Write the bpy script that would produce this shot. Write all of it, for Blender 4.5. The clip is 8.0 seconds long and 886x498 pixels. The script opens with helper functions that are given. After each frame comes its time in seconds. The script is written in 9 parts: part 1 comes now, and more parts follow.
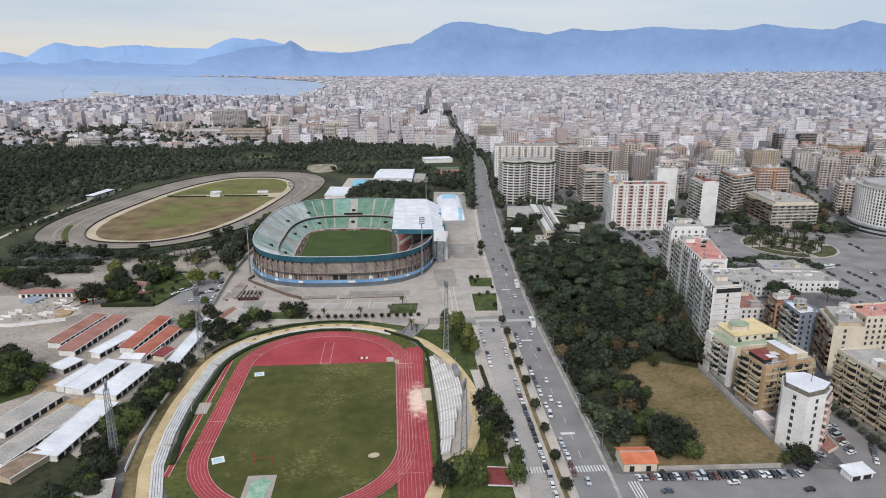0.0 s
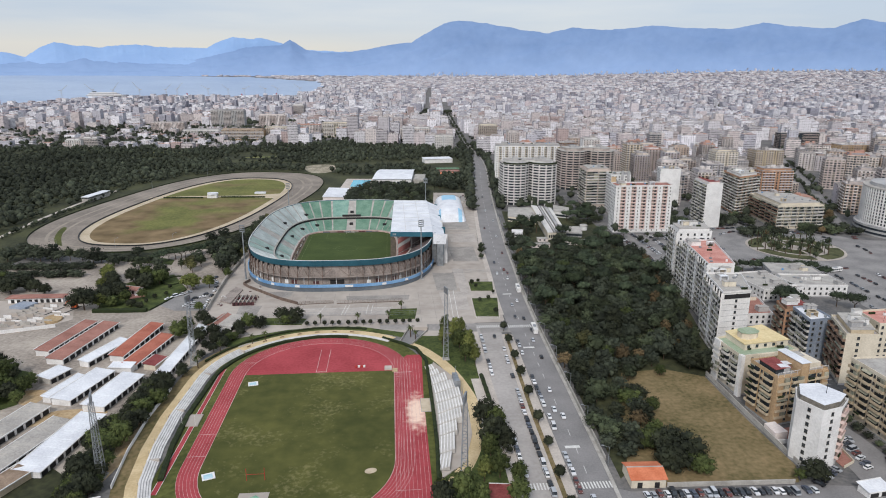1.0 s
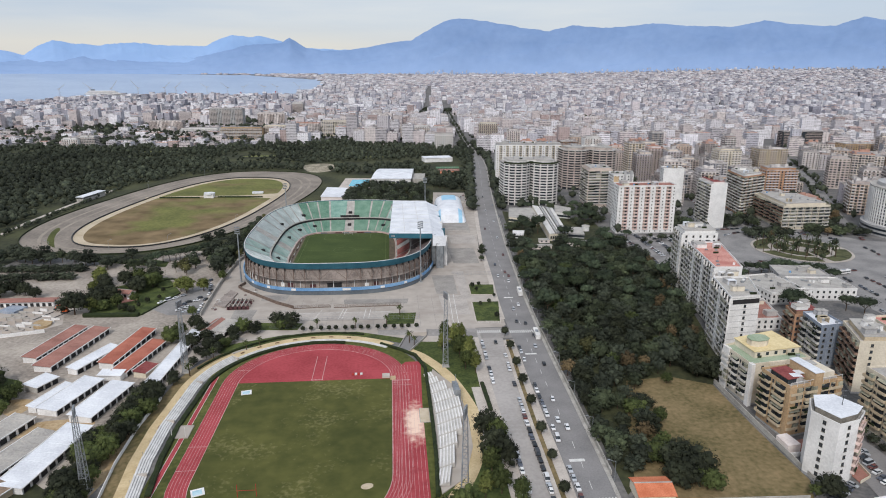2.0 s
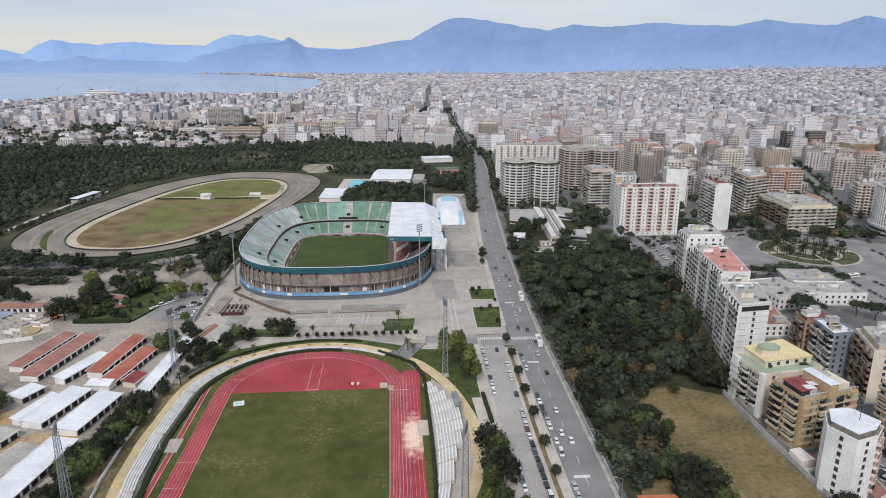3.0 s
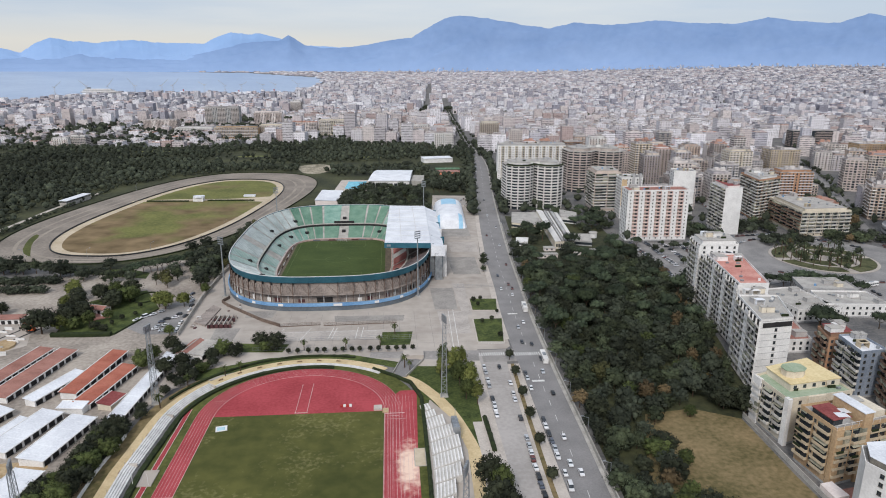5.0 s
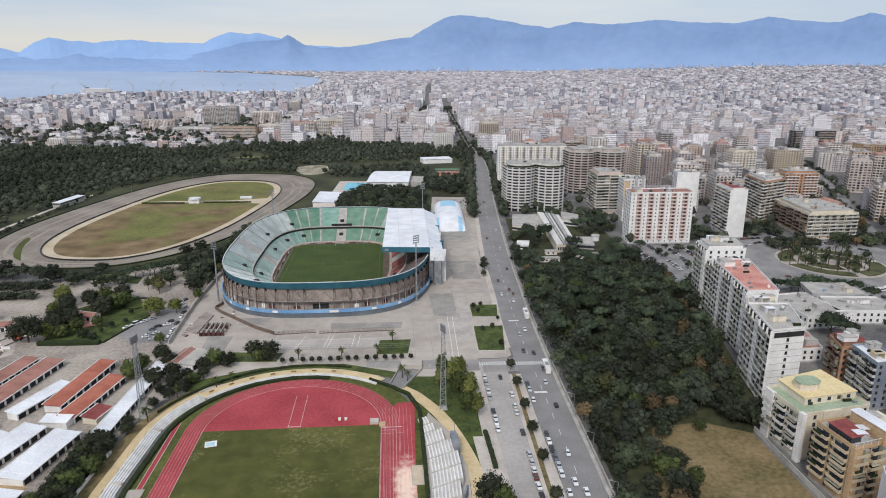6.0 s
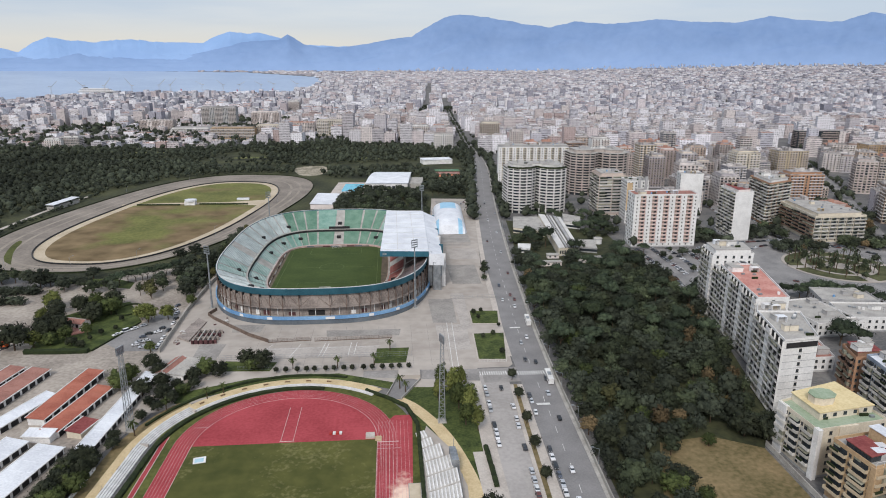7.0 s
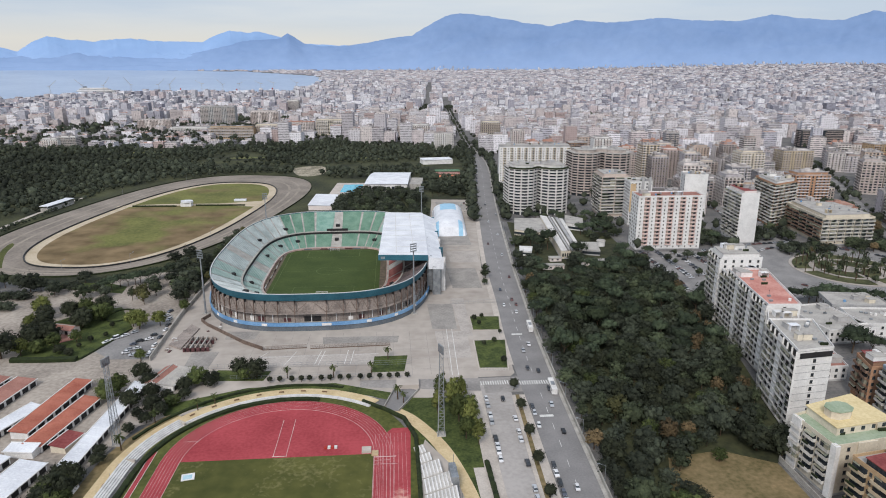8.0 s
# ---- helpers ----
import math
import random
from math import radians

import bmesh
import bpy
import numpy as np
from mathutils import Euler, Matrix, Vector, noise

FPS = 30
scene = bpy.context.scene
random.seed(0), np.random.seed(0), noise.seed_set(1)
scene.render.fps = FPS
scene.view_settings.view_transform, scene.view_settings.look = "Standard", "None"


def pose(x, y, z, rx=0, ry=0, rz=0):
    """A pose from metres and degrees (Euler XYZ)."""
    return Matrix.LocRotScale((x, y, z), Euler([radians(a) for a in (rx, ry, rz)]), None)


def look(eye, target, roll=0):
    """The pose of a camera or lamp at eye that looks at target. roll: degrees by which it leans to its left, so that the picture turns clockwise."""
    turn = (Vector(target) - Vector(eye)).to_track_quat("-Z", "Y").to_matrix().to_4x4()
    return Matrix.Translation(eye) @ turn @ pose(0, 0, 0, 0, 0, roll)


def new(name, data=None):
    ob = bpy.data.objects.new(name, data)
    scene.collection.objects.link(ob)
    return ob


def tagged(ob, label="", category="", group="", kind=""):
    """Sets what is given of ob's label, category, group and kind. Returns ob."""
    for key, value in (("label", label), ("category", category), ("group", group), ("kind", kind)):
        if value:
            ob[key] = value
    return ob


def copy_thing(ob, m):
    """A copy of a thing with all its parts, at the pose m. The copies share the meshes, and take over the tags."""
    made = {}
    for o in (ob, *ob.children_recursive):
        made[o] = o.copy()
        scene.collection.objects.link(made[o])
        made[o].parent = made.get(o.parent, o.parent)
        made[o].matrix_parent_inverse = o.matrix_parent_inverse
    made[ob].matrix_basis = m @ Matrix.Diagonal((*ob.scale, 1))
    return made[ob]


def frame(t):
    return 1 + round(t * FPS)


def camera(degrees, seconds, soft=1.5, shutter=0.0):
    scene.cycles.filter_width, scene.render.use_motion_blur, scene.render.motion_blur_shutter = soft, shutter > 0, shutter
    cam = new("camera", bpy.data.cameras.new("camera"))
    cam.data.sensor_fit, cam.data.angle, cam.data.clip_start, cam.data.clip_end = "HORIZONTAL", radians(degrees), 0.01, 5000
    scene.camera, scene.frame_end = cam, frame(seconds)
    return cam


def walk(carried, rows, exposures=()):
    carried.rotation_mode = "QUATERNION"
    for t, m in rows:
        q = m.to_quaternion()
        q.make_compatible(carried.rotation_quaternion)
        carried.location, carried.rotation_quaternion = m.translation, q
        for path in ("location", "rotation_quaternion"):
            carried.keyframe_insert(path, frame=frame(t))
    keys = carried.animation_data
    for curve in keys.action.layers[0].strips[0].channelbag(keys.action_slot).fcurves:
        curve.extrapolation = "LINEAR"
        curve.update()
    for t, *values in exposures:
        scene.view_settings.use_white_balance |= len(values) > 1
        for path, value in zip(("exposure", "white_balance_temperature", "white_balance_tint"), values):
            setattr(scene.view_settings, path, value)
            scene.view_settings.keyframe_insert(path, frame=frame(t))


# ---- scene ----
cam = camera(68.6, 8.0, soft=1.0)
PATH = [
    (0, (-0.593, -0.078, 143.071), (-0.439, 1.847, 142.551), 0.2),
    (0.5, (-0.094, 5.191, 143.095), (0.06, 7.116, 142.574), 0.15),
    (1, (0.44, 10.426, 143.114), (0.594, 12.351, 142.592), 0.13),
    (1.5, (0.96, 15.673, 143.128), (1.114, 17.596, 142.603), 0.12),
    (3, (2.71, 31.506, 143.217), (2.863, 33.428, 142.688), 0.1),
    (3.5, (3.349, 36.884, 143.243), (3.502, 38.806, 142.712), 0.1),
    (4, (3.96, 42.356, 143.277), (4.113, 44.278, 142.745), 0.1),
    (4.5, (4.559, 47.954, 143.31), (4.711, 49.876, 142.777), 0.1),
    (6, (6.506, 65.006, 143.493), (6.658, 66.927, 142.958), 0.07),
    (6.5, (7.255, 70.571, 143.516), (7.407, 72.492, 142.981), 0.06),
    (7, (8.004, 76.06, 143.522), (8.155, 77.981, 142.986), 0.05),
    (7.5, (8.732, 81.55, 143.512), (8.881, 83.47, 142.974), 0.03),
    (8, (9.431, 87.064, 143.507), (9.58, 88.985, 142.968), 0.0),
]
walk(cam, [(t, look(eye, target, roll)) for t, eye, target, roll in PATH], [(0.0, 0.34), (8.0, 0.34)])

# ---- light: high overcast, a weak veiled sun behind the camera ----
SUN_EL, SUN_AZ = 42.0, 200.0
world = bpy.data.worlds.new("world")
scene.world = world
world.use_nodes = True
wn, wl = world.node_tree.nodes, world.node_tree.links
wn.clear()
w_out = wn.new("ShaderNodeOutputWorld")
sky = wn.new("ShaderNodeTexSky")
sky.sky_type = "NISHITA"
sky.sun_disc = False
sky.sun_elevation, sky.sun_rotation = radians(SUN_EL), radians(SUN_AZ)
sky.dust_density = 2.0
sky_bg = wn.new("ShaderNodeBackground")
sky_bg.inputs["Strength"].default_value = 0.10
wl.new(sky.outputs[0], sky_bg.inputs["Color"])
# cloud sheet: pale grey-blue with long soft bands, warmer low down
w_co = wn.new("ShaderNodeTexCoord")
w_map = wn.new("ShaderNodeMapping")
w_map.inputs["Scale"].default_value = (1.0, 1.0, 9.0)
wl.new(w_co.outputs["Generated"], w_map.inputs["Vector"])
w_noise = wn.new("ShaderNodeTexNoise")
w_noise.inputs["Scale"].default_value = 2.2
w_noise.inputs["Detail"].default_value = 7.0
w_noise.inputs["Roughness"].default_value = 0.55
wl.new(w_map.outputs[0], w_noise.inputs["Vector"])
w_ramp = wn.new("ShaderNodeValToRGB")
w_ramp.color_ramp.elements[0].position, w_ramp.color_ramp.elements[1].position = 0.36, 0.64
w_ramp.color_ramp.elements[0].color = (0.60, 0.69, 0.83, 1)
w_ramp.color_ramp.elements[1].color = (0.76, 0.80, 0.86, 1)
wl.new(w_noise.outputs["Fac"], w_ramp.inputs["Fac"])
w_sep = wn.new("ShaderNodeSeparateXYZ")
wl.new(w_co.outputs["Generated"], w_sep.inputs[0])
w_low = wn.new("ShaderNodeMapRange")
w_low.inputs["From Min"].default_value, w_low.inputs["From Max"].default_value = 0.068, 0.036
wl.new(w_sep.outputs["Z"], w_low.inputs["Value"])
w_side = wn.new("ShaderNodeMapRange")
w_side.inputs["From Min"].default_value, w_side.inputs["From Max"].default_value = 0.25, -0.1
wl.new(w_sep.outputs["X"], w_side.inputs["Value"])
w_mul = wn.new("ShaderNodeMath")
w_mul.operation = "MULTIPLY"
wl.new(w_low.outputs[0], w_mul.inputs[0])
wl.new(w_side.outputs[0], w_mul.inputs[1])
w_warm = wn.new("ShaderNodeMix")
w_warm.data_type = "RGBA"
w_warm.inputs["B"].default_value = (0.86, 0.84, 0.80, 1)
wl.new(w_mul.outputs[0], w_warm.inputs["Factor"])
wl.new(w_ramp.outputs[0], w_warm.inputs["A"])
cloud_bg = wn.new("ShaderNodeBackground")
cloud_bg.inputs["Strength"].default_value = 0.74
wl.new(w_warm.outputs["Result"], cloud_bg.inputs["Color"])
w_mix = wn.new("ShaderNodeMixShader")
w_mix.inputs[0].default_value = 0.8
wl.new(sky_bg.outputs[0], w_mix.inputs[1])
wl.new(cloud_bg.outputs[0], w_mix.inputs[2])
wl.new(w_mix.outputs[0], w_out.inputs[0])

sun = new("sun", bpy.data.lights.new("sun", "SUN"))
sun.data.energy, sun.data.angle, sun.data.color = 1.7, radians(14), (1.0, 0.962, 0.925)
saz, sel = radians(SUN_AZ), radians(SUN_EL)
sun_from = Vector((math.sin(saz) * math.cos(sel), math.cos(saz) * math.cos(sel), math.sin(sel)))
sun.matrix_basis = look(sun_from * 800, (0, 0, 0))


# ---- building tools ----
def rgb(r, g, b):
    """Linear colour from 0 to 255 values."""
    return tuple((v / 255 / 12.92 if v < 10 else ((v / 255 + 0.055) / 1.055) ** 2.4) for v in (r, g, b)) + (1.0,)


def mat(name, a, b, rough=0.85, scale=0.3, fine=3.0, bump=0.0, metal=0.0, rnd=0.0, island=0.0, spec=0.3, low=0.38, high=0.62, local=False):
    """Two colours mixed by a broad and a fine noise in metres; rnd and island vary the brightness by object or by loose piece."""
    m = bpy.data.materials.new(name)
    m.use_nodes = True
    n, l = m.node_tree.nodes, m.node_tree.links
    p = n["Principled BSDF"]
    p.inputs["Roughness"].default_value, p.inputs["Metallic"].default_value = rough, metal
    p.inputs["Specular IOR Level"].default_value = spec
    if local:
        co = n.new("ShaderNodeTexCoord").outputs["Object"]
    else:
        co = n.new("ShaderNodeNewGeometry").outputs["Position"]
    n1, n2 = n.new("ShaderNodeTexNoise"), n.new("ShaderNodeTexNoise")
    for node, s, d in ((n1, scale, 4.0), (n2, fine, 3.0)):
        node.inputs["Scale"].default_value, node.inputs["Detail"].default_value = s, d
        l.new(co, node.inputs["Vector"])
    add = n.new("ShaderNodeMix")
    add.data_type = "FLOAT"
    add.inputs["Factor"].default_value = 0.42
    l.new(n1.outputs["Fac"], add.inputs["A"])
    l.new(n2.outputs["Fac"], add.inputs["B"])
    ramp = n.new("ShaderNodeValToRGB")
    ramp.color_ramp.elements[0].position, ramp.color_ramp.elements[1].position = low, high
    ramp.color_ramp.elements[0].color, ramp.color_ramp.elements[1].color = a, b
    l.new(add.outputs["Result"], ramp.inputs["Fac"])
    col = ramp.outputs["Color"]
    for amount, kind in ((rnd, 0), (island, 1)):
        if amount:
            src = n.new("ShaderNodeObjectInfo").outputs["Random"] if kind == 0 else n.new("ShaderNodeNewGeometry").outputs["Random Per Island"]
            mr = n.new("ShaderNodeMapRange")
            mr.inputs["To Min"].default_value, mr.inputs["To Max"].default_value = 1 - amount, 1 + amount
            l.new(src, mr.inputs["Value"])
            hsv = n.new("ShaderNodeHueSaturation")
            l.new(mr.outputs[0], hsv.inputs["Value"])
            l.new(col, hsv.inputs["Color"])
            col = hsv.outputs["Color"]
    l.new(col, p.inputs["Base Color"])
    if bump:
        bp = n.new("ShaderNodeBump")
        bp.inputs["Strength"].default_value, bp.inputs["Distance"].default_value = min(1.0, bump), 0.2
        l.new(n2.outputs["Fac"], bp.inputs["Height"])
        l.new(bp.outputs[0], p.inputs["Normal"])
    return m


def palette(name, colours, rough=0.8, by="object", windows=False, spec=0.3):
    """One of several colours for each object or loose piece; windows: rows of dark openings in the wall's own metres."""
    m = bpy.data.materials.new(name)
    m.use_nodes = True
    n, l = m.node_tree.nodes, m.node_tree.links
    p = n["Principled BSDF"]
    p.inputs["Roughness"].default_value = rough
    p.inputs["Specular IOR Level"].default_value = spec
    src = n.new("ShaderNodeObjectInfo").outputs["Random"] if by == "object" else n.new("ShaderNodeNewGeometry").outputs["Random Per Island"]
    ramp = n.new("ShaderNodeValToRGB")
    ramp.color_ramp.interpolation = "CONSTANT"
    e = ramp.color_ramp.elements
    for i, c in enumerate(colours):
        el = e[i] if i < 2 else e.new(i / len(colours))
        el.position, el.color = i / len(colours), c
    l.new(src, ramp.inputs["Fac"])
    noi = n.new("ShaderNodeTexNoise")
    noi.inputs["Scale"].default_value, noi.inputs["Detail"].default_value = 0.25, 5.0
    l.new(n.new("ShaderNodeNewGeometry").outputs["Position"], noi.inputs["Vector"])
    mr = n.new("ShaderNodeMapRange")
    mr.inputs["From Min"].default_value, mr.inputs["From Max"].default_value = 0.3, 0.7
    mr.inputs["To Min"].default_value, mr.inputs["To Max"].default_value = 0.78, 1.1
    l.new(noi.outputs["Fac"], mr.inputs["Value"])
    hsv = n.new("ShaderNodeHueSaturation")
    l.new(mr.outputs[0], hsv.inputs["Value"])
    l.new(ramp.outputs["Color"], hsv.inputs["Color"])
    col = hsv.outputs["Color"]
    if windows:
        uv = n.new("ShaderNodeUVMap")
        sep = n.new("ShaderNodeSeparateXYZ")
        l.new(uv.outputs[0], sep.inputs[0])

        def math_(op, x, y=None):
            q = n.new("ShaderNodeMath")
            q.operation = op
            for i, v in enumerate((x, y)):
                if v is None:
                    continue
                if isinstance(v, (int, float)):
                    q.inputs[i].default_value = v
                else:
                    l.new(v, q.inputs[i])
            return q.outputs[0]

        def step(sock, period, lo, hi):
            f = math_("FRACT", math_("DIVIDE", sock, period))
            return math_("MULTIPLY", math_("GREATER_THAN", f, lo), math_("LESS_THAN", f, hi))

        # each house has its own window width, and some have continuous balcony bands
        h2, h3 = math_("FRACT", math_("MULTIPLY", src, 137.7)), math_("FRACT", math_("MULTIPLY", src, 571.3))
        wide = math_("ADD", math_("MULTIPLY", h3, 3.0), 2.4)
        across = math_("MAXIMUM", step(sep.outputs["X"], wide, 0.2, 0.62), math_("GREATER_THAN", h2, 0.55))
        both = math_("MULTIPLY", across, step(sep.outputs["Y"], 3.2, 0.3, 0.74))
        vary = n.new("ShaderNodeTexNoise")
        vary.inputs["Scale"].default_value, vary.inputs["Detail"].default_value = 0.45, 2.0
        l.new(n.new("ShaderNodeNewGeometry").outputs["Position"], vary.inputs["Vector"])
        shut = n.new("ShaderNodeMapRange")
        shut.inputs["From Min"].default_value, shut.inputs["From Max"].default_value = 0.36, 0.6
        shut.inputs["To Min"].default_value, shut.inputs["To Max"].default_value = 0.15, 0.9
        l.new(vary.outputs["Fac"], shut.inputs["Value"])
        mx = n.new("ShaderNodeMix")
        mx.data_type = "RGBA"
        mx.inputs["B"].default_value = rgb(64, 62, 66)
        l.new(math_("MULTIPLY", both, shut.outputs[0]), mx.inputs["Factor"])
        l.new(col, mx.inputs["A"])
        col = mx.outputs["Result"]
    l.new(col, p.inputs["Base Color"])
    return m


class Shape:
    """Gathers faces, then becomes one mesh."""

    def __init__(self):
        self.v, self.f, self.m, self.uv, self.nv = [], [], [], [], []

    def face(self, pts, m=0, uv=None):
        i = len(self.v)
        self.v.extend(pts)
        self.f.append(tuple(range(i, i + len(pts))))
        self.m.append(m)
        self.uv.extend(uv if uv else [(0.0, 0.0)] * len(pts))
        return self

    def solid(self, verts, faces, m=0):
        i = len(self.v)
        self.v.extend(verts)
        for f in faces:
            self.f.append(tuple(i + k for k in f))
            self.m.append(m)
            self.uv.extend([(0.0, 0.0)] * len(f))
        return self

    def box(self, x0, y0, z0, x1, y1, z1, m=0, x=None):
        c = [(x0, y0, z0), (x1, y0, z0), (x1, y1, z0), (x0, y1, z0), (x0, y0, z1), (x1, y0, z1), (x1, y1, z1), (x0, y1, z1)]
        if x is not None:
            c = [tuple(x @ Vector(p)) for p in c]
        return self.solid(c, [(0, 3, 2, 1), (4, 5, 6, 7), (0, 1, 5, 4), (1, 2, 6, 5), (2, 3, 7, 6), (3, 0, 4, 7)], m)

    def prism(self, poly, z0, z1, m=0, top=None, bottom=False):
        """Upright walls on a counter-clockwise plan, with their metres as UV, and a lid."""
        run = 0.0
        for a, b in zip(poly, list(poly[1:]) + [poly[0]]):
            d = math.hypot(b[0] - a[0], b[1] - a[1])
            self.face([(a[0], a[1], z0), (b[0], b[1], z0), (b[0], b[1], z1), (a[0], a[1], z1)], m,
                      [(run, 0.0), (run + d, 0.0), (run + d, z1 - z0), (run, z1 - z0)])
            run += d + 1.7
        self.face([(p[0], p[1], z1) for p in poly], m if top is None else top)
        if bottom:
            self.face([(p[0], p[1], z0) for p in reversed(poly)], m)
        return self

    def hull(self, poly, z0, z1, m=0, top=None):
        """A closed prism that shares its corners, so that it is one loose piece."""
        k = len(poly)
        i = len(self.v)
        self.v.extend([(p[0], p[1], z0) for p in poly] + [(p[0], p[1], z1) for p in poly])
        run = 0.0
        for j in range(k):
            a, b = poly[j], poly[(j + 1) % k]
            d = math.hypot(b[0] - a[0], b[1] - a[1])
            self.f.append((i + j, i + (j + 1) % k, i + k + (j + 1) % k, i + k + j))
            self.m.append(m)
            self.uv.extend([(run, 0.0), (run + d, 0.0), (run + d, z1 - z0), (run, z1 - z0)])
            run += d + 1.7
        self.f.append(tuple(i + k + j for j in range(k)))
        self.m.append(m if top is None else top)
        self.uv.extend([(0.0, 0.0)] * k)
        return self

    def strip(self, left, right, z, m=0, closed=False):
        """A ribbon between two lines of plan points."""
        n = len(left)
        for i in range(n if closed else n - 1):
            j = (i + 1) % n
            self.face([(*left[i][:2], z), (*right[i][:2], z), (*right[j][:2], z), (*left[j][:2], z)], m)
        return self

    def wall(self, line, z0, z1, thick, m=0, closed=False):
        """A low wall of some thickness along a plan line."""
        lf, rt = offset(line, thick / 2, closed), offset(line, -thick / 2, closed)
        n = len(line)
        vs = [q for i in range(n) for q in ((*lf[i], z0), (*rt[i], z0), (*rt[i], z1), (*lf[i], z1))]
        fs = [] if closed else [(0, 1, 2, 3), (4 * n - 1, 4 * n - 2, 4 * n - 3, 4 * n - 4)]
        for i in range(n if closed else n - 1):
            a, b = 4 * i, 4 * ((i + 1) % n)
            fs += [(a + 1, b + 1, b + 2, a + 2), (a + 2, b + 2, b + 3, a + 3), (a + 3, b + 3, b, a)]
        return self.solid(vs, fs, m)

    def tube(self, a, b, r0, r1=None, sides=6, m=0):
        a, b = Vector(a), Vector(b)
        r1 = r0 if r1 is None else r1
        z = (b - a).normalized()
        x = z.orthogonal().normalized()
        y = z.cross(x)
        vs = []
        for c, r in ((a, r0), (b, r1)):
            for k in range(sides):
                t = 2 * math.pi * k / sides
                vs.append(tuple(c + x * math.cos(t) * r + y * math.sin(t) * r))
        fs = [(k, (k + 1) % sides, sides + (k + 1) % sides, sides + k) for k in range(sides)]
        fs += [tuple(range(sides - 1, -1, -1)), tuple(range(sides, 2 * sides))]
        return self.solid(vs, fs, m)

    def mesh(self, name, mats):
        me = bpy.data.meshes.new(name)
        me.from_pydata(self.v, [], self.f)
        for m in mats:
            me.materials.append(m)
        if len(mats) > 1:
            me.polygons.foreach_set("material_index", self.m)
        me.uv_layers.new(name="UVMap").data.foreach_set("uv", [c for p in self.uv for c in p])
        if self.nv:
            me.polygons.foreach_set("use_smooth", [True] * len(self.f))
            me.normals_split_custom_set_from_vertices(self.nv)
        me.update()
        return me


def offset(line, d, closed=False):
    """A plan line moved to its left by d."""
    out, n = [], len(line)
    for i in range(n):
        a = line[(i - 1) % n] if closed or i > 0 else line[i]
        b = line[(i + 1) % n] if closed or i < n - 1 else line[i]
        dx, dy = b[0] - a[0], b[1] - a[1]
        q = math.hypot(dx, dy) or 1.0
        out.append((line[i][0] - dy / q * d, line[i][1] + dx / q * d))
    return out


def dense(line, step, closed=False):
    """The same line with points about every step metres."""
    out = []
    pts = list(line) + ([line[0]] if closed else [])
    for a, b in zip(pts, pts[1:]):
        k = max(1, int(math.hypot(b[0] - a[0], b[1] - a[1]) / step))
        out += [(a[0] + (b[0] - a[0]) * i / k, a[1] + (b[1] - a[1]) * i / k) for i in range(k)]
    return out if closed else out + [pts[-1]]


def smooth(line, rounds=2, closed=False):
    """Corner cutting."""
    for _ in range(rounds):
        out = [] if closed else [line[0]]
        pairs = list(zip(line, line[1:])) + ([(line[-1], line[0])] if closed else [])
        for a, b in pairs:
            out += [(a[0] * 0.75 + b[0] * 0.25, a[1] * 0.75 + b[1] * 0.25), (a[0] * 0.25 + b[0] * 0.75, a[1] * 0.25 + b[1] * 0.75)]
        line = out if closed else out + [line[-1]]
    return line


def inside(x, y, poly):
    hit, j = False, len(poly) - 1
    for i in range(len(poly)):
        xi, yi, xj, yj = *poly[i], *poly[j]
        if (yi > y) != (yj > y) and x < (xj - xi) * (y - yi) / (yj - yi) + xi:
            hit = not hit
        j = i
    return hit


def at_line(line, y):
    """The x of a line that runs north, at y."""
    for a, b in zip(line, line[1:]):
        if a[1] <= y <= b[1]:
            return a[0] + (b[0] - a[0]) * (y - a[1]) / (b[1] - a[1])
    return line[0][0] if y < line[0][1] else line[-1][0]


def placed(parent):
    m = parent.matrix_basis.copy()
    while parent.parent:
        m = parent.parent.matrix_basis @ parent.matrix_parent_inverse @ m
        parent = parent.parent
    return m


def thing(name, label, category, group="", base=(0, 0, 0), turn=0.0):
    ob = new(name)
    ob.empty_display_size = 0.5
    ob.matrix_basis = pose(*base, 0, 0, turn)
    return tagged(ob, label, category, group)


def part(name, shape, mats, parent, label="", own=False, kind=""):
    """A mesh under a thing. Its shape is in world metres, or with own in the parent's."""
    mats = mats if isinstance(mats, (list, tuple)) else [mats]
    ob = new(name, shape if isinstance(shape, bpy.types.Mesh) else shape.mesh(name, mats))
    ob.parent = parent
    if not own:
        ob.matrix_parent_inverse = placed(parent).inverted()
    return tagged(ob, label, "", "", kind)


def structure(name, shape, mats, label, category):
    mats = mats if isinstance(mats, (list, tuple)) else [mats]
    return tagged(new(name, shape.mesh(name, mats)), label, category, "", "structure")


def stuff(name, shape, mats, label, category):
    mats = mats if isinstance(mats, (list, tuple)) else [mats]
    return tagged(new(name, shape.mesh(name, mats)), label, category, "", "stuff")


rng = random.Random(7)

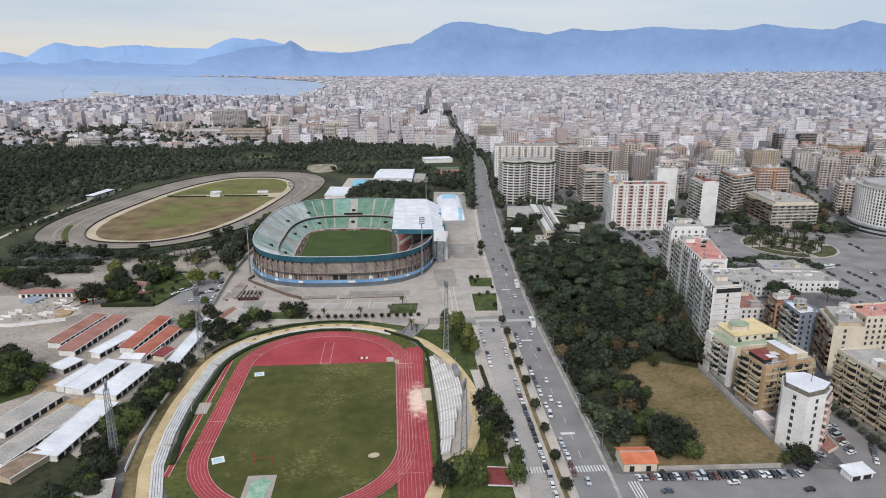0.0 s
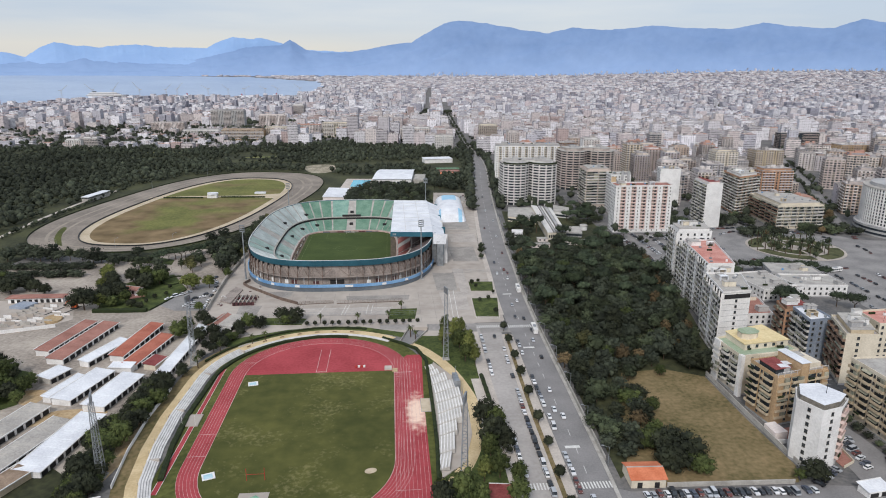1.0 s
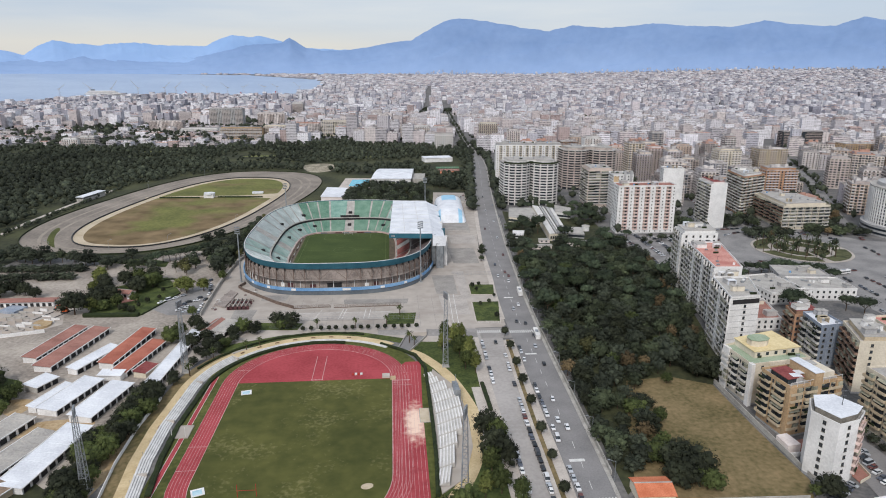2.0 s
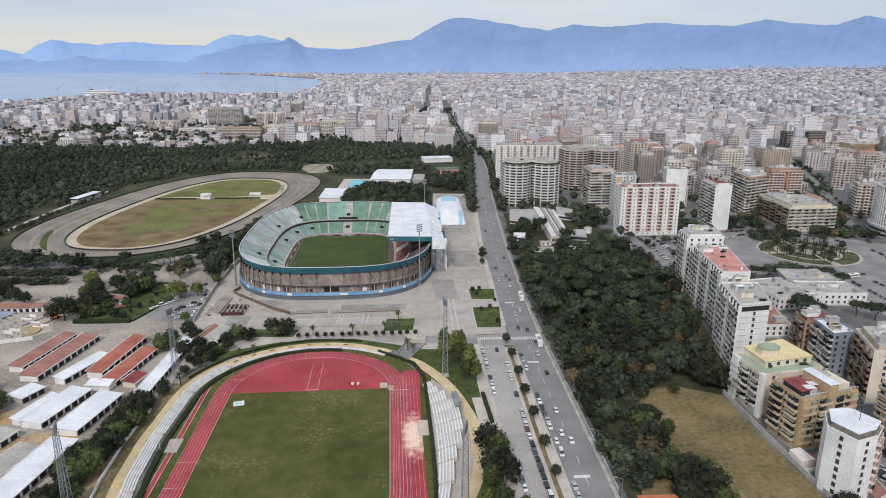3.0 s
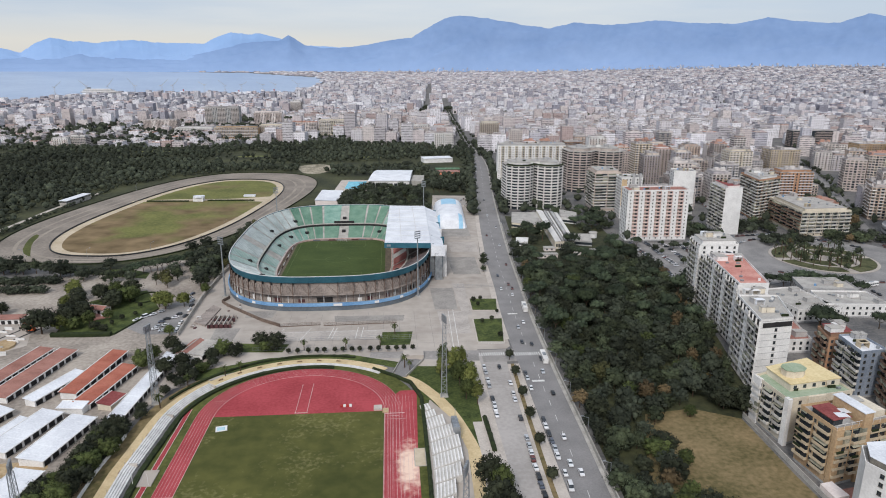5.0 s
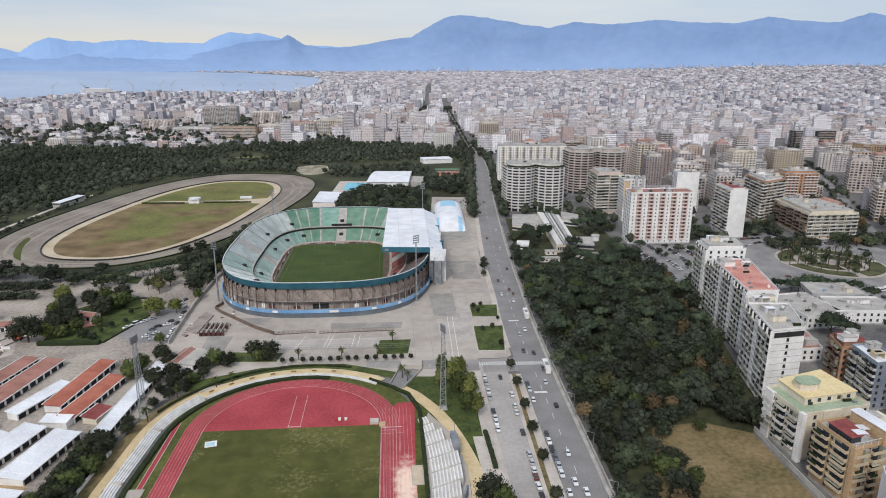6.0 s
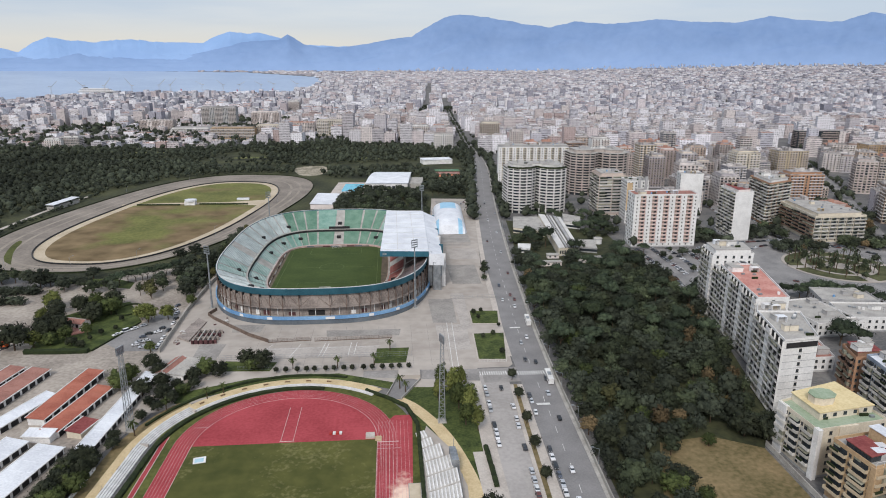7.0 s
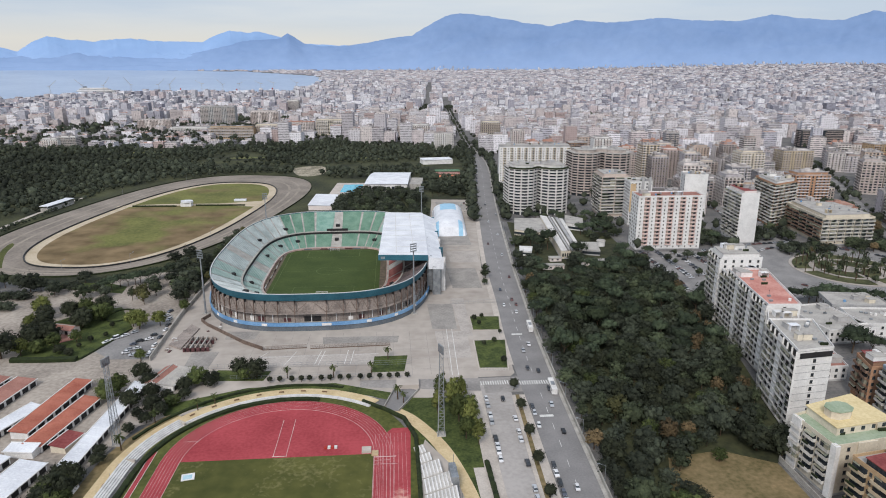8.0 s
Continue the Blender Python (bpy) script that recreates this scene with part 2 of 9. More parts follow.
# ---- materials ----
M_city = mat("city_ground", rgb(86, 86, 88), rgb(124, 121, 118), 0.9, 0.05, 0.6)
M_asphalt = mat("asphalt", rgb(118, 116, 116), rgb(146, 143, 142), 0.88, 0.08, 1.5, low=0.3, high=0.7)
M_asphalt_old = mat("worn_asphalt", rgb(134, 130, 127), rgb(162, 157, 153), 0.9, 0.06, 0.7)
M_lot = mat("car_park_asphalt", rgb(118, 116, 116), rgb(148, 145, 143), 0.9, 0.06, 0.9)
M_paving = mat("pale_paving", rgb(172, 163, 155), rgb(198, 189, 180), 0.9, 0.12, 1.4)
M_plaza = mat("plaza_concrete", rgb(152, 143, 135), rgb(189, 180, 171), 0.92, 0.022, 0.14, low=0.32, high=0.68)
M_kerb = mat("kerb_stone", rgb(150, 146, 140), rgb(176, 171, 164), 0.9, 0.8, 6)
M_paint = mat("road_paint", rgb(196, 194, 190), rgb(226, 225, 222), 0.7, 0.6, 4)
M_grass = mat("mown_grass", rgb(62, 68, 30), rgb(98, 101, 52), 0.95, 0.04, 0.5, bump=0.4)
M_infield = mat("worn_infield_grass", rgb(62, 67, 29), rgb(94, 94, 48), 0.95, 0.022, 0.16, bump=0.4, low=0.36, high=0.66)
M_lush = mat("watered_lawn", rgb(46, 58, 28), rgb(86, 96, 50), 0.95, 0.15, 0.9, bump=0.4)
M_pitch = mat("football_turf", rgb(56, 71, 32), rgb(71, 85, 42), 0.95, 0.05, 0.7)
M_under = mat("park_undergrowth", rgb(38, 42, 30), rgb(76, 78, 52), 0.95, 0.02, 0.3, bump=0.5)
M_dry = mat("dry_field", rgb(84, 79, 48), rgb(146, 126, 94), 0.95, 0.035, 0.5, bump=0.5, low=0.36, high=0.66)
M_dirt = mat("bare_dirt", rgb(150, 124, 88), rgb(190, 168, 136), 0.95, 0.08, 0.8, bump=0.4)
M_path = mat("yellow_gravel_path", rgb(188, 166, 128), rgb(212, 192, 154), 0.93, 0.12, 1.2)
M_sand = mat("race_track_sand", rgb(118, 110, 102), rgb(150, 140, 130), 0.93, 0.03, 0.4)
M_sand_pale = mat("pale_sand", rgb(176, 160, 136), rgb(200, 186, 164), 0.93, 0.05, 0.6)
M_white = mat("white_line_paint", rgb(214, 206, 204), rgb(238, 234, 232), 0.7, 0.5, 3)
M_white_wall = mat("white_plaster", rgb(206, 204, 202), rgb(236, 234, 232), 0.85, 0.2, 2)
M_concrete = mat("grey_concrete", rgb(150, 146, 140), rgb(184, 180, 174), 0.9, 0.2, 2)
# near-black; also stands for the shade inside openings and recesses
M_dark = mat("dark_gap", rgb(34, 34, 36), rgb(52, 50, 50), 0.8, 0.5, 3)
M_hedge = mat("clipped_hedge", rgb(27, 36, 20), rgb(50, 60, 32), 0.95, 0.4, 3, bump=0.8)
M_metal = mat("galvanised_steel", rgb(132, 136, 140), rgb(172, 176, 180), 0.5, 0.4, 4, metal=0.6)
M_metal_dk = mat("dark_steel", rgb(46, 48, 50), rgb(70, 72, 74), 0.5, 0.4, 4, metal=0.5)
M_redroof = mat("red_sheet_roof", rgb(150, 84, 68), rgb(182, 114, 95), 0.85, 0.12, 1.5)
M_redroof_dull = mat("faded_red_roof", rgb(138, 96, 86), rgb(170, 124, 112), 0.88, 0.12, 1.5)
M_tile = mat("terracotta_tile", rgb(186, 104, 72), rgb(214, 134, 100), 0.85, 0.2, 2.5)
M_sheet = mat("white_sheet_roof", rgb(204, 206, 212), rgb(232, 234, 238), 0.6, 0.1, 1.2)
M_sheet_grey = mat("grey_sheet_roof", rgb(150, 146, 142), rgb(190, 184, 176), 0.8, 0.1, 1.2)
M_glass = mat("window_glass", rgb(36, 42, 48), rgb(62, 68, 74), 0.12, 0.5, 2, spec=0.6)
M_trunk = mat("bark", rgb(62, 50, 40), rgb(96, 80, 64), 0.95, 1.0, 8, local=True)
M_water = mat("pool_water", rgb(44, 166, 196), rgb(84, 196, 218), 0.1, 0.2, 2)


def track_surface():
    """Red running surface with a bleached, sanded patch beside the sand pit."""
    m = mat("red_running_surface", rgb(148, 56, 62), rgb(174, 74, 80), 0.85, 0.05, 0.8)
    n, l = m.node_tree.nodes, m.node_tree.links
    p = n["Principled BSDF"]
    old = p.inputs["Base Color"].links[0].from_socket
    geo = n.new("ShaderNodeNewGeometry")
    mp = n.new("ShaderNodeMapping")
    mp.inputs["Location"].default_value = (-9.5 / 6.2, -266.5 / 20.0, 0)
    mp.inputs["Scale"].default_value = (1 / 6.2, 1 / 20.0, 0)
    l.new(geo.outputs["Position"], mp.inputs["Vector"])
    ln = n.new("ShaderNodeVectorMath")
    ln.operation = "LENGTH"
    l.new(mp.outputs[0], ln.inputs[0])
    noi = n.new("ShaderNodeTexNoise")
    noi.inputs["Scale"].default_value = 0.35
    l.new(geo.outputs["Position"], noi.inputs["Vector"])
    ad = n.new("ShaderNodeMath")
    ad.operation = "ADD"
    l.new(ln.outputs["Value"], ad.inputs[0])
    l.new(noi.outputs["Fac"], ad.inputs[1])
    mr = n.new("ShaderNodeMapRange")
    mr.interpolation_type = "SMOOTHSTEP"
    mr.inputs["From Min"].default_value, mr.inputs["From Max"].default_value = 1.5, 0.75
    l.new(ad.outputs[0], mr.inputs["Value"])
    mx = n.new("ShaderNodeMix")
    mx.data_type = "RGBA"
    mx.inputs["B"].default_value = rgb(236, 206, 186)
    l.new(mr.outputs[0], mx.inputs["Factor"])
    l.new(old, mx.inputs["A"])
    l.new(mx.outputs["Result"], p.inputs["Base Color"])
    return m


def scuffed(m):
    """Small bald, pale scuffs in the grass."""
    n, l = m.node_tree.nodes, m.node_tree.links
    p = n["Principled BSDF"]
    old = p.inputs["Base Color"].links[0].from_socket
    noi, big, mul, mr, mx = n.new("ShaderNodeTexNoise"), n.new("ShaderNodeTexNoise"), n.new("ShaderNodeMath"), n.new("ShaderNodeMapRange"), n.new("ShaderNodeMix")
    geo = n.new("ShaderNodeNewGeometry")
    noi.inputs["Scale"].default_value, noi.inputs["Detail"].default_value = 0.55, 5.0
    big.inputs["Scale"].default_value, big.inputs["Detail"].default_value = 0.045, 2.0
    l.new(geo.outputs["Position"], noi.inputs["Vector"])
    l.new(geo.outputs["Position"], big.inputs["Vector"])
    mul.operation = "MULTIPLY"
    l.new(noi.outputs["Fac"], mul.inputs[0])
    l.new(big.outputs["Fac"], mul.inputs[1])
    mr.inputs["From Min"].default_value, mr.inputs["From Max"].default_value = 0.30, 0.42
    mr.inputs["To Max"].default_value = 0.24
    l.new(mul.outputs[0], mr.inputs["Value"])
    mx.data_type = "RGBA"
    mx.inputs["B"].default_value = rgb(166, 156, 112)
    l.new(mr.outputs[0], mx.inputs["Factor"])
    l.new(old, mx.inputs["A"])
    l.new(mx.outputs["Result"], p.inputs["Base Color"])


scuffed(M_infield)
M_track = track_surface()


CENTRE = (-208.0, 660.0)


def race_infield():
    """Grass with a brown, dried half."""
    m = mat("race_course_grass", rgb(88, 91, 48), rgb(122, 122, 68), 0.95, 0.03, 0.3)
    n, l = m.node_tree.nodes, m.node_tree.links
    p = n["Principled BSDF"]
    old = p.inputs["Base Color"].links[0].from_socket
    geo = n.new("ShaderNodeNewGeometry")
    noi = n.new("ShaderNodeTexNoise")
    noi.inputs["Scale"].default_value, noi.inputs["Detail"].default_value = 0.02, 8.0
    l.new(geo.outputs["Position"], noi.inputs["Vector"])
    sep = n.new("ShaderNodeSeparateXYZ")
    l.new(geo.outputs["Position"], sep.inputs[0])
    mr = n.new("ShaderNodeMapRange")
    mr.inputs["From Min"].default_value, mr.inputs["From Max"].default_value = 840.0, 640.0
    mr.inputs["To Min"].default_value, mr.inputs["To Max"].default_value = -0.14, 0.19
    l.new(sep.outputs["Y"], mr.inputs["Value"])
    ad = n.new("ShaderNodeMath")
    ad.operation = "ADD"
    l.new(noi.outputs["Fac"], ad.inputs[0])
    l.new(mr.outputs[0], ad.inputs[1])
    off, ln, gr, ad2 = n.new("ShaderNodeVectorMath"), n.new("ShaderNodeVectorMath"), n.new("ShaderNodeMapRange"), n.new("ShaderNodeMath")
    off.operation, ln.operation, ad2.operation = "SUBTRACT", "LENGTH", "ADD"
    off.inputs[1].default_value = (CENTRE[0], CENTRE[1], 0.0)
    l.new(geo.outputs["Position"], off.inputs[0])
    l.new(off.outputs[0], ln.inputs[0])
    gr.inputs["From Min"].default_value, gr.inputs["From Max"].default_value = 10.0, 72.0
    gr.inputs["To Min"].default_value, gr.inputs["To Max"].default_value = -0.24, 0.05
    l.new(ln.outputs["Value"], gr.inputs["Value"])
    l.new(ad.outputs[0], ad2.inputs[0])
    l.new(gr.outputs[0], ad2.inputs[1])
    st = n.new("ShaderNodeMapRange")
    st.inputs["From Min"].default_value, st.inputs["From Max"].default_value = 0.46, 0.64
    l.new(ad2.outputs[0], st.inputs["Value"])
    mx = n.new("ShaderNodeMix")
    mx.data_type = "RGBA"
    worn, wr = n.new("ShaderNodeTexNoise"), n.new("ShaderNodeValToRGB")
    worn.inputs["Scale"].default_value, worn.inputs["Detail"].default_value = 0.05, 7.0
    l.new(geo.outputs["Position"], worn.inputs["Vector"])
    wr.color_ramp.elements[0].position, wr.color_ramp.elements[1].position = 0.36, 0.66
    wr.color_ramp.elements[0].color, wr.color_ramp.elements[1].color = rgb(98, 82, 56), rgb(136, 116, 86)
    l.new(worn.outputs["Fac"], wr.inputs["Fac"])
    l.new(wr.outputs["Color"], mx.inputs["B"])
    l.new(st.outputs[0], mx.inputs["Factor"])
    l.new(old, mx.inputs["A"])
    l.new(mx.outputs["Result"], p.inputs["Base Color"])
    return m


M_race = race_infield()


# ---- the lie of the land: flat near by, rising far off towards the hills ----
def land(x, y):
    d = math.hypot(x, y)
    k = min(1.0, max(0.0, (d - 2400) / 2400))
    s = min(1.0, max(0.0, (math.atan2(x, y) - 0.15) / 0.45))
    return 140 * k ** 1.3 + 45 * s * s * (3 - 2 * s) * k * k


def sheet(xs, ys, lift, keep=None):
    s = Shape()
    idx = {}
    for i, x in enumerate(xs):
        for j, y in enumerate(ys):
            idx[i, j] = len(s.v)
            s.v.append((x, y, land(x, y) + lift))
    for i in range(len(xs) - 1):
        for j in range(len(ys) - 1):
            if keep is None or keep((xs[i] + xs[i + 1]) / 2, (ys[j] + ys[j + 1]) / 2):
                s.f.append((idx[i, j], idx[i + 1, j], idx[i + 1, j + 1], idx[i, j + 1]))
                s.m.append(0)
                s.uv.extend([(0.0, 0.0)] * 4)
    return s


structure("ground", sheet([-4900 + 140 * i for i in range(71)], [-700 + 80 * j for j in range(69)], 0.0), M_city,
          "grey-beige town ground of streets and yards", "ground")

SHORE = [(-2600, 2300), (-1423, 2547), (-1277, 2748), (-1172, 2924), (-971, 3022), (-718, 2981), (-605, 3026), (-441, 3099), (-405, 3338),
         (-347, 3606), (-391, 3968), (-446, 4124), (-670, 4260), (-904, 4392), (-1381, 4346), (-1852, 4250), (-2252, 4085), (-3400, 3300)]


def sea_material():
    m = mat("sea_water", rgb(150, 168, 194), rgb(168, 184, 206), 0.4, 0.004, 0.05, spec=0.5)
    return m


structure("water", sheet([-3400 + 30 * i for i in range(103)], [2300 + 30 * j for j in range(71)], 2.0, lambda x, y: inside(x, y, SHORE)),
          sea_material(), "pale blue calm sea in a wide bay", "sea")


# ---- mountains round the plain ----
def hills(name, label, crest, dist, deep, colour, colour2, glow, seed):
    """A ridge of gullied slopes; crest holds bearing and height angle in thousandths."""
    az = [c[0] / 1000 for c in crest]
    el = [c[1] / 1000 for c in crest]
    s = Shape()
    nu, nv = 420, 16
    for i in range(nu + 1):
        a = az[0] + (az[-1] - az[0]) * i / nu
        e = float(np.interp(a, az, el))
        wob = 0.0012 * noise.fractal((a * 60, seed, 0), 1.0, 2.0, 5) + 0.0006 * noise.noise((a * 400, seed, 3))
        for j in range(nv + 1):
            r = j / nv
            d = dist - deep * (1 - r)
            top = 143 + dist * (e + wob)
            gul = noise.fractal((a * 20, r * 4.0, seed), 0.9, 2.1, 6)
            base = land(math.sin(a) * (dist - deep), math.cos(a) * (dist - deep)) - 6
            z = base + (top - base) * (r ** 0.9 + 0.16 * gul * r * (1 - r) * 4 * 0.8)
            s.v.append((math.sin(a) * d, math.cos(a) * d, z))
    for i in range(nu):
        for j in range(nv):
            k = i * (nv + 1) + j
            s.f.append((k, k + nv + 1, k + nv + 2, k + 1))
            s.m.append(0)
            s.uv.extend([(0.0, 0.0)] * 4)
    # haze is put into the colour: blue slopes with a faint glow
    m = mat(name + "_hazed_slopes", colour, colour2, 1.0, 0.0035, 0.02, spec=0.0, low=0.25, high=0.75)
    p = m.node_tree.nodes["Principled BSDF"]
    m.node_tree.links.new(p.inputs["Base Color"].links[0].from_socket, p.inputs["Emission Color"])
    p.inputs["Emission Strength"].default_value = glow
    # painted haze thickens downwards: paler, bluer colour towards the feet
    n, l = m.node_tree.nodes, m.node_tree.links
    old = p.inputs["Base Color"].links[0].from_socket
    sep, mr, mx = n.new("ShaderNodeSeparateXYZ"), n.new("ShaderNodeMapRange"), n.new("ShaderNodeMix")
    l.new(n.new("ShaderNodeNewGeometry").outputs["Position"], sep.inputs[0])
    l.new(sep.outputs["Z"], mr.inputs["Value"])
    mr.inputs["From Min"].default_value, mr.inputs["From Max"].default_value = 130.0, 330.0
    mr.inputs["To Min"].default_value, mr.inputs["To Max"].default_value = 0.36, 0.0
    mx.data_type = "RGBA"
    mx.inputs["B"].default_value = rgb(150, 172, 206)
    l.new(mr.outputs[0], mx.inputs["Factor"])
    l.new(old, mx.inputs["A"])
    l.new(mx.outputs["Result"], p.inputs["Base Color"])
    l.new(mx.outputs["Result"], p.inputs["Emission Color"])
    ob = structure(name, s, m, label, "mountains")
    for q in ob.data.polygons:
        q.use_smooth = True
    return ob


def skyline(points):
    """Bearing and slope of marks along the horizon, seen by an eye that looks down by 15.4 degrees and to the right by 4.56."""
    p, w, out = radians(15.4), radians(4.56), []
    for x, y in points:
        a, b = (x - 784) / 1149, (441 - y) / 1149
        ahead, up = math.cos(p) + b * math.sin(p), b * math.cos(p) - math.sin(p)
        out.append((1000 * (math.atan2(a, ahead) + w), 1000 * up / math.hypot(a, ahead)))
    return out


FAR_RIDGE = [(-140, 92), (0, 88), (45, 96), (72, 80), (95, 70), (130, 76), (180, 79), (245, 74), (280, 79), (365, 80), (390, 68), (412, 61),
             (440, 64), (462, 62), (490, 70), (540, 84), (600, 86), (700, 92), (760, 110)]
NEAR_RIDGE = [(-100, 112), (60, 104), (140, 99), (230, 104), (330, 104), (380, 94), (430, 80), (500, 74), (512, 65), (540, 82), (570, 88), (610, 88), (660, 80), (700, 72), (728, 70),
              (760, 50), (785, 36), (810, 30), (860, 36), (930, 48), (970, 53), (1010, 43), (1080, 47), (1155, 38), (1210, 43), (1300, 44),
              (1350, 32), (1400, 40), (1475, 43), (1525, 26), (1568, 33), (1660, 24), (1800, 30)]
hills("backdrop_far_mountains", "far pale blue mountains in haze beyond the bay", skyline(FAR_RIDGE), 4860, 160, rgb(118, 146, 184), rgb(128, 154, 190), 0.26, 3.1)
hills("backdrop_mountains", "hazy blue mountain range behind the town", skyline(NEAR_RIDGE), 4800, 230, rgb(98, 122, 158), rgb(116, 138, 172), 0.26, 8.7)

# ---- park ground, race course ----
PARK = [(-1500, 470), (-300, 470), (-290, 545), (-120, 500), (-122, 560), (-118, 690), (-60, 720), (45, 720), (52, 800), (96, 800), (150, 1190),
        (150, 1290), (60, 1330), (-115, 1440), (-330, 1330), (-770, 1350), (-1500, 1420)]
structure("park_ground", Shape().face([(x, y, 0.05) for x, y in PARK]), M_under, "dark green park undergrowth and rough grass", "park ground")


def superellipse(cx, cy, a, b, turn, n, count):
    out = []
    for i in range(count):
        t = 2 * math.pi * i / count
        c, s = math.cos(t), math.sin(t)
        u = a * math.copysign(abs(c) ** (2 / n), c)
        v = b * math.copysign(abs(s) ** (2 / n), s)
        out.append((cx + u * math.cos(turn) - v * math.sin(turn), cy + u * math.sin(turn) + v * math.cos(turn)))
    return out


HIP_IN = dense(superellipse(-209.8, 750.9, 75.1, 185.9, -0.142, 2.6, 96), 8, True)
HIP_OUT = dense(superellipse(-213.4, 770.4, 109.6, 226.4, -0.19, 2.7, 96), 8, True)
race = thing("race_course", "grey sand trotting track round a half-dried grass oval", "race track", base=(-210, 755, 0))
part("running_sand", Shape().face([(x, y, 0.12) for x, y in HIP_OUT]), M_sand, race)
part("sand_border", Shape().face([(x, y, 0.2) for x, y in offset(HIP_IN, 1.0, True)]), M_sand_pale, race)
part("grass_oval", Shape().face([(x, y, 0.27) for x, y in offset(HIP_IN, 9.0, True)]), M_race, race)
part("inner_rail", Shape().wall(HIP_IN, 0.1, 1.3, 0.5, closed=True), M_metal_dk, race, "dark rail round the oval")
part("outer_rail", Shape().wall(HIP_OUT, 0.0, 1.2, 0.35, closed=True), M_hedge, race)
mid = Shape()
for k in (0.36, 0.62):
    ring = [(a[0] + (b[0] - a[0]) * k, a[1] + (b[1] - a[1]) * k) for a, b in zip(superellipse(-209.8, 750.9, 75.1, 185.9, -0.142, 2.6, 200),
                                                                                  superellipse(-213.4, 770.4, 109.6, 226.4, -0.19, 2.7, 200))]
    mid.strip(offset(ring, 1.4, True), offset(ring, -1.4, True), 0.16, closed=True)
part("worn_line", mid, mat("raked_sand", rgb(136, 127, 117), rgb(160, 150, 138), 0.93, 0.05, 0.5), race)
part("grass_wedge", Shape().face([(x, y, 0.19) for x, y in smooth([(-315, 646), (-309, 619), (-295, 584), (-279, 567), (-286, 580), (-301, 612), (-308, 640)], 1, True)]), M_grass, race)
structure("park_path", Shape().strip([(-353, 590), (-356, 670), (-355, 760), (-345, 850)], [(-349, 590), (-351.5, 670), (-350.5, 760), (-341, 850)], 0.14), M_paving, "pale path along the wood beside the race track", "path")
# cross track of sand over the oval's north half, pavilion and hedges in its middle
part("cross_path", Shape().strip([(-285, 795), (-240, 801), (-180, 800), (-134, 812)], [(-284, 787), (-240, 793), (-180, 790), (-135, 780)], 0.31), M_sand_pale, race)

# ---- streets ----
MAIN_W = smooth([(59, 120), (63.9, 209.8), (65.2, 290), (66.6, 335), (67.6, 388), (70.2, 435), (72.6, 462), (77.2, 550), (103.0, 805), (138, 1083), (141, 1240), (149, 1420)], 2)
MAIN_E = smooth([(72, 120), (77.9, 208.6), (79.4, 250), (80.9, 290), (82.2, 335), (84.8, 390), (87.6, 435), (90.0, 462), (97.4, 560), (122.5, 806), (156, 1081), (156, 1240), (163, 1420)], 2)
structure("road", Shape().strip(MAIN_W, MAIN_E, 0.16), M_asphalt, "wide grey asphalt avenue with sparse traffic", "road")
SVC_W = [(45.8, 120), (46.4, 230), (46.6, 300), (47.6, 345), (48.0, 362)]
SVC_E = [(55.0, 120), (56.8, 210), (57.6, 260), (59.0, 300), (60.8, 340), (62, 362)]
structure("service_road", Shape().strip(SVC_W, [(at_line(SVC_E, p[1]), p[1]) for p in SVC_W], 0.14), mat("smooth_pale_asphalt", rgb(154, 149, 145), rgb(175, 169, 165), 0.9, 0.05, 0.6), "pale worn service road lined with parked cars", "road")
structure("side_street", Shape().strip([(49.6, 353), (49.8, 368)], [(70, 353), (73.5, 368)], 0.15).strip([(-8, 363), (49.7, 355)], [(-8, 370), (49.7, 368)], 0.1),
          M_asphalt_old, "worn side street between avenue and plaza", "road")
MED_W, MED_E = [(at_line(SVC_E, y), y) for y in range(130, 352, 10)], [(at_line(MAIN_W, y), y) for y in range(130, 352, 10)]
structure("median_pavement", Shape().strip(MED_W, MED_E, 0.32).wall(MED_W, 0.0, 0.34, 0.3).wall(MED_E, 0.0, 0.34, 0.3), M_paving, "pale paved median with raised kerbs", "pavement")
structure("median_bed", Shape().strip([(x + 1.4, y) for x, y in MED_W], [(x + 3.2, y) for x, y in MED_W], 0.37), M_dry, "narrow dry planting bed on the median", "planting bed")
# pavement and wall along the grove
EAST_OUT = offset(MAIN_E, -1.3)
structure("east_pavement", Shape().strip(MAIN_E, EAST_OUT, 0.3).wall(MAIN_E, 0.0, 0.32, 0.3), M_concrete, "narrow grey pavement with kerb", "pavement")
wall_line = [p for p in offset(MAIN_E, -1.6) if 212 < p[1] < 660]
structure("roadside_wall", Shape().wall(wall_line, 0.0, 1.9, 0.4), M_concrete, "long low grey wall between avenue and grove", "wall")
WEST_OUT = [(at_line(SVC_W, y) - 5.5, y) for y in range(130, 356, 15)]
structure("west_pavement", Shape().strip(WEST_OUT, [(x + 5.4, y) for x, y in WEST_OUT], 0.28).wall([(x + 5.5, y) for x, y in WEST_OUT], 0.0, 0.3, 0.3),
          M_paving, "pale pavement beside the sports ground", "pavement")
# street along the south and its pavement
structure("south_street", Shape().face([(72, 120, 0.1), (320, 120, 0.1), (320, 186, 0.1), (181, 199, 0.1), (150, 203.5, 0.1), (83, 204.5, 0.1), (76, 208, 0.1)]),
          M_asphalt, "grey cross street with a row of parked cars", "road")
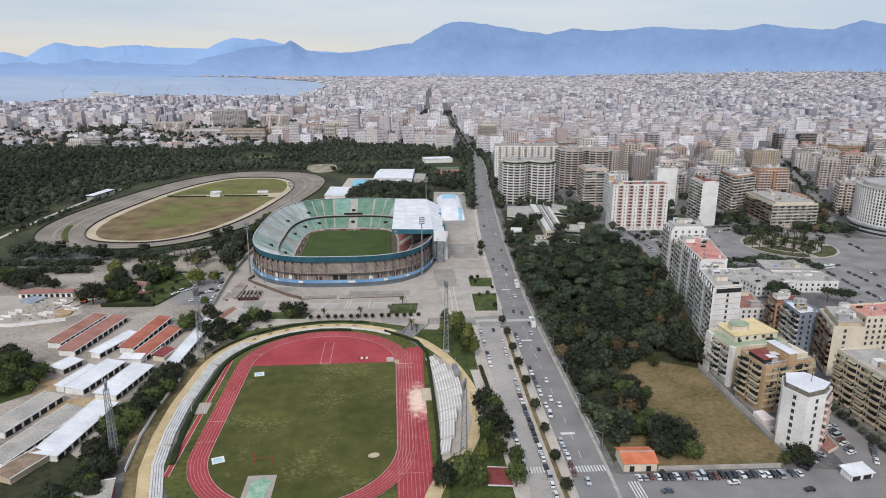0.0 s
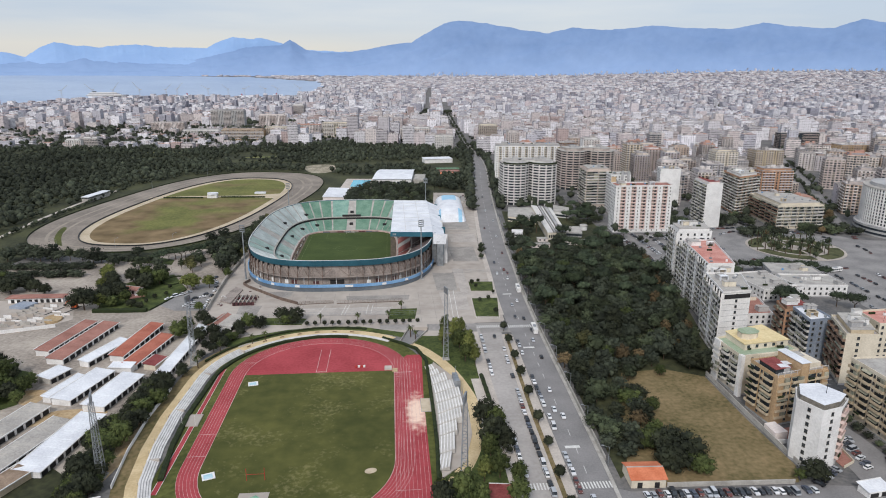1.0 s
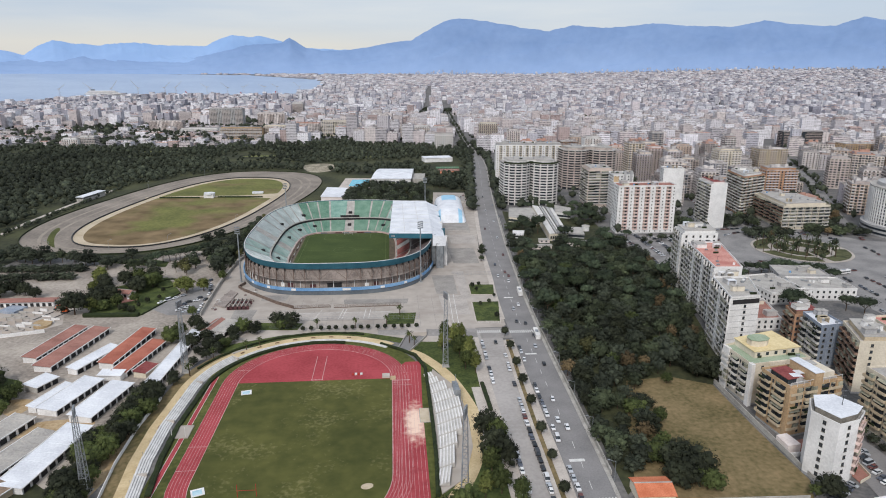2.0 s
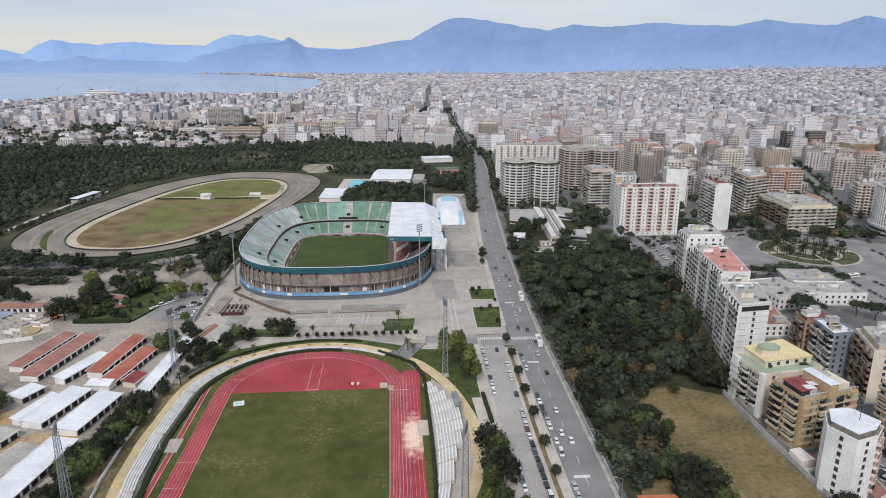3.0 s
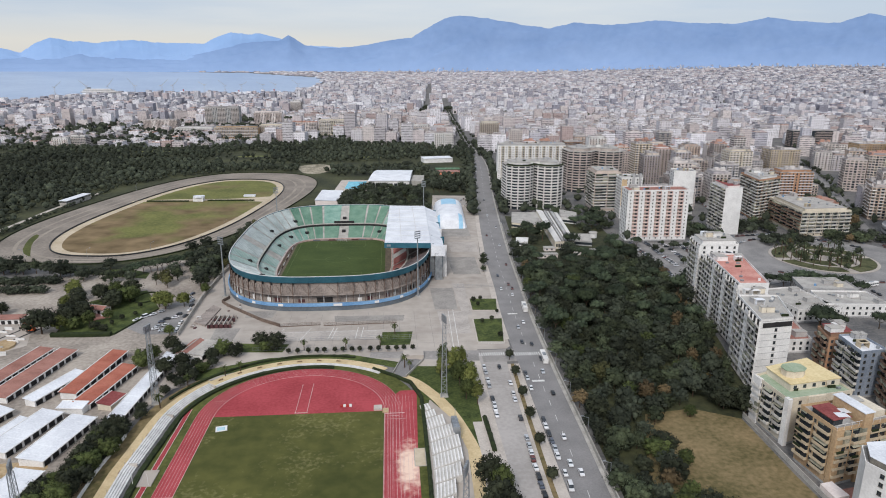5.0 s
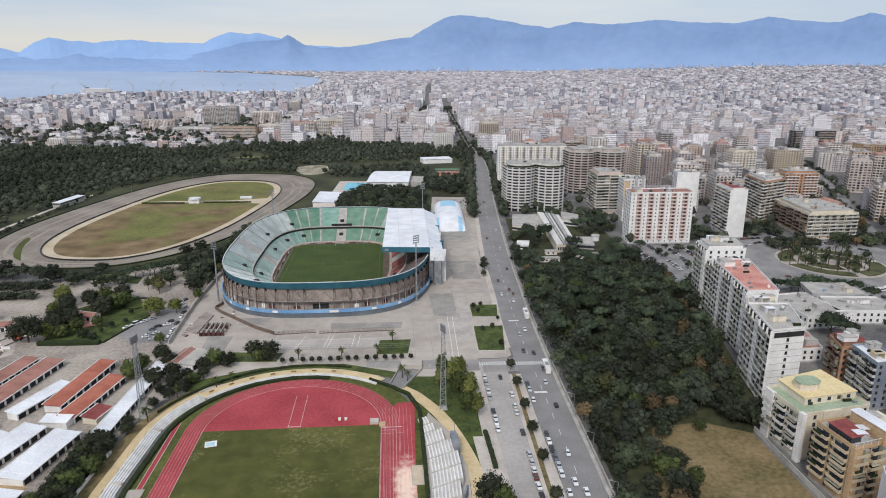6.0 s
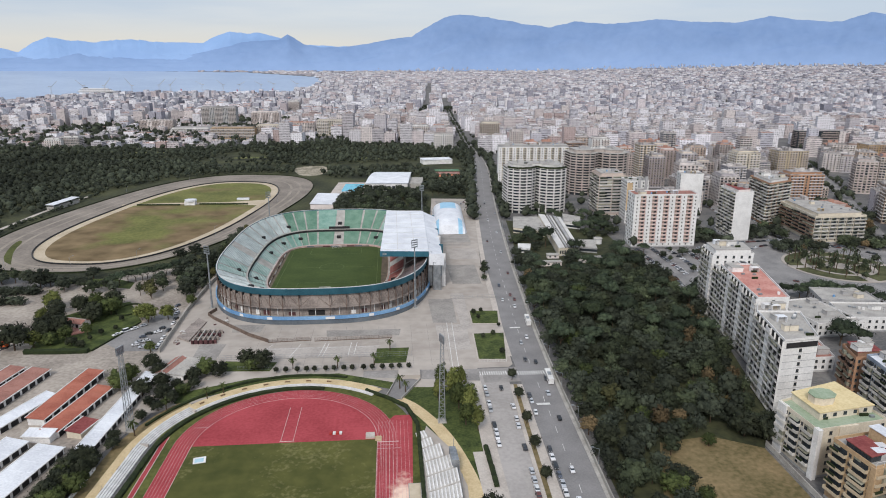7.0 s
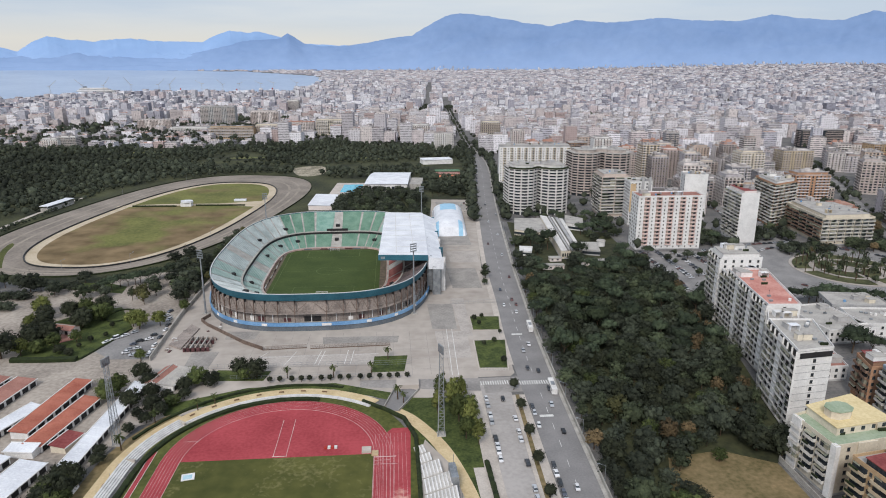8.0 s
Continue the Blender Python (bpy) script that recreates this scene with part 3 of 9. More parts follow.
structure("yard_street", Shape().face([(168, 196, 0.18), (190, 196, 0.18), (190, 232, 0.18), (186, 262, 0.18), (178, 262, 0.18), (172, 225, 0.18)]),
          M_asphalt, "short asphalt street between apartment houses", "road")
paint = Shape()


def zebra(x0, x1, y0, y1, pitch=1.15):
    x = x0
    while x < x1:
        paint.face([(x, y0, 0.24), (x + 0.55, y0, 0.24), (x + 0.55, y1, 0.24), (x, y1, 0.24)])
        x += pitch


zebra(47.0, 56.0, 207.5, 211.5)
zebra(64.3, 77.5, 207.0, 211.0)
zebra(48.5, 61.5, 360.5, 364.5)
zebra(67.0, 82.6, 359.5, 363.5)
zebra(83.0, 87.0, 190.0, 200.0)
for y in range(216, 1150, 13):
    xm = (at_line(MAIN_W, y) + at_line(MAIN_E, y)) / 2 - 0.5
    paint.face([(xm, y, 0.22), (xm + 0.18, y, 0.22), (xm + 0.5, y + 5, 0.22), (xm + 0.3, y + 5, 0.22)])
for y in (233, 330, 418):
    xm = (at_line(MAIN_W, y) + at_line(MAIN_E, y)) / 2
    paint.face([(xm - 4.5, y, 0.23), (xm + 1.5, y, 0.23), (xm + 1.5, y + 1.8, 0.23), (xm - 4.5, y + 1.8, 0.23)])
structure("road_markings", paint, M_paint, "worn white zebra crossings and lane marks", "road marking")
# round place with its gardens
RC = (338, 520)
ring_out = superellipse(RC[0], RC[1], 78, 80, 0, 2.1, 64)
structure("round_place", Shape().face([(x, y, 0.12) for x, y in ring_out]).strip([(300, 300), (300, 380), (318, 450)], [(352, 300), (345, 390), (380, 470)], 0.1)
          .face([(400, 480, 0.09), (640, 470, 0.09), (640, 500, 0.09), (402, 545, 0.09)]).face([(318, 590, 0.08), (345, 592, 0.08), (420, 950, 0.08), (385, 950, 0.08)])
          .face([(196, 430, 0.07), (285, 470, 0.07), (280, 575, 0.07), (196, 578, 0.07)]), M_lot, "wide grey asphalt roundabout and car parks", "road")
gard = thing("round_garden", "round planted garden with pale paths on the roundabout", "garden", base=(RC[0], RC[1], 0))
M_bed = mat("dry_planted_bed", rgb(54, 60, 36), rgb(96, 96, 66), 0.95, 0.12, 0.9, bump=0.4)
part("paving", Shape().prism(superellipse(RC[0] + 4, RC[1], 38, 40, 0, 2, 48), 0.0, 0.35), M_plaza, gard)
for q in range(4):
    for r0, r1 in ((25, 36), (9, 21)):
        a0, a1 = q * math.pi / 2 + 0.11, (q + 1) * math.pi / 2 - 0.11
        arc = [a0 + (a1 - a0) * i / 10 for i in range(11)]
        bed = [(RC[0] + 4 + r1 * math.cos(a), RC[1] + r1 * 1.04 * math.sin(a)) for a in arc] + [(RC[0] + 4 + r0 * math.cos(a), RC[1] + r0 * 1.04 * math.sin(a)) for a in reversed(arc)]
        part("flower_bed", Shape().prism(bed, 0.3, 0.6), M_bed, gard)

# ---- plaza and yards round the stadium ----
structure("plaza", Shape().face([(x, y, 0.09) for x, y in [(-118, 348), (-98, 336), (-60, 354), (-20, 358), (10, 350), (48, 352), (48.2, 369), (64, 369), (66.5, 372), (68.5, 430), (73.5, 545), (99, 800), (52, 806), (46, 720), (44, 640),
          (-118, 690), (-122, 480)]]), M_plaza, "large pale stained concrete plaza round the stadium", "plaza")
structure("plaza_kerb", Shape().strip([(p[0] - 3.4, p[1]) for p in MAIN_W if 370 < p[1] < 800], [(p[0] - 0.1, p[1]) for p in MAIN_W if 370 < p[1] < 800], 0.2).wall([p for p in MAIN_W if 370 < p[1] < 800], 0.0, 0.24, 0.3), M_paving, "pale pavement between avenue and plaza", "pavement")
joints = Shape()
for i in range(12):
    x0 = -66 + i * 9.2
    joints.face([(x0, 374, 0.1), (x0 + 0.12, 374, 0.1), (x0 + 0.12, 428, 0.1), (x0, 428, 0.1)])
for y0 in (380, 392, 404, 416):
    joints.face([(-80, y0, 0.1), (46, y0, 0.1), (46, y0 + 0.12, 0.1), (-80, y0 + 0.12, 0.1)])
structure("plaza_joints", joints, M_asphalt, "thin dark joints between plaza slabs", "plaza")
M_patch = mat("repaired_paving", rgb(138, 133, 129), rgb(164, 159, 153), 0.92, 0.1, 0.8)
M_patch_pale = mat("swept_paving", rgb(160, 153, 147), rgb(186, 178, 171), 0.92, 0.1, 0.8)
for e, (x0, y0, w, d, m) in enumerate(((32, 392, 16, 34, M_patch_pale), (46, 420, 6, 60, M_patch_pale), (-60, 388, 58, 12, M_patch_pale), (20, 520, 14, 30, M_patch), (48, 500, 20, 44, M_patch), (52, 560, 22, 30, M_patch_pale), (-30, 414, 40, 8, M_patch),
                        (30, 430, 14, 40, M_patch), (48, 610, 26, 60, M_patch), (56, 750, 30, 40, M_patch), (-96, 386, 12, 22, M_patch), (-84, 424, 16, 10, M_patch))):
    structure("plaza_patch", Shape().prism([(x0, y0), (x0 + w, y0 - 1), (x0 + w + 1, y0 + d), (x0 - 1, y0 + d + 1)], 0.02, 0.096 + 0.004 * e), m, "mended patch of plaza paving", "plaza")
structure("west_yard_ground", Shape().face([(x, y, 0.06) for x, y in [(-300, 180), (-104, 180), (-108, 240), (-108, 300), (-97, 340), (-80, 362), (-118, 362), (-122, 500), (-128, 548),
          (-165, 552), (-205, 522), (-250, 506), (-320, 500)]]), mat("dusty_yard", rgb(130, 121, 113), rgb(178, 168, 157), 0.93, 0.035, 0.5), "pale dusty yard between sheds and stables", "yard")
structure("garden_car_park", Shape().face([(x, y, 0.075) for x, y in [(-149, 414), (-136, 403), (-117.5, 402), (-119.5, 440), (-124, 464), (-136, 452)]]), M_lot, "small grey car park beside the garden", "car park")
for poly in ([(-160, 262), (-148, 268), (-126, 272), (-124, 278), (-140, 281), (-158, 276)], [(-176, 300), (-168, 286), (-160, 284), (-158, 300)], [(-112, 205), (-104, 230), (-101, 262), (-104, 290), (-112, 240)]):
    structure("dirt_patch", Shape().prism(smooth(poly, 2, True), 0.0, 0.1), M_dirt, "patch of bare yellow-brown earth", "bare earth")
lawns = [[(-202, 330), (-176, 318), (-168, 286), (-178, 276), (-240, 270), (-260, 330)], [(-131, 237), (-120, 228), (-100, 205), (-100, 180), (-150, 180), (-146, 212)],
         [(-184, 403), (-152, 402.5), (-140, 444), (-160, 480), (-180, 470), (-194, 452), (-188, 425)], [(-215, 520), (-170, 506), (-172, 520), (-190, 530), (-240, 528)], [(-84, 375), (-54, 373), (-52, 383), (-78, 386)], [(-3, 378), (13, 378), (15, 396), (-2, 396)],
         [(-95, 352), (-60, 366), (-20, 368), (8, 356), (6, 350), (-20, 362), (-60, 358), (-90, 343)], [(8, 352), (46, 348), (46, 300), (41, 280), (33, 312)],
         [(36, 282), (42, 282), (44, 180), (16, 180), (20, 208), (34, 232), (40, 262)]]
structure("sports_ground_lawn", Shape().face([(x, y, 0.115) for x, y in [(46, 349), (4, 352), (14, 330), (14, 180), (45, 180)]]), M_lush, "green lawn behind the grandstand", "lawn")
for e, poly in enumerate(lawns):
    structure("lawn", Shape().prism(list(reversed(poly)) if sum((b[0] - a[0]) * (b[1] + a[1]) for a, b in zip(poly, poly[1:] + poly[:1])) > 0 else poly, 0.0, 0.16 + 0.005 * e),
              M_under if poly[0] == (-131, 237) else M_lush, "small green lawn with shrubs", "lawn")
for poly in ([(53, 427), (68, 426), (70.5, 446), (53.5, 447)], [(50.3, 378.5), (64, 377.5), (68.5, 411.5), (51.7, 411.5)]):
    g = thing("garden_bed", "kerbed rectangular green lawn bed beside the avenue", "garden bed", "lawn beds on the plaza", base=(poly[0][0] + 5, poly[0][1] + 5, 0))
    part("kerb", Shape().prism(offset(poly, -0.8, True), 0.05, 0.3), M_paving, g)
    part("lawn_top", Shape().prism(poly, 0.28, 0.42), M_lush, g)
structure("dry_field_ground", Shape().face([(x, y, 0.14) for x, y in [(93, 206.5), (146, 205), (151, 215), (150.5, 250), (151.5, 290), (134, 300), (112, 297), (100, 264), (88, 222)]]),
          M_dry, "dry trampled field of tan grass", "field")
structure("grove_ground", Shape().face([(x, y, 0.1) for x, y in [(82, 212), (92, 222), (100, 264), (112, 297), (134, 300), (151.5, 290), (166, 310), (176, 345), (190, 402), (203, 455), (196, 578),
          (200, 640), (118, 690), (105, 560), (98, 440), (91, 335), (85, 280)]]), M_under, "dark leaf-strewn ground under a grove", "ground")
fw = thing("field_wall", "low stained concrete wall round the dry field", "wall", base=(150, 250, 0))
part("south_run", Shape().wall([(97, 206.2), (144, 204.6)], 0, 1.8, 0.35), M_concrete, fw)
part("east_run", Shape().wall([(152, 214), (152.2, 250), (153, 292)], 0, 2.2, 0.35), M_concrete, fw)

# ---- athletics ground ----
TX, TN, TS = -36.5, 308.0, 231.0


def oval(r, north=TN, south=TS, k=28):
    """The track's shape at radius r from the ends' centres, counter-clockwise from the south-east."""
    pts = [(TX + r * math.cos(a), north + r * math.sin(a)) for a in [math.pi * i / k for i in range(k + 1)]]
    return pts + [(TX + r * math.cos(a), south + r * math.sin(a)) for a in [math.pi + math.pi * i / k for i in range(k + 1)]]


ath = thing("running_track", "red six-lane running track with white lane lines", "running track", base=(TX, 267, 0))
straight = [(-0.5, 170), (13.0, 170), (13.2, 280), (14.5, 326), (7.0, 326), (-0.5, 316)]
part("surface", Shape().face([(x, y, 0.2) for x, y in oval(43.8)]), M_track, ath)
part("straight_surface", Shape().face([(x, y, 0.205) for x, y in straight]), M_track, ath)
M_lane = mat("faded_lane_paint", rgb(186, 150, 148), rgb(216, 196, 192), 0.85, 0.2, 1.5)
for i in range(7):
    r = 36.5 + 1.22 * i
    part("lane_line", Shape().strip(oval(r + 0.04), oval(r - 0.04), 0.23, closed=True), M_lane, ath)
for i in range(9):
    x = 0.2 + 1.5 * i
    part("lane_line", Shape().strip([(x, 170), (x, 322)], [(x + 0.07, 170), (x + 0.07, 322)], 0.235), M_lane, ath)
marks = []
for y in (211, 303.5, 301):
    marks.append([(0, y, 0.24), (9 if y < 303 else 6, y, 0.24), (9 if y < 303 else 6, y + 0.2, 0.24), (0, y + 0.2, 0.24)])
marks.append([(0, 305.6, 0.24), (8.5, 305.6, 0.24), (8.5, 306.1, 0.24), (0, 306.1, 0.24)])
for x in (-38.6, -33.7):
    marks.append([(x, 309, 0.24), (x + 0.2, 309, 0.24), (x + 0.2, 336, 0.24), (x, 336, 0.24)])
marks.append([(-38.9, 308.8, 0.245), (-33.3, 308.8, 0.245), (-33.3, 309.2, 0.245), (-38.9, 309.2, 0.245)])
for y, x0, x1 in ((238, -80.3, -73), (254, -80.3, -73), (322, -76, -70)):
    marks.append([(x0, y, 0.24), (x1, y, 0.24), (x1, y + 0.2, 0.24), (x0, y + 0.2, 0.24)])
for q in marks:
    part("start_mark", Shape().face(q), M_lane, ath)
inner = [p for p in oval(36.3) if p[1] <= 308.2]
part("inner_kerb", Shape().wall(oval(36.4), 0.2, 0.27, 0.1, closed=True), M_lane, ath)
structure("infield", Shape().face([(x, y, 0.26) for x, y in inner]), M_infield, "worn olive-green infield grass with bald patches", "grass field")
structure("track_verge", Shape().face([(x, y, 0.14) for x, y in oval(52.0)]).face([(13, 170, 0.15), (18, 170, 0.15), (18, 318, 0.15), (13, 330, 0.15)]), M_grass, "green grass verge round the running track", "grass verge")

# terraces of white steps on the west and north, hedge before them, yellow path behind
arc = [(TX + 56 * math.cos(a), 300 + 58 * math.sin(a)) for a in [radians(52 + 128 * i / 40) for i in range(41)]] + [(TX - 56.5, 290), (TX - 57.5, 270), (TX - 56.5, 245), (TX - 53.5, 222), (TX - 47, 200), (TX - 36, 182)]
arc = dense(arc, 4)
ter = thing("terrace_steps", "long curved white concrete spectator steps", "terrace", base=(TX - 56, 270, 0))
M_terrace = mat("weathered_white_steps", rgb(190, 188, 186), rgb(218, 216, 214), 0.88, 0.3, 2)
n_west = next(i for i, p in enumerate(arc) if p[0] < -80)
for i in range(5):
    part("step", Shape().wall(offset(arc, -0.85 * (2.0 - i))[0 if i > 2 else n_west:], 0.0, 1.6 - 0.3 * i, 0.8), M_terrace, ter)
for p in offset(arc, -2.6)[n_west::2]:
    part("rail_post", Shape().tube((p[0], p[1], 0), (p[0], p[1], 2.2), 0.06, sides=4), M_metal, ter)
for k in range(n_west, len(arc) - 6, 9):
    a, b = offset(arc, -2.4)[k], offset(arc, 2.2)[k]
    part("stair", Shape().wall([a, b], 0, 1.35, 0.9), M_paving, ter)
hedge_line = offset(arc, 5.0)


def hedge_shape(line, w, h, seed):
    """A clipped hedge with an uneven top."""
    s, line = Shape(), dense(line, 1.5)
    lf, rt = offset(line, w / 2), offset(line, -w / 2)
    rows = []
    for i, p in enumerate(line):
        j = [0.3 * noise.noise((p[0] * 0.6, p[1] * 0.6, seed + q)) for q in range(4)]
        q = [(lf[i][0], lf[i][1], 0), (lf[i][0] + j[0], lf[i][1], h * 0.8 + j[1]), (p[0], p[1] + j[0], h + j[2]), (rt[i][0] + j[3], rt[i][1], h * 0.8 + j[1]), (rt[i][0], rt[i][1], 0)]
        rows.append(q)
    for a, b in zip(rows, rows[1:]):
        for k in range(4):
            s.face([a[k], a[k + 1], b[k + 1], b[k]])
    for q in (rows[0], rows[-1]):
        s.face(q)
    return s


def hedge(line, w=1.6, h=1.6, label="clipped dark green hedge"):
    ob = new("hedge", hedge_shape(line, w, h, len(line)).mesh("hedge", [M_hedge]))
    return tagged(ob, label, "hedge", "hedges round the grounds")


hedge([p for p in hedge_line if p[1] > 222][8:], 2.0, 1.5)
hedge(offset(arc, -8.5)[6:34], 1.2, 1.2)
hedge([(15.6, 216), (16.6, 240), (16.8, 262), (16.6, 300), (16.4, 318), (12, 333), (4, 341), (-6, 349)], 1.5, 1.6)
east_path = smooth([(3.5, 344.5), (10, 338.5), (16, 332), (27, 311), (34, 282), (35.5, 265), (33, 240), (24, 218), (14, 204), (10, 190)], 3)
structure("gravel_path", Shape().strip(offset(arc, 0.3)[:n_west + 1], offset(arc, -5.6)[:n_west + 1], 0.2).strip(offset(arc, -2.3)[n_west - 1:], offset(arc, -6.7)[n_west - 1:], 0.206).strip(offset(east_path, 2.9), offset(east_path, -2.7), 0.21),
          M_path, "yellow gravel path round the sports ground", "path")
structure("path_verge", Shape().strip(offset(arc, -6.5)[n_west - 1:], offset(arc, -11.4)[n_west - 1:], 0.13), M_dry, "dry grassy verge between path and wall", "verge")
structure("path_wall", Shape().wall([p for p in offset(arc, -11.2) if 215 < p[1] < 300], 0.0, 1.7, 0.3), M_white_wall, "low white wall beside the gravel path", "wall")

structure("paved_yard", Shape().prism([(35.5, 240), (46, 240), (46, 262), (42, 272), (41.6, 296), (37, 296), (37.6, 268)], 0.1, 0.235), M_paving, "pale paved yard behind the grandstand", "paving")
hedge([(42.4, 299), (42.7, 285), (42.9, 273.5)], 1.8, 1.5)
# east grandstand of white steps
M_step = mat("pale_concrete_step", rgb(172, 168, 163), rgb(200, 196, 191), 0.9, 0.25, 2)
gs = thing("grandstand", "open white stepped concrete grandstand", "grandstand", base=(24, 265, 0))


def gs_line(k):
    """The step line at k from 0 (front) to 1 (back)."""
    out = []
    for i in range(25):
        t = i / 24
        y = 221 + 90 * t
        bow = 1 - (2 * t - 1) ** 2
        front = 15.2 + 3.2 * bow ** 0.8 - 0.6 * (1 - t)
        deep = 5.5 if t < 0.27 else (8.5 if t < 0.45 else (11.5 if t < 0.76 else (8.5 if t < 0.88 else 5.5)))
        out.append((front + deep * k, y))
    return out


def gs_front(y):
    bow = 1 - (2 * (y - 221) / 90 - 1) ** 2
    return 15.2 + 3.2 * max(0.0, bow) ** 0.8


for y0, y1, rows in ((221, 232, 4), (232, 245, 5), (245, 254, 6), (254, 263, 8), (263, 272, 9), (272, 281, 9), (281, 290, 8), (290, 299, 6), (299, 305, 4), (305, 311, 3)):
    sec = part("stand_section", Shape().solid([(gs_front(y) + k, y, z) for z in (0.0, 0.6) for y, k in ((y0 + 0.3, 0), (y1 - 0.3, 0), (y1 - 0.3, rows * 1.25), (y0 + 0.3, rows * 1.25))],
                                              [(0, 1, 5, 4), (1, 2, 6, 5), (2, 3, 7, 6), (3, 0, 4, 7), (4, 5, 6, 7)]), M_concrete, gs)
    for i in range(rows):
        z, f0, f1 = 0.6 + 0.42 * i, gs_front(y0) + 1.25 * i, gs_front(y1) + 1.25 * i
        part("bench", Shape().prism([(f0 + 0.62, y0 + 0.7), (f0 + 1.15, y0 + 0.7), (f1 + 1.15, y1 - 0.7), (f1 + 0.62, y1 - 0.7)], 0.3, z + 0.5), M_white_wall, sec)
        part("tread", Shape().prism([(f0, y0 + 0.3), (f0 + 1.25, y0 + 0.3), (f1 + 1.25, y1 - 0.3), (f1, y1 - 0.3)], 0.3, z + 0.1), M_step, sec)
back = gs_line(1.0)
for k in range(13, 20, 2):
    p = (gs_front(back[k][1]) + 11.6, back[k][1])
    part("steel_post", Shape().tube((*p, 0.4), (*p, 9.0), 0.1, sides=5), M_metal, gs)
part("press_box", Shape().prism([(27.6, 282), (30.2, 282), (29.6, 291), (27.2, 291)], 0.4, 6.4), M_metal, gs)
part("end_slab", Shape().prism([(17, 217), (26.5, 226), (31.5, 246), (32.5, 275), (28, 300), (20, 316), (16, 300), (17, 240)], 0.05, 0.5), M_plaza, gs)

M_bench = mat("brown_bench_wood", rgb(96, 70, 50), rgb(132, 100, 74), 0.8, 1.0, 6)
path_mid = offset(arc, -2.7)
for k in range(8, n_west + 22, 3):
    p, q = path_mid[k], path_mid[k + 1]
    bn = thing("park_bench", "low brown bench on the gravel path", "bench", "benches on the gravel path", base=(*p, 0.2), turn=math.degrees(math.atan2(q[1] - p[1], q[0] - p[0])))
    part("seat", Shape().box(-1.1, -0.35, 0.4, 1.1, 0.35, 0.5).box(-0.9, -0.25, 0.0, -0.75, 0.25, 0.4).box(0.75, -0.25, 0.0, 0.9, 0.25, 0.4), M_bench, bn, own=True)
ramp = thing("underpass_ramp", "dark concrete ramp sinking between low walls", "ramp", base=(16, 355, 0))
part("floor", Shape().face([(3.5, 341.5, 0.3), (9.5, 339.5, 0.3), (19, 358, 0.26), (9, 362, 0.26)]), M_asphalt, ramp)
part("cover", Shape().box(9.0, 359.5, 0.1, 19.5, 367.0, 2.2), M_plaza, ramp)
for a_, b_ in (((3.2, 341.8), (8.8, 362)), ((9.9, 339.3), (19.4, 358))):
    part("side_wall", Shape().wall([a_, b_], 0.1, 1.3, 0.35), M_concrete, ramp)
# small things on the field
def flat_board(x, y, w, d, turn, label):
    t = thing("ground_board", label, "board", base=(x, y, 0.26), turn=turn)
    part("panel", Shape().box(-w / 2, -d / 2, 0.02, w / 2, d / 2, 0.25), M_white_wall, t, own=True)
    part("stripe", Shape().box(-w / 2 + 0.6, -d / 2 + 0.5, 0.25, w / 2 - 0.8, d / 2 - 0.9, 0.262), mat("pale_blue_print", rgb(150, 190, 206), rgb(190, 214, 222)), t, own=True)


flat_board(-67.0, 298.2, 4.6, 4.0, 12, "white board with pale blue print lying on the grass")
flat_board(-68.5, 224.5, 4.6, 4.2, 20, "white board with pale blue print lying on the grass")
pit = thing("jump_pit", "pale sand pit with low concrete rim", "sand pit", base=(15, 271, 0))
part("rim", Shape().box(11.5, 266, 0.1, 16.0, 278.0, 0.32), M_concrete, pit)
part("sand", Shape().box(11.8, 266.3, 0.3, 15.7, 277.7, 0.36), M_sand_pale, pit)
run = thing("jump_runway", "narrow red jumping runway on the grass verge", "runway", base=(-84.9, 265, 0))
part("lane", Shape().strip([(-86.0, 215), (-85.7, 268), (-85.6, 316)], [(-84.0, 215), (-83.8, 268), (-83.7, 316)], 0.2), M_track, run)
part("side_line", Shape().strip([(-86.1, 215), (-85.7, 316)], [(-85.95, 215), (-85.55, 316)], 0.215).strip([(-84.1, 215), (-83.8, 316)], [(-83.95, 215), (-83.65, 316)], 0.215), M_white, run)
hj = thing("landing_mat", "worn pale landing mat with low posts", "landing mat", base=(-85.5, 266, 0))
part("pad", Shape().box(-89, 261, 0.15, -82.5, 270.5, 0.6), M_plaza, hj)
for x in (-88.8, -83.5):
    part("upright", Shape().tube((x, 261.5, 0.1), (x, 261.5, 5.0), 0.07, sides=5), M_white_wall, hj)
ring = thing("throwing_cage", "torn green and white netting of a throwing cage", "throwing cage", base=(-50, 207, 0))
part("slab", Shape().box(-55, 199, 0.2, -44.5, 213.5, 0.34), M_plaza, ring)
part("net", Shape().prism([(-53, 199), (-47, 199), (-45.8, 209), (-49, 212), (-53, 209)], 0.3, 0.44), mat("faded_green_net", rgb(92, 150, 122), rgb(176, 196, 182), scale=0.3), ring)
M_redpost = mat("red_paint", rgb(150, 44, 40), rgb(176, 62, 54))
gp = thing("field_goal", "tall red goal posts on the infield", "goal posts", base=(-50.7, 221, 0.2))
for x in (-54.0, -47.5):
    part("post", Shape().tube((x, 221.0, 0.2), (x, 221.0, 5.2), 0.12, sides=6), M_redpost, gp)
part("crossbar", Shape().tube((-54.0, 221.0, 2.8), (-47.5, 221.0, 2.8), 0.08, sides=6), M_redpost, gp)
mats_ = thing("equipment_stack", "pale bundled track equipment beside the lanes", "equipment", base=(-1.5, 309, 0))
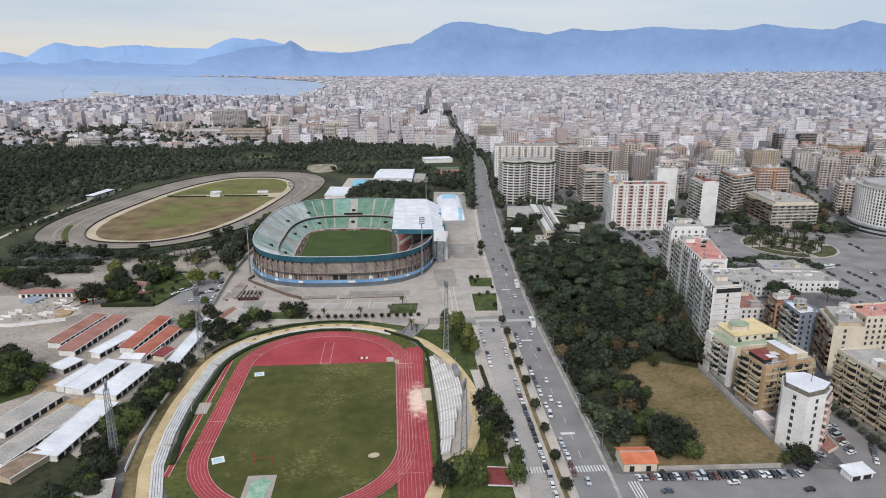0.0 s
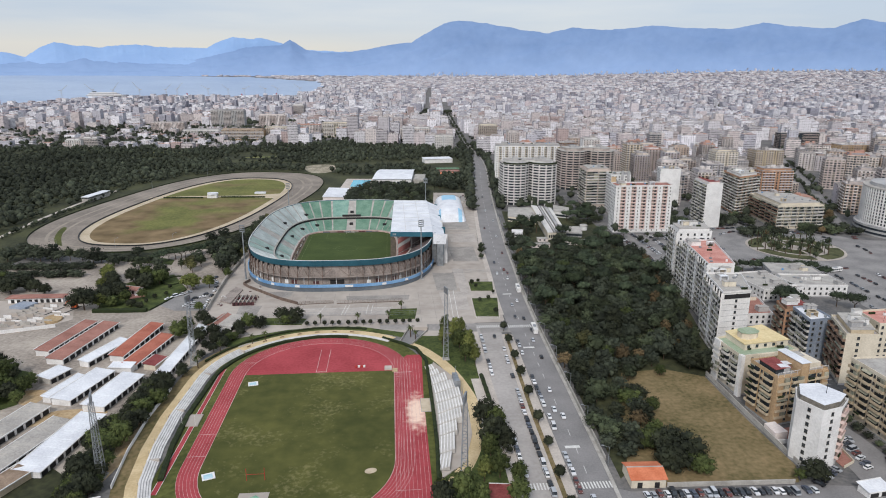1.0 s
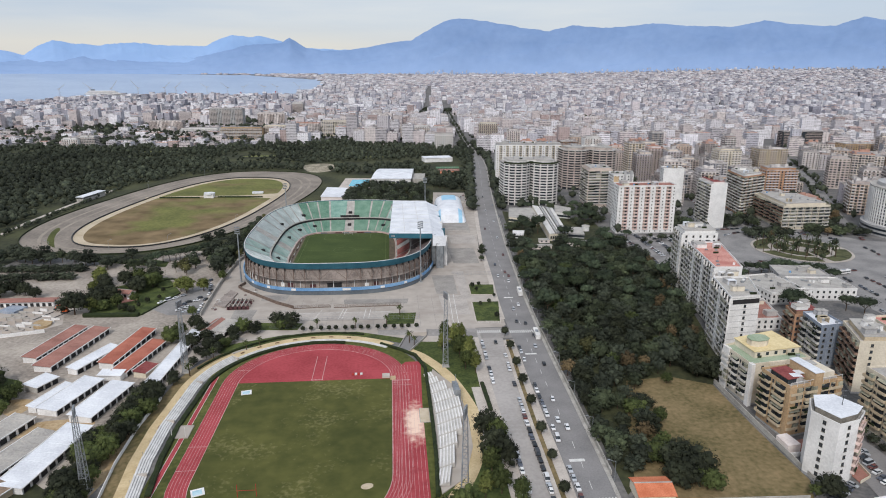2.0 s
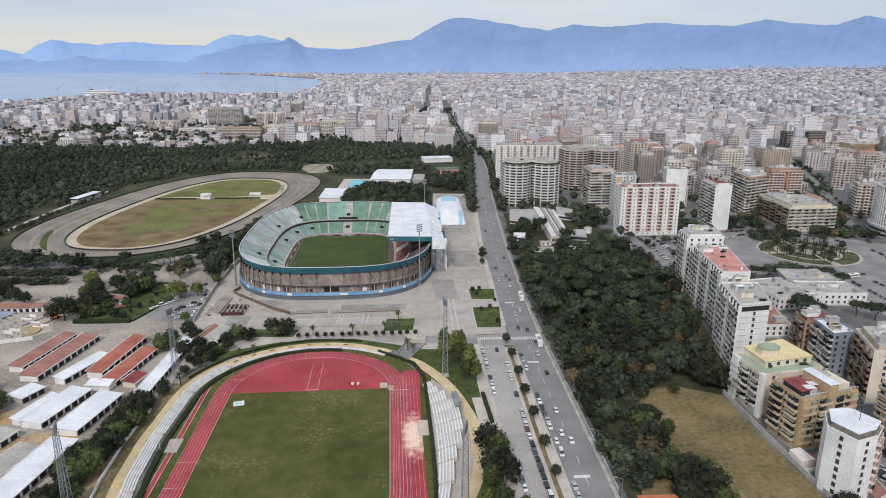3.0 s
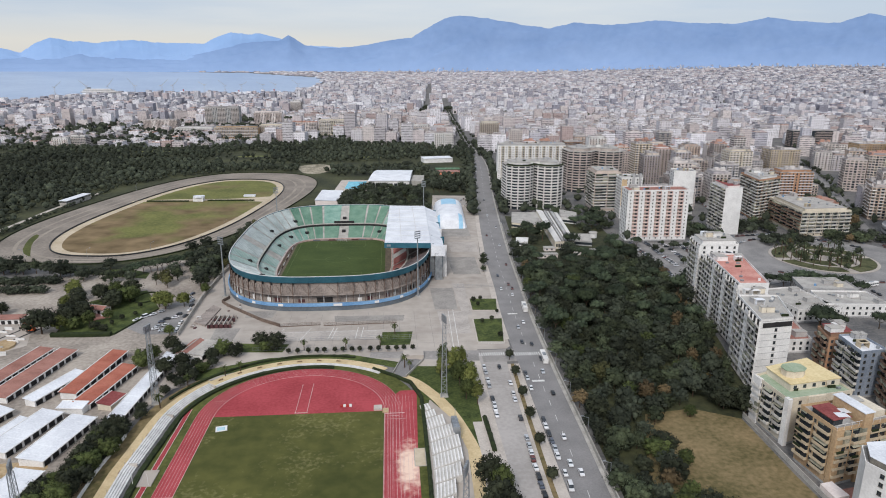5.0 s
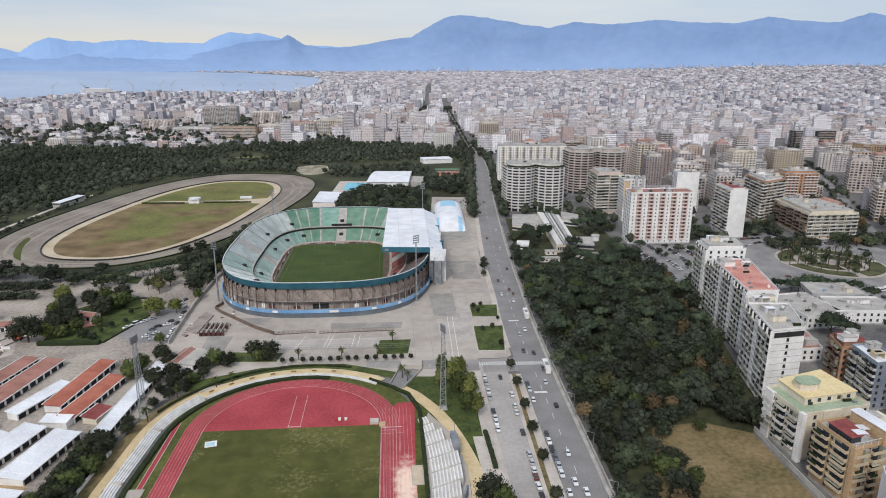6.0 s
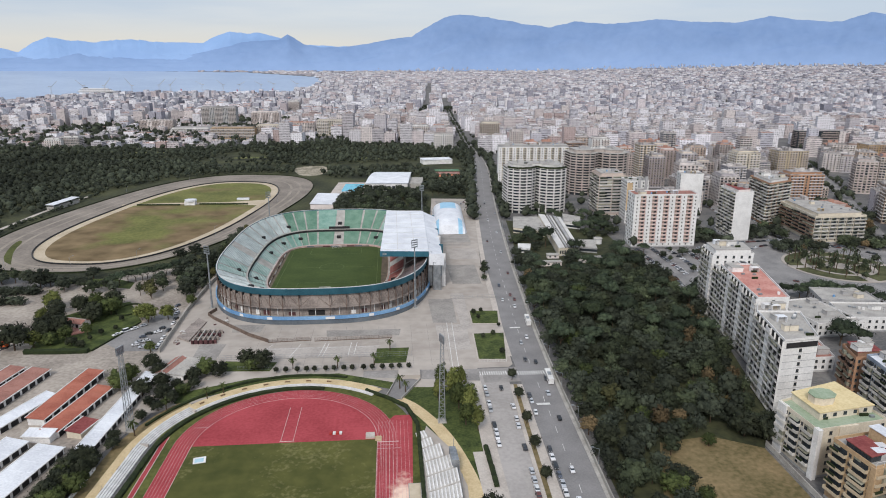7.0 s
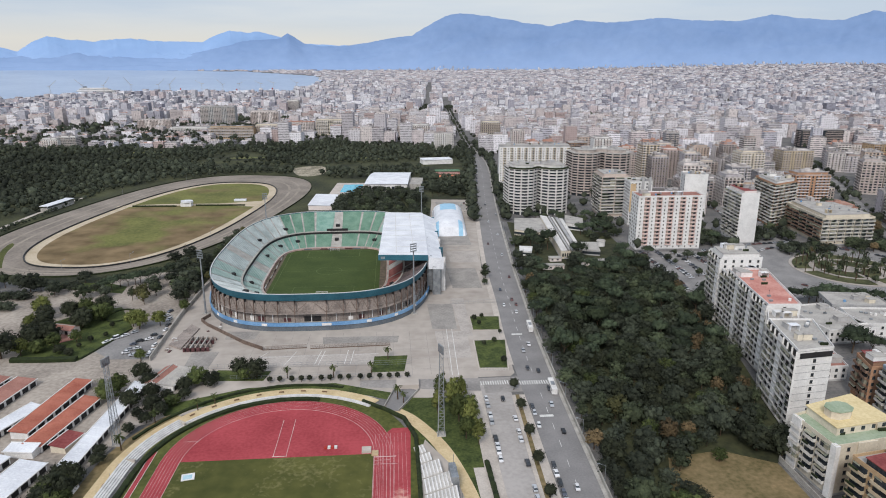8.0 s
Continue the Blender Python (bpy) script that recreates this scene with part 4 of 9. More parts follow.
part("mat_stack", Shape().box(-4.8, 308.5, 0.2, -1.2, 312, 1.1), M_paving, mats_)
part("bench", Shape().box(-1.0, 306.5, 0.2, 1.6, 309.5, 0.8), M_dirt, mats_)
hur = thing("hurdle_stack", "stack of white and red hurdles", "hurdles", base=(-17, 313, 0.2))
for i in range(4):
    part("hurdle", Shape().box(-19.5 + i * 1.3, 312.6, 0.2, -18.4 + i * 1.3, 314.0, 0.9), M_white_wall if i % 2 else M_redpost, hur)
fz = thing("small_bare_patch", "small heap of pale sand on the grass", "sand heap", base=(-9.3, 223.7, 0.2))
part("heap", Shape().prism(superellipse(-9.3, 223.7, 2.3, 1.7, 0.3, 2, 14), 0.2, 0.36), M_sand_pale, fz)

# ---- stadium ----
def lattice(s, x, y, h, w0, w1, n, z0=0.0):
    """A square lattice mast."""
    cor = lambda z, k: (x + (w0 + (w1 - w0) * z / h) / 2 * (1, 1, -1, -1)[k % 4], y + (w0 + (w1 - w0) * z / h) / 2 * (1, -1, -1, 1)[k % 4], z0 + z)
    for k in range(4):
        s.tube(cor(0, k), cor(h, k), 0.16, 0.12, 4)
    for i in range(n):
        za, zb = h * i / n, h * (i + 1) / n
        for k in range(4):
            s.tube(cor(za, k), cor(zb, k + 1), 0.08, sides=3)
            s.tube(cor(zb, k), cor(zb, k + 1), 0.08, sides=3)
    return s


SX, SY = -38.5, 545.0


def bowl(t, s):
    """A plan point of the bowl: t round it in turns from the east, s from the pitch side 0 to the rim 1."""
    c, q = math.cos(2 * math.pi * t), math.sin(2 * math.pi * t)
    a = (42.0 * math.copysign(abs(c) ** 0.5, c), 61.0 * math.copysign(abs(q) ** 0.5, q))
    b = (71.5 * math.copysign(abs(c) ** (2 / 3), c), 110.0 * math.copysign(abs(q) ** (2 / 3), q))
    return (SX + a[0] + (b[0] - a[0]) * s, SY + a[1] + (b[1] - a[1]) * s)


def ring_line(s, t0=0.0, t1=1.0, k=120):
    return [bowl(t0 + (t1 - t0) * i / k, s) for i in range(k + 1)]


M_facade = mat("stained_beige_concrete", rgb(122, 113, 108), rgb(164, 153, 146), 0.9, 0.15, 1.2)
M_teal = mat("teal_painted_steel", rgb(40, 86, 102), rgb(58, 108, 124), 0.6, 0.1, 1.5)
M_band = mat("light_blue_paint", rgb(96, 140, 184), rgb(134, 172, 208), 0.75, 0.1, 1.5)
M_base = mat("grey_blue_base_wall", rgb(84, 92, 100), rgb(112, 118, 124), 0.85, 0.1, 1.5)
M_maroon = mat("dark_maroon_gate", rgb(70, 44, 48), rgb(98, 66, 66), 0.8, 0.3, 2)
M_seat = [mat("green_seats", rgb(96, 136, 118), rgb(136, 164, 148), 0.7, 0.12, 1.6), mat("teal_seats", rgb(112, 152, 140), rgb(158, 186, 176), 0.7, 0.12, 1.6),
          mat("bleached_seats", rgb(172, 180, 178), rgb(212, 218, 216), 0.75, 0.12, 1.6), mat("pale_teal_seats", rgb(146, 172, 164), rgb(190, 204, 198), 0.75, 0.12, 1.6),
          mat("dusty_grey_seats", rgb(92, 84, 84), rgb(128, 112, 110), 0.75, 0.12, 1.6), mat("dull_red_seats", rgb(140, 84, 80), rgb(172, 116, 108), 0.75, 0.12, 1.6)]
stad = thing("stadium", "oval football stadium with green seats and a white-roofed main stand", "stadium", base=(SX, SY, 0))


def ribbon(s, la, za, lb, zb, m=0):
    for i in range(len(la) - 1):
        s.face([(*la[i], za), (*lb[i], zb), (*lb[i + 1], zb), (*la[i + 1], za)], m)
    return s


low0, low1, up0, up1 = 0.05, 0.40, 0.44, 0.985
body = Shape()
part("front_wall", Shape().wall(ring_line(0.0)[:-1], 0.1, 1.5, 0.3, closed=True), mat("rose_front_wall", rgb(178, 148, 142), rgb(204, 178, 170)), stad)
ribbon(body, ring_line(0.0), 1.3, ring_line(low0), 1.3)
ribbon(body, ring_line(low0), 1.2, ring_line(low1), 7.6)
ribbon(body, ring_line(low1), 7.6, ring_line(low1), 10.0)
ribbon(body, ring_line(low1), 10.0, ring_line(up0), 10.0)
ribbon(body, ring_line(up0), 9.9, ring_line(up1), 20.5)
part("terrace_concrete", body, M_concrete, stad, "grey concrete terraces and aisles")
part("tier_gap", Shape().wall(ring_line(low1 - 0.005), 7.9, 9.5, 0.25, closed=True), M_dark, stad, "dark gap between the tiers")
NS = 40
for tier, (s0, s1, z0, z1, rows) in enumerate(((low0, low1, 1.35, 7.7, 12), (up0, up1, 10.1, 20.6, 20))):
    for k in range(NS):
        t0, t1 = (k + 0.07) / NS, (k + 0.93) / NS
        mid_t = (k + 0.5) / NS
        x, y = bowl(mid_t, 0.5)
        west, east = x < SX - 40 and abs(y - SY) < 75, x > SX + 38
        if east and abs(y - SY) < 68:
            m = M_seat[4] if tier or rng.random() < 0.3 else M_seat[5]
        elif west:
            m = M_seat[2] if (tier and rng.random() < 0.85) else (M_seat[3] if rng.random() < 0.75 else M_seat[1])
        elif y < SY:
            m = M_seat[rng.choice((0, 2, 3))]
        else:
            m = M_seat[0] if rng.random() < 0.6 else M_seat[rng.choice((1, 3))]
        s = Shape()
        sub = 4
        profile = []
        for r in range(rows):
            a0, a1 = s0 + (s1 - s0) * r / rows, s0 + (s1 - s0) * (r + 0.72) / rows
            z = z0 + (z1 - z0) * (r + 0.6) / rows
            profile += [(a0, z - 0.42), (a0, z), (a1, z), (a1, z + 0.4)]
        grid = [(*bowl(t0 + (t1 - t0) * q / sub, a), z) for a, z in profile for q in range(sub + 1)]
        s.solid(grid, [(j * (sub + 1) + q + 1, j * (sub + 1) + q, (j + 1) * (sub + 1) + q, (j + 1) * (sub + 1) + q + 1) for j in range(len(profile) - 1) for q in range(sub)])
        part("seat_block", s, m, stad)
        if (k % 3 == 1 and tier == 0) or (k % 4 == 2 and tier == 1):
            sm = s0 + (s1 - s0) * (0.45 if tier == 0 else 0.2)
            a, b = bowl((k + 0.0) / NS, sm), bowl((k + 0.0) / NS, sm + 0.07)
            zz = z0 + (z1 - z0) * (0.45 if tier == 0 else 0.2)
            # solid dark block: the shade inside the tunnel is its colour
            part("entrance_tunnel", Shape().wall([a, b], zz - 1.5, zz + 1.7, 3.2), M_dark, stad)
sp_, sq_ = bowl(0.243, 0.425), bowl(0.257, 0.425)
part("score_screen", Shape().wall([sp_, sq_], 8.8, 12.0, 0.6), M_dark, stad, "dark score screen between the tiers")
# outside: base, blue parapet, recessed wall, columns, rim
base_w = Shape()
ribbon(base_w, ring_line(1.045), 0.0, ring_line(1.045), 3.4)
part("base_wall", base_w, M_base, stad)
bw = Shape()
ribbon(bw, ring_line(1.055), 3.1, ring_line(1.055), 5.0)
ribbon(bw, ring_line(1.055), 5.0, ring_line(1.035), 5.0)
ribbon(bw, ring_line(1.035), 5.0, ring_line(1.035), 3.6)
part("blue_parapet", bw, M_band, stad, "light blue painted parapet")
deck = Shape()
ribbon(deck, ring_line(1.04), 3.6, ring_line(0.86), 3.6)
part("concourse_deck", deck, M_concrete, stad)
fa = Shape()
ribbon(fa, ring_line(0.93), 3.6, ring_line(0.93), 9.6)
ribbon(fa, ring_line(0.93), 9.6, ring_line(0.95), 9.6)
ribbon(fa, ring_line(0.95), 9.6, ring_line(0.95), 17.0)
part("inner_facade", fa, M_facade, stad)
dk = Shape()
ribbon(dk, ring_line(1.0), 9.7, ring_line(0.93), 9.7)
ribbon(dk, ring_line(1.0), 9.2, ring_line(1.0), 9.7)
part("upper_deck", dk, M_facade, stad)
rim = Shape()
ribbon(rim, ring_line(0.975), 16.9, ring_line(1.01), 21.2)
ribbon(rim, ring_line(1.01), 21.2, ring_line(0.985), 21.2)
ribbon(rim, ring_line(0.985), 21.2, ring_line(0.985), 20.2)
part("rim_band", rim, M_teal, stad, "slanted teal band round the rim")
part("rim_coping", Shape().wall(ring_line(0.993), 21.15, 21.45, 0.55, closed=True), M_terrace, stad, "pale coping on the rim")
NC = 72
M_post = mat("brown_painted_post", rgb(92, 76, 68), rgb(120, 102, 92), 0.8, 0.3, 2)
for k in range(NC):
    t = (k + 0.5) / NC
    x, y = bowl(t, 1.0)
    if x > 24 and 500 < y < 620:
        continue
    a, b = bowl(t, 0.985), bowl(t, 0.94)
    c = Shape().wall([bowl(t, 1.005), bowl(t, 0.99)], 3.6, 17.0, 0.32)
    part("column", c, M_post, stad)
    part("bracket", Shape().wall([bowl(t, 1.0), bowl(t, 0.955)], 15.3, 17.1, 0.5), M_metal_dk, stad)
    part("fin", Shape().wall([bowl(t + 0.5 / NC, 0.945), bowl(t + 0.5 / NC, 0.93)], 3.7, 9.2, 0.35), M_white_wall, stad)
    if y < 580 or x < -60:
        u0, u1 = bowl(t - 0.45 / NC, 0.995), bowl(t + 0.45 / NC, 0.995)
        mid_p = bowl(t, 1.0)
        br = Shape()
        br.tube((*u0, 16.2), (mid_p[0], mid_p[1], 10.2), 0.13, sides=4)
        br.tube((*u1, 16.2), (mid_p[0], mid_p[1], 10.2), 0.13, sides=4)
        part("brace", br, M_post, stad)
    if k % 3:
        w0, w1 = rng.uniform(0.1, 0.35), rng.uniform(0.6, 0.9)
        p, q = bowl(t + w0 / NC, 0.931), bowl(t + w1 / NC, 0.931)
        part("gate", Shape().wall([p, q], 3.7, rng.uniform(5.6, 6.9), 0.3), rng.choice((M_maroon, M_white_wall, M_dark, M_dark, M_maroon)), stad)
for k in range(0, NC, 3):
    p, q = bowl((k + 0.3) / NC, 1.057), bowl((k + 0.75) / NC, 1.057)
    part("notice_panel", Shape().wall([p, q], 3.3, 4.8, 0.12), M_white_wall, stad)
# main stand: roof, fascia, trusses, back building
roof_z = 25.6
rf = Shape().prism([(-1.0, 493.5), (31.0, 490.5), (33.5, 616.5), (2.5, 621.0)], roof_z, roof_z + 1.1, bottom=True)
stand_roof = part("roof", rf, M_sheet, stad, "white sheet-metal stand roof")
ribs = Shape()
for i in range(9):
    y0 = 496 + i * 15.2
    ribs.box(1.5, y0, roof_z + 1.1, 32.0, y0 + 0.35, roof_z + 1.22)
for x in (10.5, 22.0):
    ribs.box(x, 496, roof_z + 1.1, x + 0.3, 615, roof_z + 1.3)
part("roof_rib", ribs, M_terrace, stand_roof)
part("roof_fascia", Shape().prism([(-1.2, 492.6), (31.0, 489.6), (31.0, 490.4), (-1.2, 493.4)], roof_z - 2.6, roof_z + 0.9, bottom=True), M_teal, stand_roof, "teal end fascia of the roof")
part("back_roof", Shape().solid([(31, 490.5, 26.0), (40.5, 489, 22.5), (43, 612, 22.5), (33.5, 616.5, 26.0), (31, 490.5, 25.2), (40.5, 489, 21.7), (43, 612, 21.7), (33.5, 616.5, 25.2)],
     [(0, 1, 2, 3), (7, 6, 5, 4), (0, 4, 5, 1), (1, 5, 6, 2), (2, 6, 7, 3)]), M_sheet, stad, "sloping white sheet roof at the back")
part("back_building", Shape().prism([(33, 494), (39, 494), (41.5, 612), (35, 614)], 0, 21.6), M_facade, stad)
part("end_panel", Shape().prism([(31.2, 488.6), (41.0, 487.4), (41.1, 488.4), (31.3, 489.6)], 17.5, 25.2, bottom=True), M_sheet, stad, "white end panel under the roof")
for i in range(6):
    y0 = 492 + i * 23.5
    part("roof_frame", Shape().box(30.5, y0, 2.0, 33.5, y0 + 1.0, roof_z).box(0.5, y0 + 0.2, roof_z - 1.6, 33, y0 + 0.7, roof_z - 0.05), M_metal, stad)
    part("buttress", Shape().prism([(40.0, y0 + 3), (42.6, y0 + 3.2), (42.8, y0 + 4.0), (40.2, y0 + 3.8)], 0, 23.5), M_teal if i % 2 else M_white_wall, stad)
    for j in range(3):
        part("back_window", Shape().box(41.2 + 0.02 * i, y0 + 4 + j * 6, 8.0, 42.9, y0 + 8 + j * 6, 17.5), M_glass, stad)
part("end_tower", lattice(Shape(), 36.5, 490.5, 19.5, 5.4, 5.0, 7).box(34.2, 488.2, 0, 38.8, 492.8, 17.4), M_metal, stad, "pale grey steel stair tower")

pitch = thing("football_pitch", "mown green football pitch with white markings", "football pitch", base=(SX, SY, 0))
PX0, PX1, PY0, PY1 = -72.5, -4.5, 492.5, 597.5
turf = Shape()
turf.face([(PX0 - 3, PY0 - 4, 0.3), (PX1 + 3, PY0 - 4, 0.3), (PX1 + 3, PY1 + 4, 0.3), (PX0 - 3, PY1 + 4, 0.3)])
part("turf", turf, M_pitch, pitch)
part("surround", Shape().face([(*p, 0.2) for p in ring_line(0.0)[:-1]]), mat("worn_pitch_edge", rgb(78, 72, 60), rgb(112, 98, 84)), pitch, "worn grey-brown strip round the turf")
pl = Shape()


def pline(x0, y0, x1, y1):
    pl.face([(x0 - 0.08, y0 - 0.08, 0.33), (x1 + 0.08, y0 - 0.08, 0.33), (x1 + 0.08, y1 + 0.08, 0.33), (x0 - 0.08, y1 + 0.08, 0.33)])


pline(PX0, PY0, PX1, PY0), pline(PX0, PY1, PX1, PY1), pline(PX0, PY0, PX0, PY1), pline(PX1, PY0, PX1, PY1), pline(PX0, SY, PX1, SY)
for y0, d in ((PY0, 1), (PY1, -1)):
    for w, q in ((20.16, 16.5), (9.16, 5.5)):
        ya, yb = sorted((y0, y0 + d * q))
        pline(SX - w, ya, SX - w, yb), pline(SX + w, ya, SX + w, yb), pline(SX - w, y0 + d * q, SX + w, y0 + d * q)
pl.strip(superellipse(SX, SY, 9.2, 9.2, 0, 2, 40), superellipse(SX, SY, 9.0, 9.0, 0, 2, 40), 0.33, closed=True)
part("marking", pl, mat("worn_pitch_line", rgb(96, 112, 72), rgb(112, 126, 88)), pitch)
for y0 in (PY0, PY1):
    g = thing("goal", "white football goal with net", "goal", "goals on the pitch", base=(SX, y0, 0.3))
    fr = Shape().tube((SX - 3.7, y0, 0.3), (SX - 3.7, y0, 2.75), 0.09).tube((SX + 3.7, y0, 0.3), (SX + 3.7, y0, 2.75), 0.09).tube((SX - 3.7, y0, 2.75), (SX + 3.7, y0, 2.75), 0.09)
    part("goal_frame", fr, M_white_wall, g)
    yy = y0 + (2.0 if y0 > SY else -2.0)
    nt = Shape()
    for i in range(12):
        x = SX - 3.6 + i * 7.2 / 11
        nt.tube((x, y0, 2.7), (x, yy, 0.32), 0.03, sides=3)
    for i in range(5):
        u = (i + 1) / 6
        nt.tube((SX - 3.6, y0 + (yy - y0) * u, 2.7 - 2.38 * u), (SX + 3.6, y0 + (yy - y0) * u, 2.7 - 2.38 * u), 0.03, sides=3)
    part("net", nt, M_white, g)
bd = thing("advertising_boards", "low row of dull boards along the pitch", "advertising boards", base=(SX, PY1 + 6, 0.2))
for i in range(10):
    part("board", Shape().box(PX0 + 2 + i * 6.6, PY1 + 6, 0.2, PX0 + 8 + i * 6.6, PY1 + 6.2, 1.2), (M_maroon, M_base, M_facade)[i % 3], bd)
for i in range(14):
    part("board", Shape().box(PX0 - 5.4, PY0 + i * 7.4, 0.2, PX0 - 5.2, PY0 + 6.6 + i * 7.4, 1.2), (M_facade, M_maroon, M_white_wall)[i % 3], bd)

# ---- apartment houses near by, piece by piece ----
W_white = mat("white_render", rgb(206, 204, 202), rgb(232, 230, 228), 0.85, 0.12, 1.2)
W_cream = mat("cream_render", rgb(196, 186, 168), rgb(220, 210, 192), 0.85, 0.12, 1.2)
W_tan = mat("tan_render", rgb(176, 160, 136), rgb(202, 186, 160), 0.85, 0.12, 1.2)
W_ochre = mat("ochre_render", rgb(166, 138, 106), rgb(194, 166, 132), 0.85, 0.12, 1.2)
W_pink = mat("rose_white_render", rgb(214, 202, 198), rgb(232, 222, 218), 0.85, 0.12, 1.2)
W_grey = mat("grey_render", rgb(150, 150, 152), rgb(182, 180, 178), 0.85, 0.12, 1.2)
W_brown = mat("brown_brick", rgb(126, 98, 80), rgb(156, 124, 102), 0.85, 0.12, 1.2)
W_brick = mat("orange_brick", rgb(160, 122, 96), rgb(186, 146, 118), 0.85, 0.12, 1.2)
W_grime = mat("grimy_white_render", rgb(186, 183, 180), rgb(224, 221, 218), 0.85, 0.06, 0.5, low=0.3, high=0.7)
# darker copy of the rose wall; shade of the balcony recesses painted in
W_recess = mat("shaded_rose_wall", rgb(150, 124, 116), rgb(176, 148, 139), 0.85, 0.12, 1.2)
W_blue = mat("grey_blue_cladding", rgb(120, 130, 146), rgb(158, 166, 178), 0.7, 0.12, 1.2)
R_grey = mat("grey_roof_felt", rgb(152, 148, 144), rgb(182, 178, 172), 0.9, 0.15, 1.0)
R_pink = mat("salmon_roof_paint", rgb(180, 116, 106), rgb(206, 156, 144), 0.85, 0.12, 1.0)
R_yellow = mat("yellow_roof_paint", rgb(204, 184, 138), rgb(226, 208, 164), 0.85, 0.12, 1.0)
R_green = mat("green_terrace_paint", rgb(138, 154, 128), rgb(164, 176, 154), 0.85, 0.12, 1.0)
R_red = mat("red_roof_sheet", rgb(120, 56, 56), rgb(150, 84, 80), 0.8, 0.12, 1.0)
M_parapet = mat("balcony_parapet", rgb(176, 172, 166), rgb(214, 210, 204), 0.85, 0.3, 2, rnd=0.25)
M_par_pink = mat("pink_balcony_parapet", rgb(196, 152, 144), rgb(214, 172, 162), 0.85, 0.3, 2, rnd=0.08)
M_par_rose = mat("rose_white_balcony_parapet", rgb(204, 178, 170), rgb(222, 200, 192), 0.85, 0.3, 2, rnd=0.08)
M_par_brown = mat("brown_balcony_parapet", rgb(120, 98, 84), rgb(150, 124, 106), 0.85, 0.3, 2, rnd=0.12)
M_shutter = mat("shutter", rgb(96, 92, 86), rgb(134, 128, 118), 0.8, 0.5, 4, rnd=0.3)
M_awning = mat("faded_awning", rgb(120, 128, 116), rgb(168, 160, 140), 0.85, 0.5, 4, rnd=0.3)
win_meshes = {}


def window_mesh(w, h):
    """A window: frame, two panes, half-lowered shutter. It faces -y, with its sill's middle at the origin."""
    if (w, h) not in win_meshes:
        s = Shape()
        s.box(-w / 2, -0.10, 0, w / 2, 0.02, h, 0)
        s.box(-w / 2 + 0.08, -0.13, 0.08, -0.03, -0.10, h - 0.08, 1)
        s.box(0.03, -0.13, 0.08, w / 2 - 0.08, -0.10, h - 0.08, 1)
        s.box(-w / 2 - 0.08, -0.22, -0.12, w / 2 + 0.08, 0.0, 0.0, 0)
        win_meshes[w, h] = s.mesh("window", [M_shutter, M_glass])
    return win_meshes[w, h]


bal_meshes = {}


def balcony_mesh(w, d, m, back=None, kind=0):
    """A balcony: slab, front and side parapets, dark doorway band behind."""
    key = (round(w, 1), d, m.name, back.name if back else "", kind)
    if key not in bal_meshes:
        s = Shape()
        s.box(-w / 2, -d, -0.2, w / 2, 0.0, 0.0, 0)
        s.box(-w / 2, -d, 0.0, w / 2, -d + 0.12, 1.0, 0)
        s.box(-w / 2, -d + 0.12, 0.0, -w / 2 + 0.12, 0.0, 1.0, 0)
        s.box(w / 2 - 0.12, -d + 0.12, 0.0, w / 2, 0.0, 1.0, 0)
        if back:
            s.box(-w / 2 + 0.12, -0.08, 0.02, w / 2 - 0.12, 0.0, 2.75, 3)
            s.box(-w * 0.1, -0.11, 0.02, w * 0.3, -0.08, 2.2, 1)
        else:
            s.box(-w / 2 + 0.3, -0.08, 0.02, w / 2 - 0.3, 0.0, 2.3, 1)
        s.box(-w / 2 + 0.3, -0.12, 1.7, -0.1, -0.08, 2.3, 2)
        if kind == 1:
            s.box(-w / 2 + 0.2, -d - 0.18, 0.55, w * 0.1, -d + 0.3, 1.25, 4)
        elif kind == 2:
            s.solid([(-w / 2 + 0.2, -0.1, 2.5), (w / 2 - 0.2, -0.1, 2.5), (w / 2 - 0.2, -d - 0.1, 1.75), (-w / 2 + 0.2, -d - 0.1, 1.75),
                     (-w / 2 + 0.2, -0.1, 2.45), (w / 2 - 0.2, -0.1, 2.45), (w / 2 - 0.2, -d - 0.1, 1.7), (-w / 2 + 0.2, -d - 0.1, 1.7)], [(0, 3, 2, 1), (4, 5, 6, 7), (2, 3, 7, 6)], 2)
        elif kind == 3:
            s.box(w * 0.1, -d + 0.12, 0.0, w / 2 - 0.12, 0.0, 2.5, 2)
        bal_meshes[key] = s.mesh("balcony", [m, M_glass, M_awning, back or m, M_hedge])
    return bal_meshes[key]


